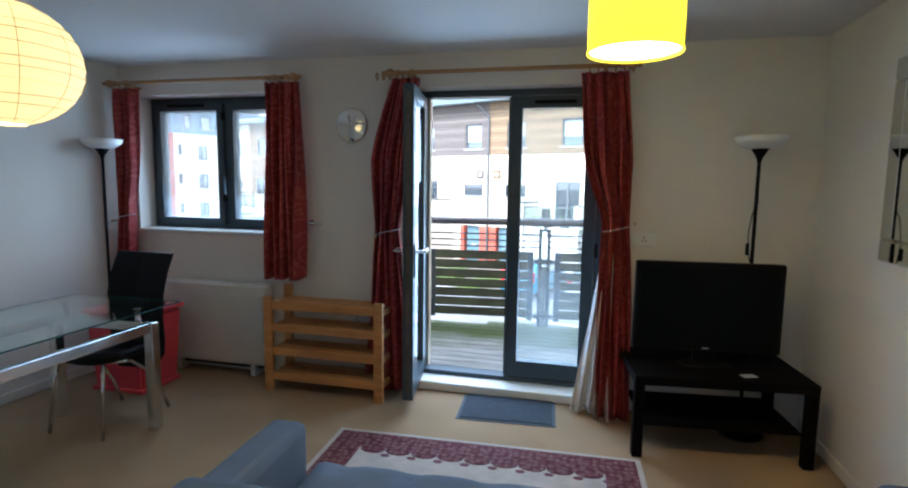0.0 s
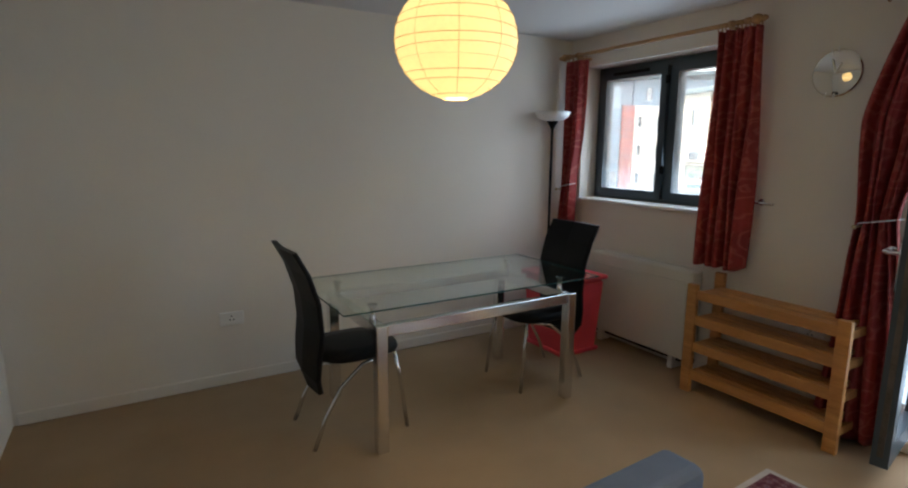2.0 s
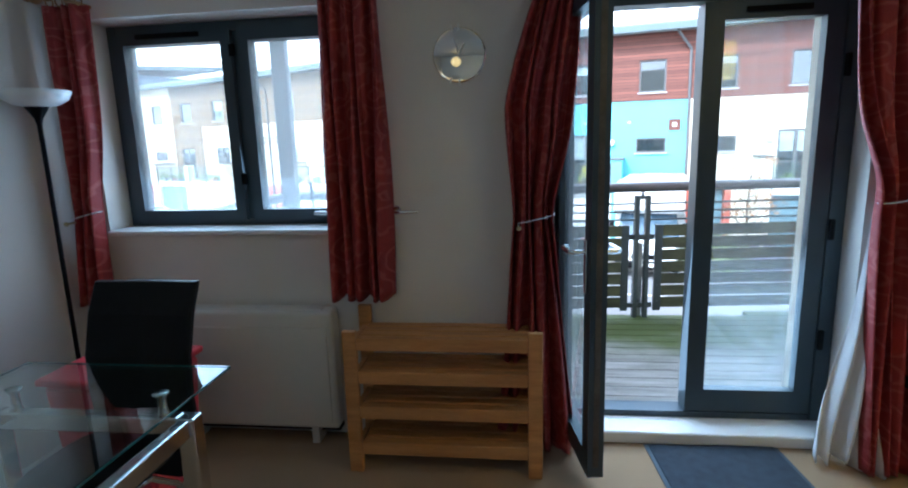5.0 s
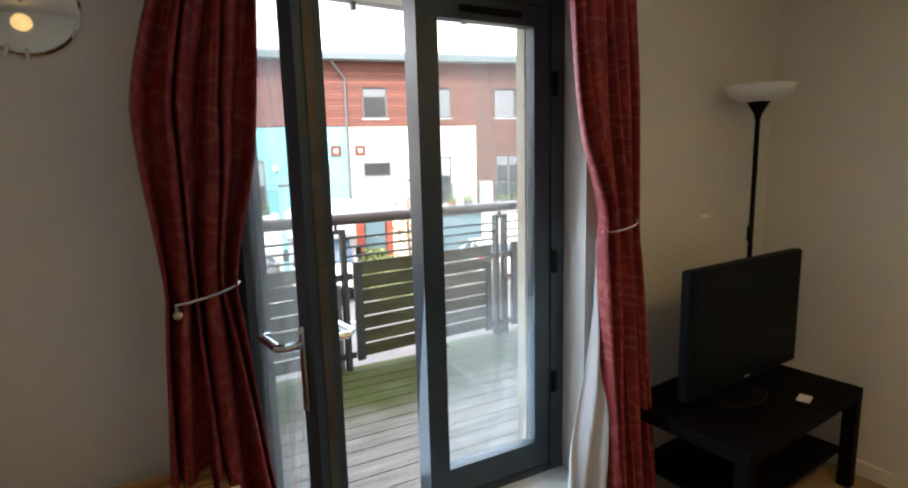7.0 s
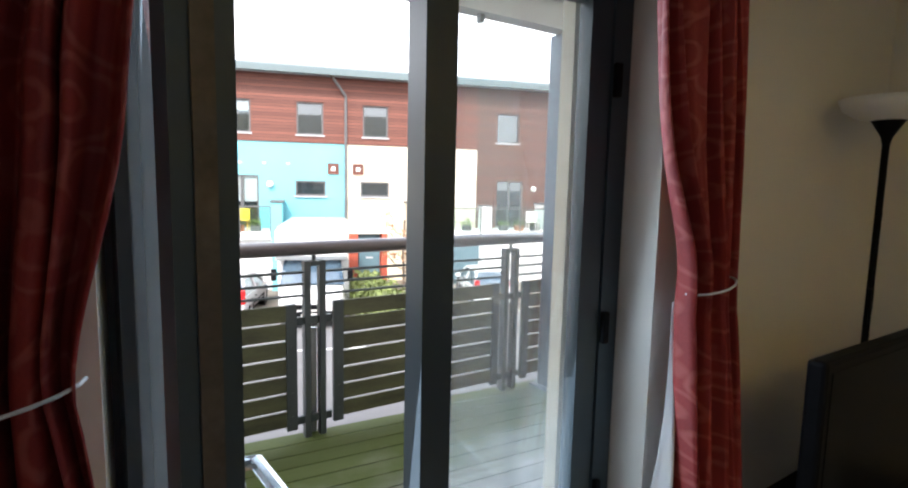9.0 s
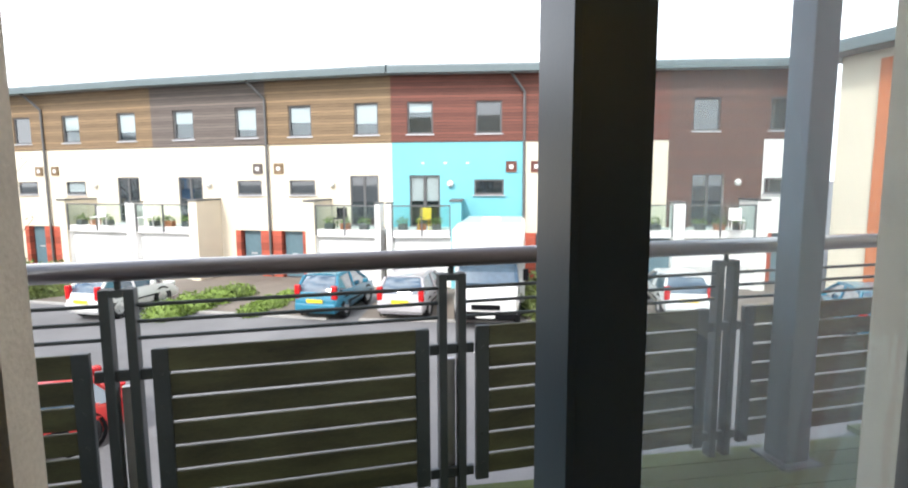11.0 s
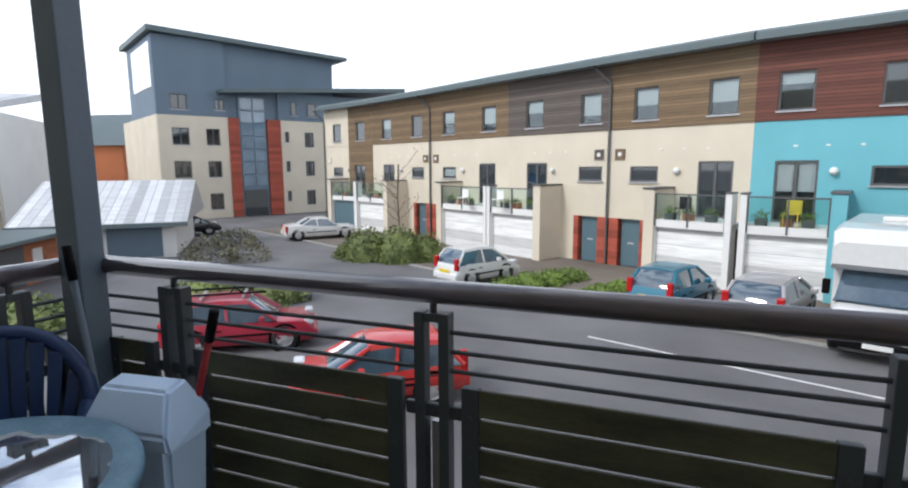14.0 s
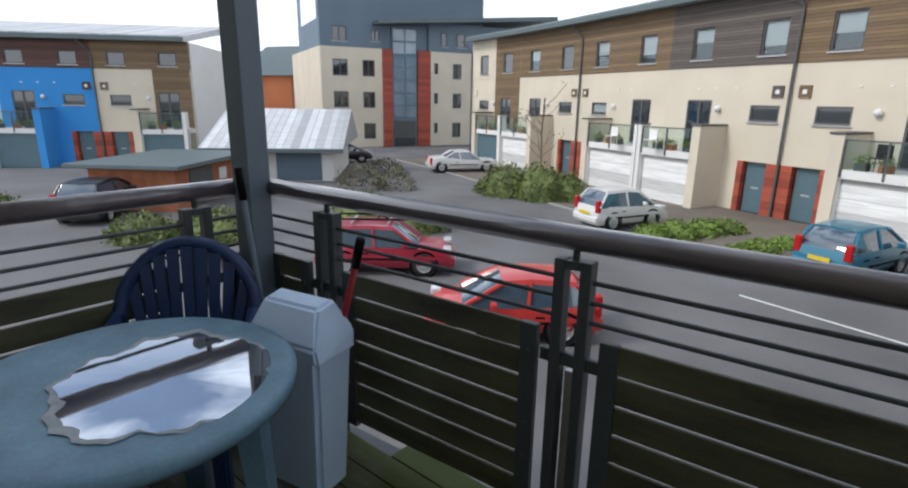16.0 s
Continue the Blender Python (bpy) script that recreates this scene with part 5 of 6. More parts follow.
part("roof_vent", rbox(-0.5, 0.1, -0.3, 0.3, 2.84, 2.96, 0.03), PAINT["white"], mh)
for s in (-1, 1):
    wheel(mh, 2.0, s * 0.95, 0.33)
    wheel(mh, -1.4, s * 1.06, 0.33)
    part("headlight", rbox(2.70, 2.86, s * 0.6 - 0.16, s * 0.6 + 0.16, 0.66, 0.82, 0.03), M["headlight"], mh)
    part("mirror", rbox(1.9, 2.0, s * 1.1 - 0.08, s * 1.1 + 0.08, 1.25, 1.6, 0.02), M["black"], mh)
part("bumper", rbox(2.72, 2.93, -0.85, 0.85, 0.30, 0.52, 0.05), M["black"], mh)
part("grille", rbox(2.84, 2.885, -0.4, 0.4, 0.58, 0.72, 0.01), M["black"], mh)
part("number_plate", rbox(2.93, 2.94, -0.26, 0.26, 0.36, 0.47, 0.003), M["plate_w"], mh)

# ---- deck boards ----
y = YOUT + 0.004
k = 0
while y < 6.36:
    x0 = max(LX - 0.10, (y + 0.12 - 6.235) / SL)
    if x0 < 3.0:
        part("board", bar(x0, 3.19, y, y + 0.118, DECK - 0.033, DECK), M["deck"], deck)
    y += 0.126


# ---- curtains and rods ----
SHIFT[0] = 0.0
def curtain(x0, x1, yc, z0, z1, folds, label, waist=None, flare=0.0, lining=False, seed=0, hook=None, lean=0.0, flare_right=0.0, head=None):
    """A hanging curtain with deep folds, gathered at an optional waist (height, left, right)."""
    rng = random.Random(seed)
    t = thing("curtain", pose((x0 + x1) / 2, yc, z0), label, "curtain", "red curtains")
    cx = (x0 + x1) / 2
    nz, nu = 44, folds * 12
    ph = [rng.uniform(0, 6.28) for _ in range(4)]

    def spread(z):
        a, b = x0, x1
        if head and z > z1 - 0.55:
            k_ = ((z - z1 + 0.55) / 0.55) ** 1.2
            a, b = a + (head[0] - a) * k_, b + (head[1] - b) * k_
        if waist:
            wz, wa, wb = waist
            k_ = math.exp(-((z - wz) / 0.30) ** 2) if z > wz else max(0.0, 1 - ((wz - z) / max(0.3, wz - z0)) ** 0.8)
            a, b = a + (wa - a) * k_, b + (wb - b) * k_
            if z < wz:
                a -= flare * (1 - k_)
                b += flare_right * (1 - k_)
        return a, b

    def sheet(dy, s0, s1, grow=0.0):
        bm = bmesh.new()
        grid = []
        for i in range(nz + 1):
            z = z0 + (z1 - z0) * i / nz
            a, b = spread(z)
            a, b = a - grow, b + grow
            row = []
            amp = 0.045 * min(1.0, 0.55 + (z1 - z) * 0.5)
            for j in range(nu + 1):
                s = s0 + (s1 - s0) * j / nu
                w = 2 * math.pi * folds * s
                off = amp * math.sin(w + ph[0] + 0.5 * math.sin(1.7 * z + ph[1])) + 0.012 * math.sin(2.3 * w + ph[2] + z * 2)
                xx = a + (b - a) * s + 0.012 * math.sin(w * 0.5 + z * 3 + ph[3])
                zz = z + (0.012 * math.sin(w + 1.0) if i == 0 else 0)
                row.append(bm.verts.new((xx - cx, dy + off - (lean * (1 - (z - z0) / 1.15) if waist and z < 1.15 else 0), zz - z0)))
            grid.append(row)
        for r0, r1 in zip(grid, grid[1:]):
            for j in range(nu):
                bm.faces.new((r0[j], r0[j + 1], r1[j + 1], r1[j]))
        return bm

    c = part("cloth", sheet(0, 0, 1), M["curtain"], t, smooth=True)
    c.modifiers.new("cloth", "SOLIDIFY").thickness = 0.004
    n_hooks = max(4, folds + 1)
    for j in range(n_hooks):
        xx = x0 + (x1 - x0) * (j + 0.5) / n_hooks - cx
        part("ring", single(lathe, [(0.022, -0.005), (0.027, 0.0), (0.022, 0.005)], 12, Matrix.Translation((xx, 0, z1 - z0 + 0.02)) @ pose(0, 0, 0, 0, 90, 0)), M["rodwood"], t)
    if waist:
        wz, wa, wb = waist
        bm = bmesh.new()
        mid = (wa + wb) / 2
        pts = [((wb + 0.05 if hook == "right" else wa + 0.02) - cx, (Y1 - yc - 0.02) if hook == "right" else -0.075, wz - z0 + (0.03 if hook == "right" else -0.03))]
        pts += [(mid - cx + (wb - wa) / 2 * 1.12 * math.cos(a_), -0.07 * math.sin(a_) - 0.005, wz - z0 + 0.02 * math.cos(a_)) for a_ in [math.pi * q / 8 for q in (range(0, 9) if hook == "right" else range(6, -1, -1))]]
        pipe(bm, pts, 0.0032, 6)
        part("tieback", bm, M["lining"], t, "white cord tie-back")
        hk = bmesh.new()
        q = pts[0]
        rod(hk, (q[0], Y1 - yc, q[2]), (q[0], q[1] - 0.02, q[2]), 0.006, 8)
        bmesh.ops.create_uvsphere(hk, u_segments=10, v_segments=6, radius=0.012, matrix=Matrix.Translation((q[0], q[1] - 0.025, q[2])))
        part("hook", hk, M["brass"], t, "small brass hook")
    return t, sheet


curtain(-3.575, -3.375, 4.09, 0.745, 2.19, 3, "short dark red patterned curtain beside the window", waist=(1.20, -3.575, -3.44), flare=0.06, flare_right=-0.09, seed=3, hook="left")
curtain(-2.258, -1.965, 4.06, 0.785, 2.19, 5, "short dark red patterned curtain hanging straight", seed=4)
curtain(-1.41, -1.135, 4.07, 0.02, 2.19, 5, "long dark red patterned curtain tied back by the door", waist=(1.16, -1.385, -1.215), flare=0.07, flare_right=0.04, seed=5, hook="left", head=(-1.262, -1.09))
rc, sheet_fn = curtain(-0.01, 0.30, 4.07, 0.02, 2.19, 5, "long dark red patterned curtain with white lining tied back", waist=(1.225, 0.14, 0.285), lean=0.10, seed=6, hook="right", flare=-0.13, flare_right=0.05, head=(-0.04, 0.255))
bm = bmesh.new()
grid = []
rng = random.Random(9)
for i in range(25):
    z = 1.15 * i / 24
    f = 1 - i / 24
    row = []
    for j in range(41):
        s = j / 40
        xx = 0.145 - 0.17 * f ** 1.2 + s * (0.05 + 0.22 * f)
        row.append(bm.verts.new((xx - 0.145, 0.045 - 0.09 * f + 0.045 * f * math.sin(s * 26 + 2.0 * z) + 0.05 * f * math.sin(s * 6 + z * 5), z + (0.02 * math.sin(s * 20) if i == 0 else 0))))
    grid.append(row)
for r0, r1 in zip(grid, grid[1:]):
    for j in range(40):
        bm.faces.new((r0[j], r0[j + 1], r1[j + 1], r1[j]))
ln = part("lining", bm, M["lining"], rc, "white curtain lining bunched on the floor", smooth=True)
ln.modifiers.new("cloth", "SOLIDIFY").thickness = 0.003


def curtain_rod(x0, x1):
    t = thing("curtain_rod", pose((x0 + x1) / 2, 4.06, 2.226), "turned wooden curtain rod with ball finials", "curtain rod", "curtain rods")
    h = (x1 - x0) / 2
    part("pole", single(rod, (-h, 0, 0), (h, 0, 0), 0.014, 14), M["rodwood"], t, smooth=True)
    for s in (-1, 1):
        m = Matrix.Translation((s * h, 0, 0)) @ pose(0, 0, 0, 0, 90 * s, 0)
        part("finial", single(lathe, [(0, -0.01), (0.02, -0.01), (0.02, 0.012), (0.013, 0.02), (0.027, 0.04), (0.03, 0.055), (0.024, 0.075), (0.012, 0.082), (0.018, 0.095), (0.012, 0.112), (0, 0.115)], 16, m), M["rodwood"], t, smooth=True)
        b = rbox(s * (h - 0.10) - 0.012, s * (h - 0.10) + 0.012, -0.005, 0.14, -0.03, -0.012, 0.004)
        lathe(b, [(0.014, -0.012), (0.021, -0.012), (0.021, 0.012), (0.014, 0.012)], 14, Matrix.Translation((s * (h - 0.10), 0, 0)) @ pose(0, 0, 0, 0, 90, 0))
        part("bracket", b, M["rodwood"], t)


curtain_rod(-3.535, -2.065)
curtain_rod(-1.235, 0.21)
hk = thing("curtain_holdback", pose(-1.955, 4.2, 1.19), "chrome curtain holdback on the wall", "holdback")
bm = bmesh.new()
pipe(bm, [(0, 0, 0), (0, -0.08, 0), (0.03, -0.09, 0), (0.12, -0.09, 0)], 0.007)
part("arm", bm, M["chrome"], hk)
part("rose", single(lathe, [(0, 0.012), (0.02, 0.012), (0.022, 0), (0, 0)], 14, pose(0, 0, 0, 90, 0, 0)), M["chrome"], hk)

# ---- dining table and chairs ----
tb = thing("dining_table", pose(-2.79, 2.525, 0), "clear glass dining table on square chrome legs", "table")
gt = rbox(-0.40, 0.40, -0.80, 0.80, 0.738, 0.750, 0.003, 1)
top_ = part("tabletop", gt, M["tableglass"], tb, "clear glass top with a dark green edge")
top_.visible_shadow = False
bm = bmesh.new()
for q in ((-0.4005, -0.3985, -0.80, 0.80), (0.3985, 0.4005, -0.80, 0.80), (-0.3985, 0.3985, -0.8005, -0.7985), (-0.3985, 0.3985, 0.7985, 0.8005)):
    box(bm, *q, 0.7405, 0.7475)
part("edge", bm, M["glassedge"], tb, "dark green polished glass edge")
for sx_ in (-1, 1):
    for sy_ in (-1, 1):
        lx, ly = sx_ * 0.355, sy_ * 0.605
        part("leg", rbox(lx - 0.03, lx + 0.03, ly - 0.03, ly + 0.03, 0.0, 0.66, 0.006), M["chrome"], tb)
        part("spacer", single(lathe, [(0, 0.66), (0.022, 0.66), (0.015, 0.672), (0.013, 0.72), (0.026, 0.734), (0.026, 0.738), (0, 0.738)], 16, Matrix.Translation((lx * 0.75, ly * 1.0, 0))), M["chrome"], tb, smooth=True)
    part("long_rail", rbox(sx_ * 0.355 - 0.02, sx_ * 0.355 + 0.02, -0.575, 0.575, 0.60, 0.66, 0.005), M["chrome"], tb)
for sy_ in (-1, 1):
    part("cross_rail", rbox(-0.325, 0.325, sy_ * 0.605 - 0.025, sy_ * 0.605 + 0.025, 0.60, 0.66, 0.005), M["chrome"], tb)

ch = thing("dining_chair", pose(-2.79, 1.88, 0), "black leather dining chair with a tall back and chrome legs", "chair", "dining chairs at the glass table")
bm = bmesh.new()
prof = [(-0.20, 0.27, 0.14), (-0.225, 0.36, 0.19), (-0.22, 0.46, 0.205), (-0.205, 0.60, 0.21), (-0.215, 0.75, 0.212), (-0.26, 0.90, 0.214), (-0.32, 1.015, 0.214)]
loft_rows = []
for yy, zz, hw in prof:
    loft_rows.append([(-hw, yy + 0.012, zz), (-hw + 0.01, yy + 0.022, zz), (0, yy + 0.008, zz), (hw - 0.01, yy + 0.022, zz), (hw, yy + 0.012, zz), (hw, yy - 0.006, zz), (0, yy - 0.022, zz), (-hw, yy - 0.006, zz)])
rings = [[bm.verts.new(c) for c in r] for r in loft_rows]
for a_, b_ in zip(rings, rings[1:]):
    for i in range(8):
        bm.faces.new((a_[i], a_[(i + 1) % 8], b_[(i + 1) % 8], b_[i]))
bm.faces.new(list(reversed(rings[0])))
bm.faces.new(rings[-1])
part("backrest", bm, M["leather"], ch, "tall curved black leather back")
bm = bmesh.new()
lathe(bm, [(0, 0.425), (0.9, 0.425), (0.98, 0.435), (1.0, 0.452), (0.96, 0.472), (0.6, 0.478), (0, 0.480)], 32)
for v in bm.verts:
    r = math.hypot(v.co.x, v.co.y)
    if r > 1e-6:
        a_ = math.atan2(v.co.y, v.co.x)
        k_ = (abs(math.cos(a_)) ** 3.2 + abs(math.sin(a_)) ** 3.2) ** (-1 / 3.2)
        v.co.x, v.co.y = r * k_ * math.cos(a_) * 0.205, r * k_ * math.sin(a_) * 0.225 + 0.03
part("seat", bm, M["leather"], ch, smooth=True)
for s in (-1, 1):
    bm = bmesh.new()
    pipe(bm, [(s * 0.16, 0.20, 0.43), (s * 0.175, 0.225, 0.30), (s * 0.19, 0.26, 0.0)], 0.011)
    part("leg", bm, M["chrome"], ch, smooth=True)
    bm = bmesh.new()
    pipe(bm, [(s * 0.165, 0.14, 0.425), (s * 0.17, 0.02, 0.40), (s * 0.175, -0.10, 0.30), (s * 0.18, -0.19, 0.15), (s * 0.185, -0.25, 0.0)], 0.011)
    part("leg", bm, M["chrome"], ch, smooth=True)
copy_thing(ch, pose(-2.80, 3.185, 0, 0, 0, 180))

pk = thing("storage_box", pose(-3.13, 3.72, 0), "pink translucent plastic storage box in the corner", "box")
bm = bmesh.new()
for z0_, z1_, w0_, w1_ in ((0.0, 0.55, 0.20, 0.235),):
    vs = [bm.verts.new((sx_ * w, sy_ * w * 0.85, z)) for z, w in ((z0_, w0_), (z1_, w1_)) for sx_, sy_ in ((-1, -1), (1, -1), (1, 1), (-1, 1))]
    for f in ((3, 2, 1, 0), (0, 1, 5, 4), (1, 2, 6, 5), (2, 3, 7, 6), (3, 0, 4, 7), (4, 5, 6, 7)):
        bm.faces.new([vs[i] for i in f])
bmesh.ops.bevel(bm, geom=bm.edges[:], offset=0.02, segments=2, affect="EDGES")
part("body", bm, M["pink"], pk)
part("lid", rbox(-0.25, 0.25, -0.215, 0.215, 0.552, 0.585, 0.012), M["pink"], pk)
part("foot_rim", rbox(-0.215, 0.215, -0.185, 0.185, 0.0, 0.03, 0.008), M["pink"], pk)

# ---- heater, rack, sockets ----
ht = thing("storage_heater", pose(-2.74, 4.13, 0), "cream metal storage heater under the window", "heater")
part("casing", rbox(-0.46, 0.46, -0.065, 0.045, 0.085, 0.71, 0.018, 3), M["heater"], ht)
part("front_panel", rbox(-0.43, 0.43, -0.072, -0.062, 0.12, 0.63, 0.006), M["heater"], ht)
part("top_grille", rbox(-0.40, 0.40, -0.045, 0.03, 0.709, 0.716, 0.002), M["heater"], ht)
for s in (-0.33, 0.33):
    part("foot", rbox(s - 0.02, s + 0.02, -0.06, 0.04, 0.0, 0.09, 0.005), M["heater"], ht)
# black strip added under the casing as the shade of the gap
part("base_gap", bar(-0.45, 0.45, -0.02, 0.045, 0.055, 0.086), M["black"], ht)

sr = thing("shoe_rack", pose(-1.712, 4.00, 0), "empty four-tier slatted pine shoe rack", "shoe rack")
for s in (-1, 1):
    for yy, hh in ((-0.14, 0.69), (0.13, 0.73)):
        part("post", rbox(s * 0.415 - 0.032, s * 0.415 + 0.032, yy - 0.016, yy + 0.016, 0.0, hh, 0.004), M["pine"], sr)
    for z in (0.10, 0.28, 0.45, 0.61):
        part("side_rail", rbox(s * 0.415 - 0.012, s * 0.415 + 0.012, -0.124, 0.114, z - 0.025, z + 0.02, 0.003), M["pine"], sr)
for z in (0.10, 0.28, 0.45, 0.61):
    part("front_lip", rbox(-0.383, 0.383, -0.150, -0.128, z - 0.012, z + 0.048, 0.004), M["pine"], sr)
    for k in range(4):
        part("slat", rbox(-0.39, 0.39, -0.115 + k * 0.062, -0.065 + k * 0.062, z + 0.018, z + 0.032, 0.003), M["pine"], sr)


def socket(m, label, gangs=2):
    t = thing("wall_socket", m, label, "socket")
    w = 0.073 * gangs
    part("plate", rbox(-w, w, -0.010, 0, -0.043, 0.043, 0.006), M["white"], t)
    for g in range(gangs):
        cx_ = (g - (gangs - 1) / 2) * w
        for dx, dz, sw, sh_ in ((0, 0.016, 0.004, 0.005), (-0.011, -0.006, 0.005, 0.003), (0.011, -0.006, 0.005, 0.003)):
            part("slot", bar(cx_ + dx - sw, cx_ + dx + sw, -0.0115, -0.0095, dz - sh_, dz + sh_), M["black"], t)
        part("rocker", rbox(cx_ + 0.03, cx_ + 0.045, -0.014, -0.009, 0.012, 0.034, 0.002), M["white"], t)


socket(pose(X0, 1.43, 0.43, 0, 0, 90), "white double socket on the side wall", 1)
socket(pose(-1.60, Y1, 0.475), "white double socket behind the rack", 1)
socket(pose(0.40, Y1, 1.15), "white wall plate beside the curtain", 1)

# ---- clock ----
ck = thing("wall_clock", pose(-1.63, Y1 - 0.001, 1.90), "round domed glass wall clock with short markers", "clock")
m90 = pose(0, 0, 0, 90, 0, 0)
part("rim", single(lathe, [(0, 0.0), (0.118, 0.0), (0.122, 0.006), (0.116, 0.012), (0, 0.012)], 40, m90), M["domeglass"], ck)
dome = [(0.5 * math.sin(radians(q)), 0.012 + 0.5 * (math.cos(radians(q)) - math.cos(radians(13)))) for q in range(13, -1, -1)]
part("glass_dome", single(lathe, dome, 40, m90), M["domeglass"], ck, "shiny domed clock glass", smooth=True)
for a_, L in ((105, 0.075), (60, 0.055)):
    c_, s_ = math.cos(radians(a_)), math.sin(radians(a_))
    part("pointer", single(rod, (0, -0.029, 0), (c_ * L, -0.029, s_ * L), 0.003, 6), M["white"], ck)
for a_ in (90, 105, 250, 270):
    c_, s_ = math.cos(radians(a_)), math.sin(radians(a_))
    part("marker", single(rod, (c_ * 0.105, -0.016, s_ * 0.105), (c_ * 0.135, -0.012, s_ * 0.135), 0.004, 6), M["white"], ck)


# ---- lamps ----
def uplighter(x, y, label, cable):
    t = thing("floor_lamp", pose(x, y, 0), label, "floor lamp", "uplighter floor lamps")
    part("base", single(lathe, [(0, 0.0), (0.125, 0.0), (0.128, 0.012), (0.10, 0.024), (0.02, 0.03), (0, 0.03)], 32), M["black"], t, smooth=True)
    part("pole", single(rod, (0, 0, 0.02), (0, 0, 1.66), 0.0105, 12), M["black"], t, smooth=True)
    part("cone", single(lathe, [(0.011, 1.64), (0.016, 1.665), (0.045, 1.715), (0.052, 1.722), (0, 1.722)], 24), M["black"], t, smooth=True)
    bm = single(lathe, [(0.04, 1.716), (0.09, 1.728), (0.125, 1.752), (0.142, 1.788), (0.138, 1.788), (0.12, 1.758), (0.088, 1.735), (0.0, 1.724)], 32)
    part("shade", bm, M["bowl"], t, "white opal glass bowl", smooth=True)
    if cable:
        bm = bmesh.new()
        pipe(bm, [(0.012, -0.004, 1.42), (-0.02, -0.015, 1.34), (-0.035, -0.015, 1.22), (-0.02, -0.012, 1.08), (0.012, -0.004, 1.0)], 0.003, 6)
        box(bm, -0.042, -0.026, -0.024, -0.008, 1.10, 1.17)
        part("cable_switch", bm, M["black"], t, "black cable with inline switch")


uplighter(-3.505, 3.88, "black floor lamp with a white bowl shade in the corner", False)
uplighter(0.99, 4.02, "black floor lamp with a white bowl shade behind the television", True)

pl = thing("paper_lantern", pose(*LANTERN), "lit round paper lantern hanging from the ceiling", "pendant lamp")
LR, LHT = 0.236, 0.215
bm = bmesh.new()
profile = []
NR = 14
for i in range(NR * 4 + 1):
    a_ = -math.pi / 2 * 0.86 + math.pi * 0.86 * i / (NR * 4)
    dent = 0.004 * abs(math.sin(math.pi * i / 4))
    profile.append(((LR - dent) * math.cos(a_), LHT * math.sin(a_)))
lathe(bm, profile, 48)
part("paper_shade", bm, M["paper"], pl, smooth=True)
for i in range(1, NR):
    a_ = -math.pi / 2 * 0.86 + math.pi * 0.86 * i / NR
    m = Matrix.Translation((0, 0, LHT * math.sin(a_))) @ pose(0, 0, 0, 1.6 * math.sin(i * 2.1), 1.6 * math.cos(i * 1.7), 0)
    r_ = (LR + 0.0005) * math.cos(a_)
    part("hoop", single(lathe, [(r_ - 0.001, -0.0012), (r_ + 0.0014, 0.0), (r_ - 0.001, 0.0012)], 40, m), M["hoop"], pl)
for k in range(9):
    b_ = 2 * math.pi * k / 9 + 0.2
    pts = [(math.cos(b_) * (LR + 0.0003) * math.cos(q), math.sin(b_) * (LR + 0.0003) * math.cos(q), LHT * math.sin(q)) for q in [math.pi * 0.43 * (2 * i / 16 - 1) for i in range(17)]]
    part("paper_seam", single(pipe, pts, 0.0012, 4), M["cream"], pl)
part("bottom_ring", single(lathe, [(0.048, -LHT * 0.975), (0.052, -LHT * 0.985), (0.048, -LHT * 0.995)], 24), M["cream"], pl)
part("cord", single(rod, (0, 0, LHT * 0.7), (0, 0, CEIL - LANTERN[2]), 0.004, 8), M["white"], pl)
part("ceiling_rose", single(lathe, [(0, CEIL - LANTERN[2]), (0.045, CEIL - LANTERN[2]), (0.04, CEIL - LANTERN[2] - 0.02), (0, CEIL - LANTERN[2] - 0.025)], 24), M["white"], pl)

dl = thing("drum_pendant", pose(*DRUM), "lit yellow fabric drum pendant lamp", "pendant lamp")
DR, DH = 0.153, 0.130
bm = single(lathe, [(DR, -DH), (DR + 0.001, 0), (DR, DH)], 48)
sd = part("drum_shade", bm, M["drum"], dl, smooth=True)
sd.modifiers.new("cloth", "SOLIDIFY").thickness = 0.003
part("inner_lining", single(lathe, [(DR - 0.006, -DH + 0.008), (DR - 0.006, DH - 0.008)], 48), M["bulbglow"], dl, "bright inner lining")
bm = bmesh.new()
bmesh.ops.create_uvsphere(bm, u_segments=16, v_segments=10, radius=0.032, matrix=Matrix.Translation((0, 0, 0.045)))
part("lamp_bulb", bm, M["bulbglow"], dl, "glowing bulb", smooth=True)
part("lower_rim", single(lathe, [(DR - 0.005, -DH), (DR + 0.003, -DH - 0.003), (DR + 0.003, -DH + 0.008), (DR - 0.005, -DH + 0.006)], 48), M["drum"], dl)
part("cord", single(rod, (0, 0, 0), (0, 0, CEIL - DRUM[2]), 0.004, 8), M["white"], dl)

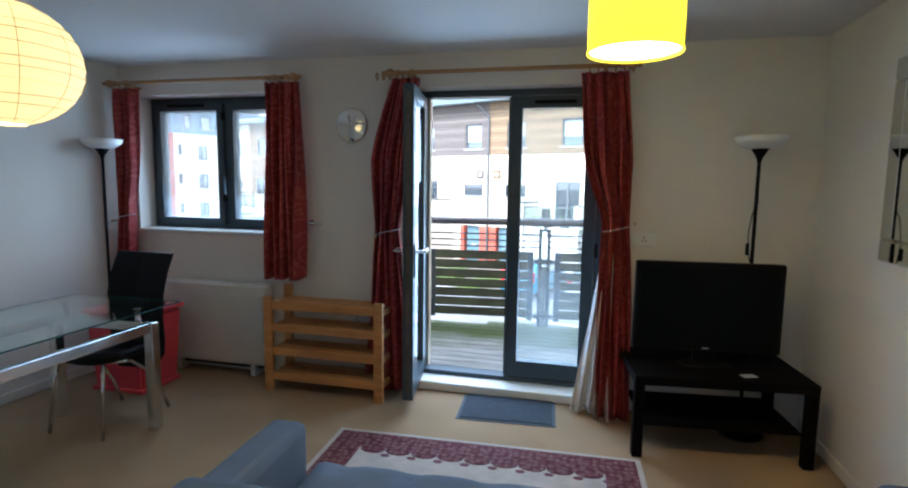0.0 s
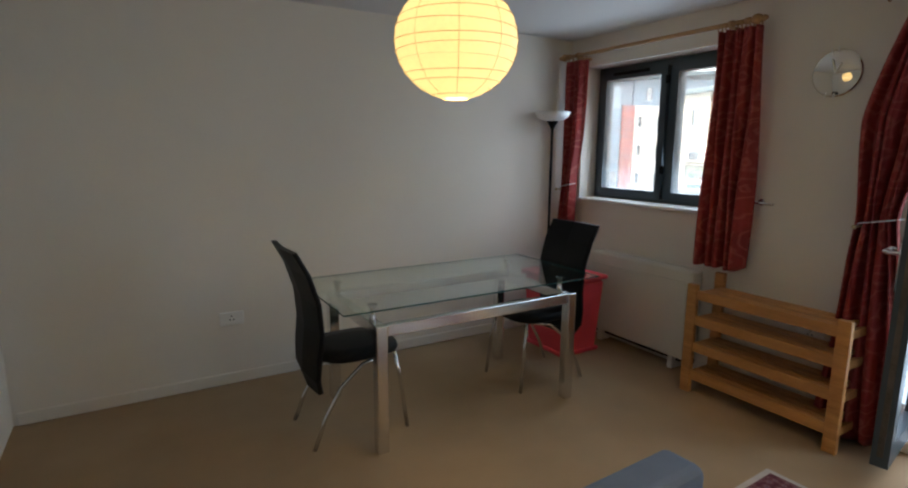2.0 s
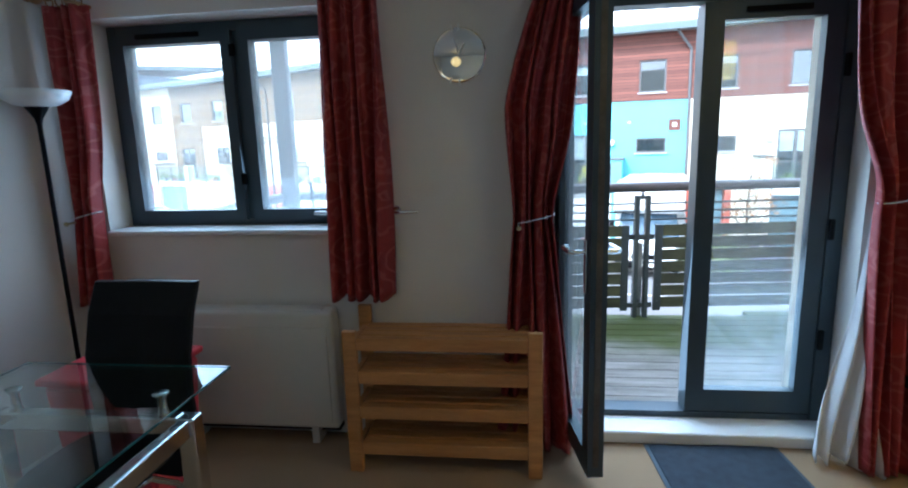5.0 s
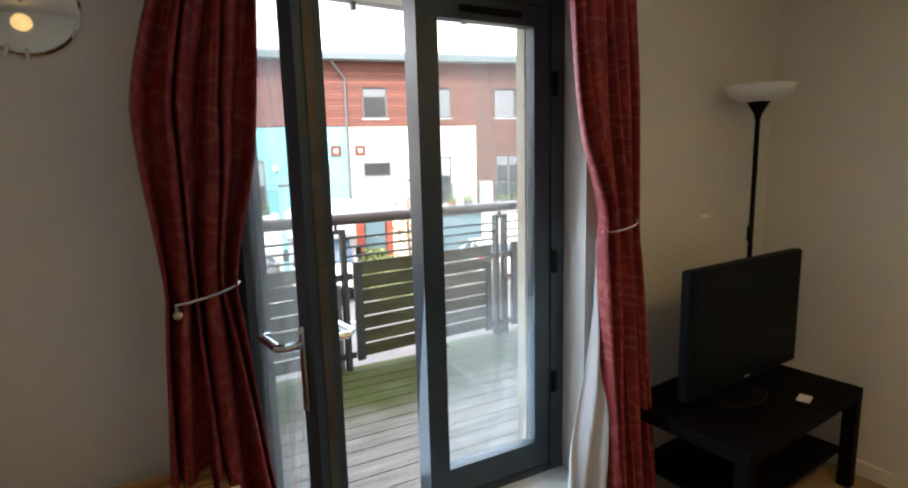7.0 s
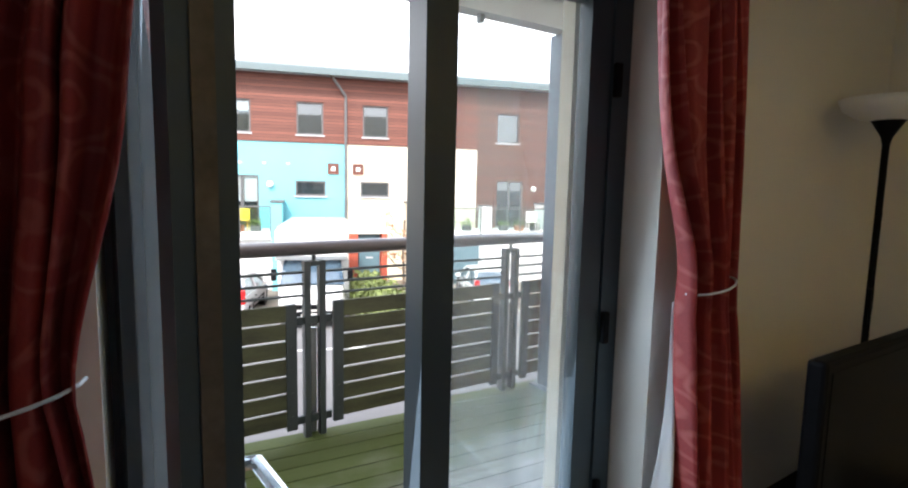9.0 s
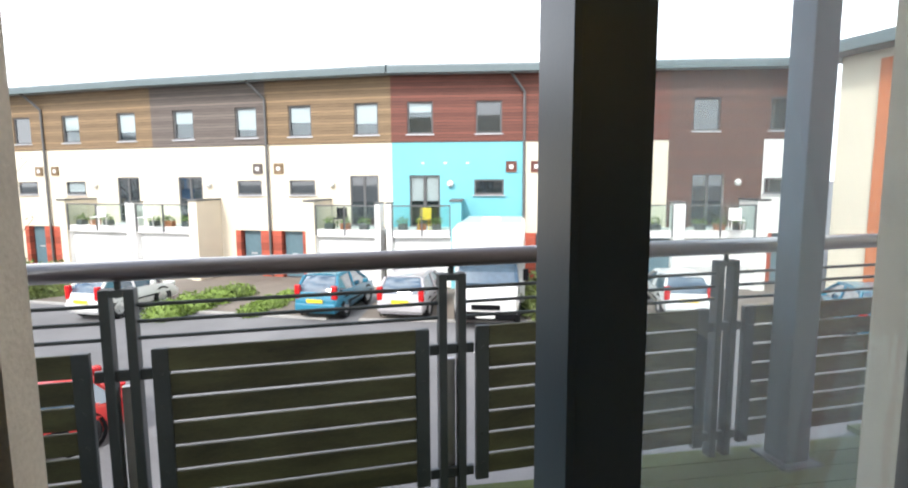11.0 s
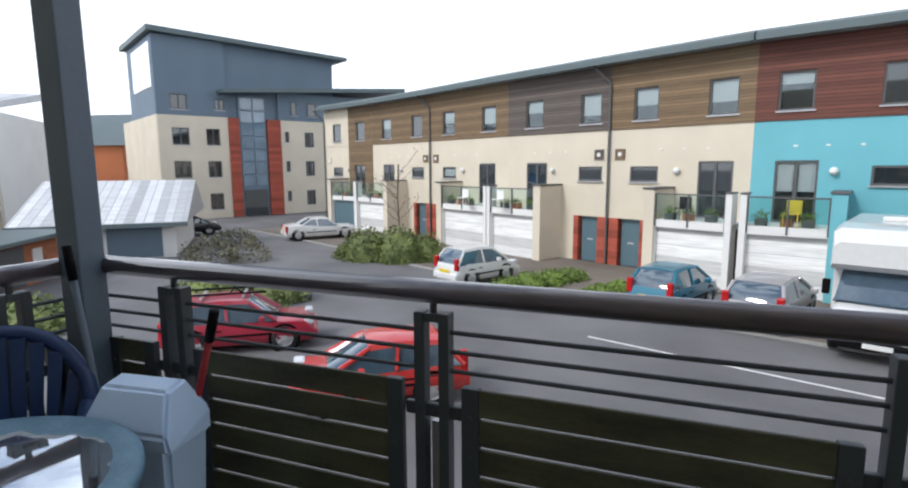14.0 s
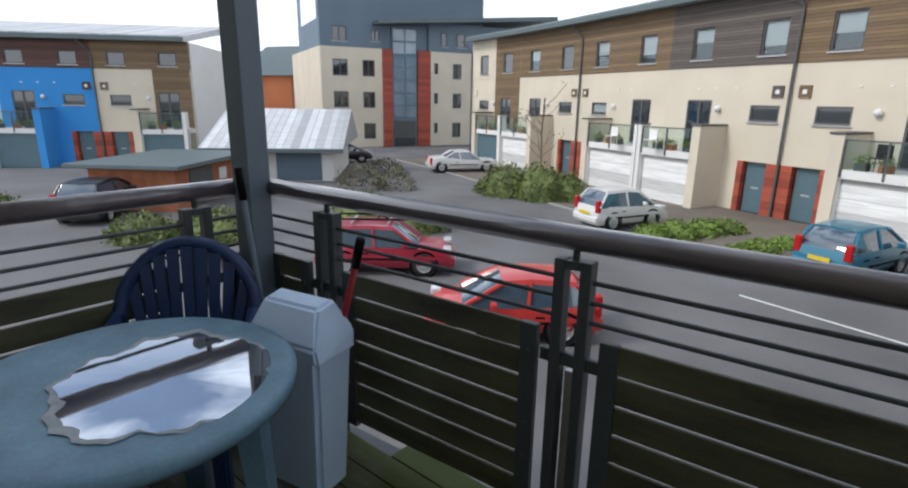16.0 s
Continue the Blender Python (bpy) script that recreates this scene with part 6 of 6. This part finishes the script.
# ---- television and its table ----
st = thing("tv_table", pose(0.765, 3.865, 0, 0, 0, 6), "black low wooden television table with a shelf", "table")
part("top", rbox(-0.47, 0.47, -0.28, 0.28, 0.415, 0.466, 0.004), M["blackwood"], st)
for sx_ in (-1, 1):
    for sy_ in (-1, 1):
        part("leg", rbox(sx_ * 0.442 - 0.027, sx_ * 0.442 + 0.027, sy_ * 0.252 - 0.027, sy_ * 0.252 + 0.027, 0, 0.414, 0.003), M["blackwood"], st)
part("shelf", rbox(-0.41, 0.41, -0.24, 0.24, 0.17, 0.19, 0.003), M["blackwood"], st)
tv = thing("television", pose(0.727, 3.85, 0.467, 0, 0, 4.5), "flat black television with a glossy bezel", "television")
part("bezel", rbox(-0.405, 0.405, -0.02, 0.03, 0.08, 0.60, 0.012), M["black"], tv)
part("screen", rbox(-0.375, 0.375, -0.0225, -0.019, 0.125, 0.572, 0.002), M["screen"], tv)
part("rear_cover", rbox(-0.28, 0.28, 0.03, 0.075, 0.12, 0.5, 0.02), M["black"], tv)
part("neck", rbox(-0.06, 0.06, -0.005, 0.04, 0.012, 0.10, 0.008), M["black"], tv)
part("foot", single(lathe, [(0, 0), (0.14, 0), (0.13, 0.01), (0, 0.013)], 32, Matrix.Diagonal((1.1, 0.6, 1, 1))), M["black"], tv)
part("badge", rbox(-0.018, 0.018, -0.0235, -0.021, 0.098, 0.106, 0.001), M["rim"], tv)
rm = thing("card", pose(0.93, 3.70, 0.467, 0, 0, 20), "small white card lying on the television table", "card")
part("sheet", rbox(-0.04, 0.04, -0.025, 0.025, 0, 0.003, 0.001), M["white"], rm)

mr_ = thing("wall_mirror", pose(X1 - 0.001, 2.86, 1.62, 0, 0, -90), "rectangular wall mirror with a wide silver frame", "mirror")
part("backing", rbox(-0.54, 0.54, -0.018, 0, -0.45, 0.45, 0.003), M["brass"], mr_)
part("mirror_glass", rbox(-0.44, 0.44, -0.030, -0.018, -0.35, 0.35, 0.008, 1), M["mirror"], mr_)
for q in ((-0.54, -0.445, -0.35, 0.35), (0.445, 0.54, -0.35, 0.35), (-0.54, 0.54, -0.45, -0.355), (-0.54, 0.54, 0.355, 0.45)):
    part("border_strip", rbox(q[0], q[1], -0.026, -0.018, q[2], q[3], 0.005, 1), M["mirror"], mr_)

# ---- sofa, rug, mat ----
so = thing("sofa", pose(0.0, 1.95, 0, 0, 0, 2.5), "slate blue fabric sofa with a button-tufted seat", "sofa")
part("base", rbox(-0.95, 0.95, -0.36, 0.38, 0.13, 0.30, 0.02), M["sofa"], so)
bm = bmesh.new()
nx, ny = 60, 26
buttons = [(-0.78 + 0.26 * i, -0.15 + 0.24 * j) for i in range(7) for j in range(3)]
grid = []
for i in range(nx + 1):
    row = []
    for j in range(ny + 1):
        px, py = -0.93 + 1.86 * i / nx, -0.30 + 0.72 * j / ny
        ex = min(1, (0.93 - abs(px)) / 0.07, (0.42 - py) / 0.07 if py > 0 else 1)
        dip = sum(math.exp(-((px - bx_) ** 2 + (py - by_) ** 2) / 0.0022) for bx_, by_ in buttons)
        row.append(bm.verts.new((px, py, 0.385 + 0.085 * max(0.0, ex) ** 0.5 - 0.022 * min(1, dip))))
    grid.append(row)
for a_, b_ in zip(grid, grid[1:]):
    for j in range(ny):
        bm.faces.new((a_[j], b_[j], b_[j + 1], a_[j + 1]))
edge = [r[ny] for r in grid]
low = [bm.verts.new((v.co.x, v.co.y, 0.30)) for v in edge]
for i in range(nx):
    bm.faces.new((edge[i], edge[i + 1], low[i + 1], low[i]))
seat_ = part("seat_cushion", bm, M["sofa"], so, "button-tufted seat cushion", smooth=True)
for bx_, by_ in buttons:
    part("button", single(lathe, [(0, 0.452), (0.012, 0.451), (0.014, 0.445)], 10, Matrix.Translation((bx_, by_, 0))), M["sofa"], seat_)
for s in (-1, 1):
    bm = rbox(s * 1.02 - 0.075, s * 1.02 + 0.075, -0.38, 0.40, 0.13, 0.60, 0.035, 3)
    part("armrest", bm, M["sofa"], so)
    for yy in (-0.3, 0.3):
        part("leg", single(rod, (s * 0.9, yy, 0), (s * 0.88, yy, 0.14), 0.014, 10, 0.022), M["pine"], so)
bm = rbox(-0.945, 0.945, -0.44, -0.28, 0.30, 0.77, 0.04, 3)
part("backrest", bm, M["sofa"], so)


def rug_material():
    m = material("rug_pattern", (0.30, 0.04, 0.06), 0.95, var=0.2, scale=9, fine=200, bump=0.5, height=0.004)
    n, l = m.node_tree.nodes, m.node_tree.links
    p = n["Principled BSDF"]
    tc = n.new("ShaderNodeTexCoord")
    v1 = n.new("ShaderNodeTexVoronoi")
    v1.inputs["Scale"].default_value = 26
    v1.inputs["Randomness"].default_value = 0.55
    l.new(tc.outputs["Object"], v1.inputs["Vector"])
    r1 = n.new("ShaderNodeValToRGB")
    els = r1.color_ramp.elements
    els[0].position, els[0].color = 0.0, (0.10, 0.03, 0.06, 1)
    els[1].position, els[1].color = 1.0, (0.08, 0.009, 0.02, 1)
    for pos, col in ((0.18, (0.24, 0.14, 0.13, 1)), (0.30, (0.11, 0.013, 0.028, 1)), (0.42, (0.19, 0.08, 0.08, 1)), (0.50, (0.085, 0.009, 0.02, 1))):
        e = els.new(pos)
        e.color = col
    r1.color_ramp.interpolation = "CONSTANT"
    l.new(v1.outputs["Distance"], r1.inputs["Fac"])
    l.new(r1.outputs["Color"], p.inputs["Base Color"])
    return m


rug_red = rug_material()
rug_cream = material("rug_cream", (0.46, 0.41, 0.37), 0.95, var=0.15, scale=14, fine=200, bump=0.5, height=0.004)
rug_dark = material("rug_motif", (0.16, 0.06, 0.08), 0.95, var=0.2, scale=14, fine=200, bump=0.4, height=0.004)
rg = thing("rug", pose(-0.47, 2.69, 0.001, 0, 0, 2.2), "red and cream oriental rug lying on the carpet", "rug")
RW, RH = 0.87, 0.78
part("ground", rbox(-RW, RW, -RH, RH, 0, 0.007, 0.003), rug_cream, rg)
bm = bmesh.new()
for q in ((-RW + 0.03, RW - 0.03, RH - 0.20, RH - 0.03), (-RW + 0.03, RW - 0.03, -RH + 0.03, -RH + 0.20), (-RW + 0.03, -RW + 0.20, -RH + 0.20, RH - 0.20), (RW - 0.20, RW - 0.03, -RH + 0.20, RH - 0.20)):
    box(bm, *q, 0.0055, 0.0085)
part("border", bm, rug_red, rg, "wine red flowered border")
n_sc = 9
for k in range(n_sc):
    xx = -RW + 0.28 + k * (2 * RW - 0.56) / (n_sc - 1)
    for s in (-1, 1):
        part("scallop", single(lathe, [(0, 0.0105), (0.06, 0.0105), (0.065, 0.006)], 14, Matrix.Translation((xx, s * (RH - 0.21), 0)) @ Matrix.Diagonal((1.15, 0.75, 1, 1))), rug_red, rg)
        part("flower", single(lathe, [(0, 0.010), (0.018, 0.010), (0.02, 0.006)], 6, Matrix.Translation((xx + 0.09, s * (RH - 0.27), 0)) @ Matrix.Diagonal((1.4, 0.8, 1, 1))), rug_dark, rg)

dm = thing("doormat", pose(-0.43, 3.985, 0.001, 0, 0, 3.5), "grey-blue doormat with a rubber edge", "doormat")
part("rubber_edge", rbox(-0.315, 0.315, -0.215, 0.205, 0, 0.005, 0.002), M["rubber"], dm)
part("mat_surface", rbox(-0.295, 0.295, -0.195, 0.185, 0.004, 0.011, 0.003), M["mat"], dm)

# ---- things on the balcony ----
SHIFT[0] = OUT
bt = thing("garden_table", pose(-2.61, 4.99, DECK), "round faded blue plastic garden table holding rain water", "table")
TR = 0.467
part("tabletop", single(lathe, [(0, 0.665), (TR - 0.03, 0.665), (TR - 0.004, 0.655), (TR, 0.672), (TR - 0.002, 0.692), (TR - 0.02, 0.701), (TR - 0.06, 0.700), (TR - 0.10, 0.694), (0, 0.690)], 64), M["bluetable"], bt, smooth=True)
for k in range(4):
    a_ = radians(45 + 90 * k)
    q = Matrix.Translation((0.33 * math.cos(a_), 0.33 * math.sin(a_), 0)) @ pose(0, 0, 0, 0, 0, 45 + 90 * k)
    bm = bmesh.new()
    for z0_, z1_, w0_, w1_ in ((0, 0.668, 0.032, 0.055),):
        vs = [bm.verts.new(q @ Vector((sx_ * w * 0.7 + (0.04 if z == 0 else 0), sy_ * w, z))) for z, w in ((z0_, w0_), (z1_, w1_)) for sx_, sy_ in ((-1, -1), (1, -1), (1, 1), (-1, 1))]
        for f in ((3, 2, 1, 0), (0, 1, 5, 4), (1, 2, 6, 5), (2, 3, 7, 6), (3, 0, 4, 7), (4, 5, 6, 7)):
            bm.faces.new([vs[i] for i in f])
    part("leg", bm, M["bluetable"], bt)
pd = thing("rain_puddle", pose(-2.53, 5.08, DECK + 0.6965), "shallow rain water lying on the garden table", "water")
bm = bmesh.new()
c0 = bm.verts.new((0, 0, 0.002))
ring = []
for i in range(72):
    a_ = 2 * math.pi * i / 72
    r_ = 0.295 + 0.014 * math.sin(5 * a_ + 1) + 0.012 * math.sin(11 * a_) + 0.008 * math.sin(23 * a_ + 2)
    ring.append(bm.verts.new((r_ * math.cos(a_), r_ * 0.93 * math.sin(a_), 0.001)))
for i in range(72):
    bm.faces.new((c0, ring[i], ring[(i + 1) % 72]))
part("water", bm, M["puddle"], pd)
bm = bmesh.new()
lo_, hi_ = [], []
for i in range(72):
    a_ = 2 * math.pi * i / 72
    r_ = 0.295 + 0.014 * math.sin(5 * a_ + 1) + 0.012 * math.sin(11 * a_) + 0.008 * math.sin(23 * a_ + 2)
    k_ = r_ + 0.022 + 0.012 * math.sin(3 * a_) + 0.006 * math.sin(13 * a_)
    lo_.append(bm.verts.new(((r_ - 0.008) * math.cos(a_), (r_ - 0.008) * 0.93 * math.sin(a_), 0.0002)))
    hi_.append(bm.verts.new((k_ * math.cos(a_), k_ * 0.93 * math.sin(a_), 0.0002)))
for i in range(72):
    bm.faces.new((lo_[i], hi_[i], hi_[(i + 1) % 72], lo_[(i + 1) % 72]))
part("silt_edge", bm, M["silt"], pd, "pale dried silt round the water")

gc = thing("garden_chair", pose(-2.99, 5.25, DECK, 0, 0, -132) @ Matrix.Scale(0.93, 4), "navy blue plastic garden armchair with a slatted back", "chair")
part("seat", rbox(-0.22, 0.22, -0.20, 0.22, 0.395, 0.425, 0.014), M["bluechair"], gc)
for s in (-1, 1):
    for yy in (-0.20, 0.20):
        bm = bmesh.new()
        box(bm, s * 0.22 - 0.03, s * 0.22 + 0.03, yy - 0.03, yy + 0.03, 0, 0.40, Matrix.Identity(4))
        bmesh.ops.bevel(bm, geom=bm.edges[:], offset=0.01, segments=2, affect="EDGES")
        part("leg", bm, M["bluechair"], gc)
    bm = bmesh.new()
    pts = [(s * 0.265, 0.235, 0.40), (s * 0.275, 0.25, 0.54), (s * 0.28, 0.18, 0.595), (s * 0.285, -0.05, 0.60), (s * 0.28, -0.22, 0.68)]
    pipe(bm, pts, 0.028, 8)
    part("armrest", bm, M["bluechair"], gc, smooth=True)
bm = bmesh.new()
arch = [(0.285 * math.cos(radians(a_)) * (1.0 if abs(a_ - 90) > 60 else 0.98), -0.235 - 0.10 * (0.62 + 0.33 * math.sin(radians(a_)) - 0.42) - 0.06 * math.sin(radians(a_)), 0.68 + 0.285 * math.sin(radians(a_))) for a_ in range(-10, 191, 10)]
pipe(bm, arch, 0.03, 8)
part("back_rim", bm, M["bluechair"], gc, smooth=True)
for k in range(9):
    f_ = (k - 4) / 4
    ztop = 0.68 + 0.285 * math.sqrt(max(0.0, 1 - (f_ * 0.9) ** 2))
    bm = bmesh.new()
    x_t, x_b = f_ * 0.235, f_ * 0.17
    vs = []
    for z, xx, w, yy in ((0.42, x_b, 0.013, -0.20), (0.62, (x_b + x_t) / 2, 0.020, -0.255), (ztop - 0.01, x_t, 0.024, -0.30)):
        vs.append([bm.verts.new((xx + sx_ * w, yy + sy_ * 0.007, z)) for sx_, sy_ in ((-1, -1), (1, -1), (1, 1), (-1, 1))])
    for a_, b_ in zip(vs, vs[1:]):
        for i in range(4):
            bm.faces.new((a_[i], a_[(i + 1) % 4], b_[(i + 1) % 4], b_[i]))
    bm.faces.new(list(reversed(vs[0])))
    bm.faces.new(vs[-1])
    part("back_slat", bm, M["bluechair"], gc)

bn = thing("swing_bin", pose(-2.645, 5.585, DECK, 0, 0, 12), "pale plastic kitchen bin with a sloping lid", "bin")
bm = bmesh.new()
vs = [bm.verts.new((sx_ * w, sy_ * d_, z)) for z, w, d_ in ((0, 0.135, 0.08), (0.60, 0.165, 0.10)) for sx_, sy_ in ((-1, -1), (1, -1), (1, 1), (-1, 1))]
for f in ((3, 2, 1, 0), (0, 1, 5, 4), (1, 2, 6, 5), (2, 3, 7, 6), (3, 0, 4, 7), (4, 5, 6, 7)):
    bm.faces.new([vs[i] for i in f])
bmesh.ops.bevel(bm, geom=bm.edges[:], offset=0.018, segments=3, affect="EDGES")
part("body", bm, M["binwhite"], bn)
bm = bmesh.new()
sec = [(-0.105, 0.575), (-0.11, 0.64), (-0.045, 0.765), (0.045, 0.78), (0.11, 0.65), (0.105, 0.575)]
va = [bm.verts.new((-0.13 if q[1] > 0.7 else -0.175, q[0], q[1])) for q in sec]
vb = [bm.verts.new((0.13 if q[1] > 0.7 else 0.175, q[0], q[1])) for q in sec]
bm.faces.new(va)
bm.faces.new(list(reversed(vb)))
for i in range(6):
    bm.faces.new((va[i], va[(i + 1) % 6], vb[(i + 1) % 6], vb[i]))
bmesh.ops.bevel(bm, geom=bm.edges[:], offset=0.012, segments=2, affect="EDGES")
part("lid", bm, M["binwhite"], bn)


def broom(p0, p1, mat, label, tip):
    d = Vector(p1) - Vector(p0)
    t = thing("broom", Matrix.Translation(p0), label, "broom")
    part("handle", single(rod, (0, 0, 0.06), d * 0.9, 0.012, 10), mat, t, smooth=True)
    part("grip", single(rod, d * 0.895, d, 0.016, 10), tip, t, smooth=True)
    part("head", rbox(-0.12, 0.12, -0.025, 0.025, 0.0, 0.075, 0.01), M["black"], t)


broom((-2.86, 5.80, DECK), (-2.363, 5.653, 1.06), M["redpole"], "red-handled broom leaning on the railing", M["black"])
broom((-2.98, 5.68, DECK), (-3.03, 5.60, 1.24), M["columnpaint"], "blue-grey handled broom standing by the column", M["black"])
bk = thing("bucket", pose(-2.42, 4.98, DECK), "small pale plastic bucket under the garden table", "bucket")
part("body", single(lathe, [(0, 0.0), (0.10, 0.0), (0.13, 0.24), (0.138, 0.245), (0.138, 0.255), (0.125, 0.25), (0.096, 0.01), (0, 0.01)], 28), M["binwhite"], bk, smooth=True)
bm = bmesh.new()
pipe(bm, [(0.135 * math.cos(radians(a_)), 0.03, 0.24 + 0.12 * math.sin(radians(a_))) for a_ in range(0, 181, 15)], 0.004, 6)
part("bail", bm, M["rim"], bk)

# terrace furniture across the street
for (px, py, mt, lab) in ((1.35, 24.55, "yellow", "yellow folding chair on a roof terrace"), (-1.9, 25.6, "black", "dark chair on a roof terrace"), (-12.2, 29.0, "r_white", "white chair on a roof terrace"), (-10.0, 28.1, "r_white", "white chair on a roof terrace"), (12.3, 21.4, "r_white", "white chair on a roof terrace")):
    t = thing("terrace_chair", pose(px, py, GROUND + 2.281, 0, 0, -20), lab, "chair", "terrace chairs")
    part("seat", rbox(-0.22, 0.22, -0.2, 0.2, 0.42, 0.45, 0.01), M[mt], t)
    part("backrest", rbox(-0.22, 0.22, 0.17, 0.2, 0.45, 0.85, 0.01), M[mt], t)
    for sx_ in (-1, 1):
        for sy_ in (-1, 1):
            part("leg", single(rod, (sx_ * 0.2, sy_ * 0.18, 0), (sx_ * 0.2, sy_ * 0.18, 0.43), 0.015, 6), M[mt], t)
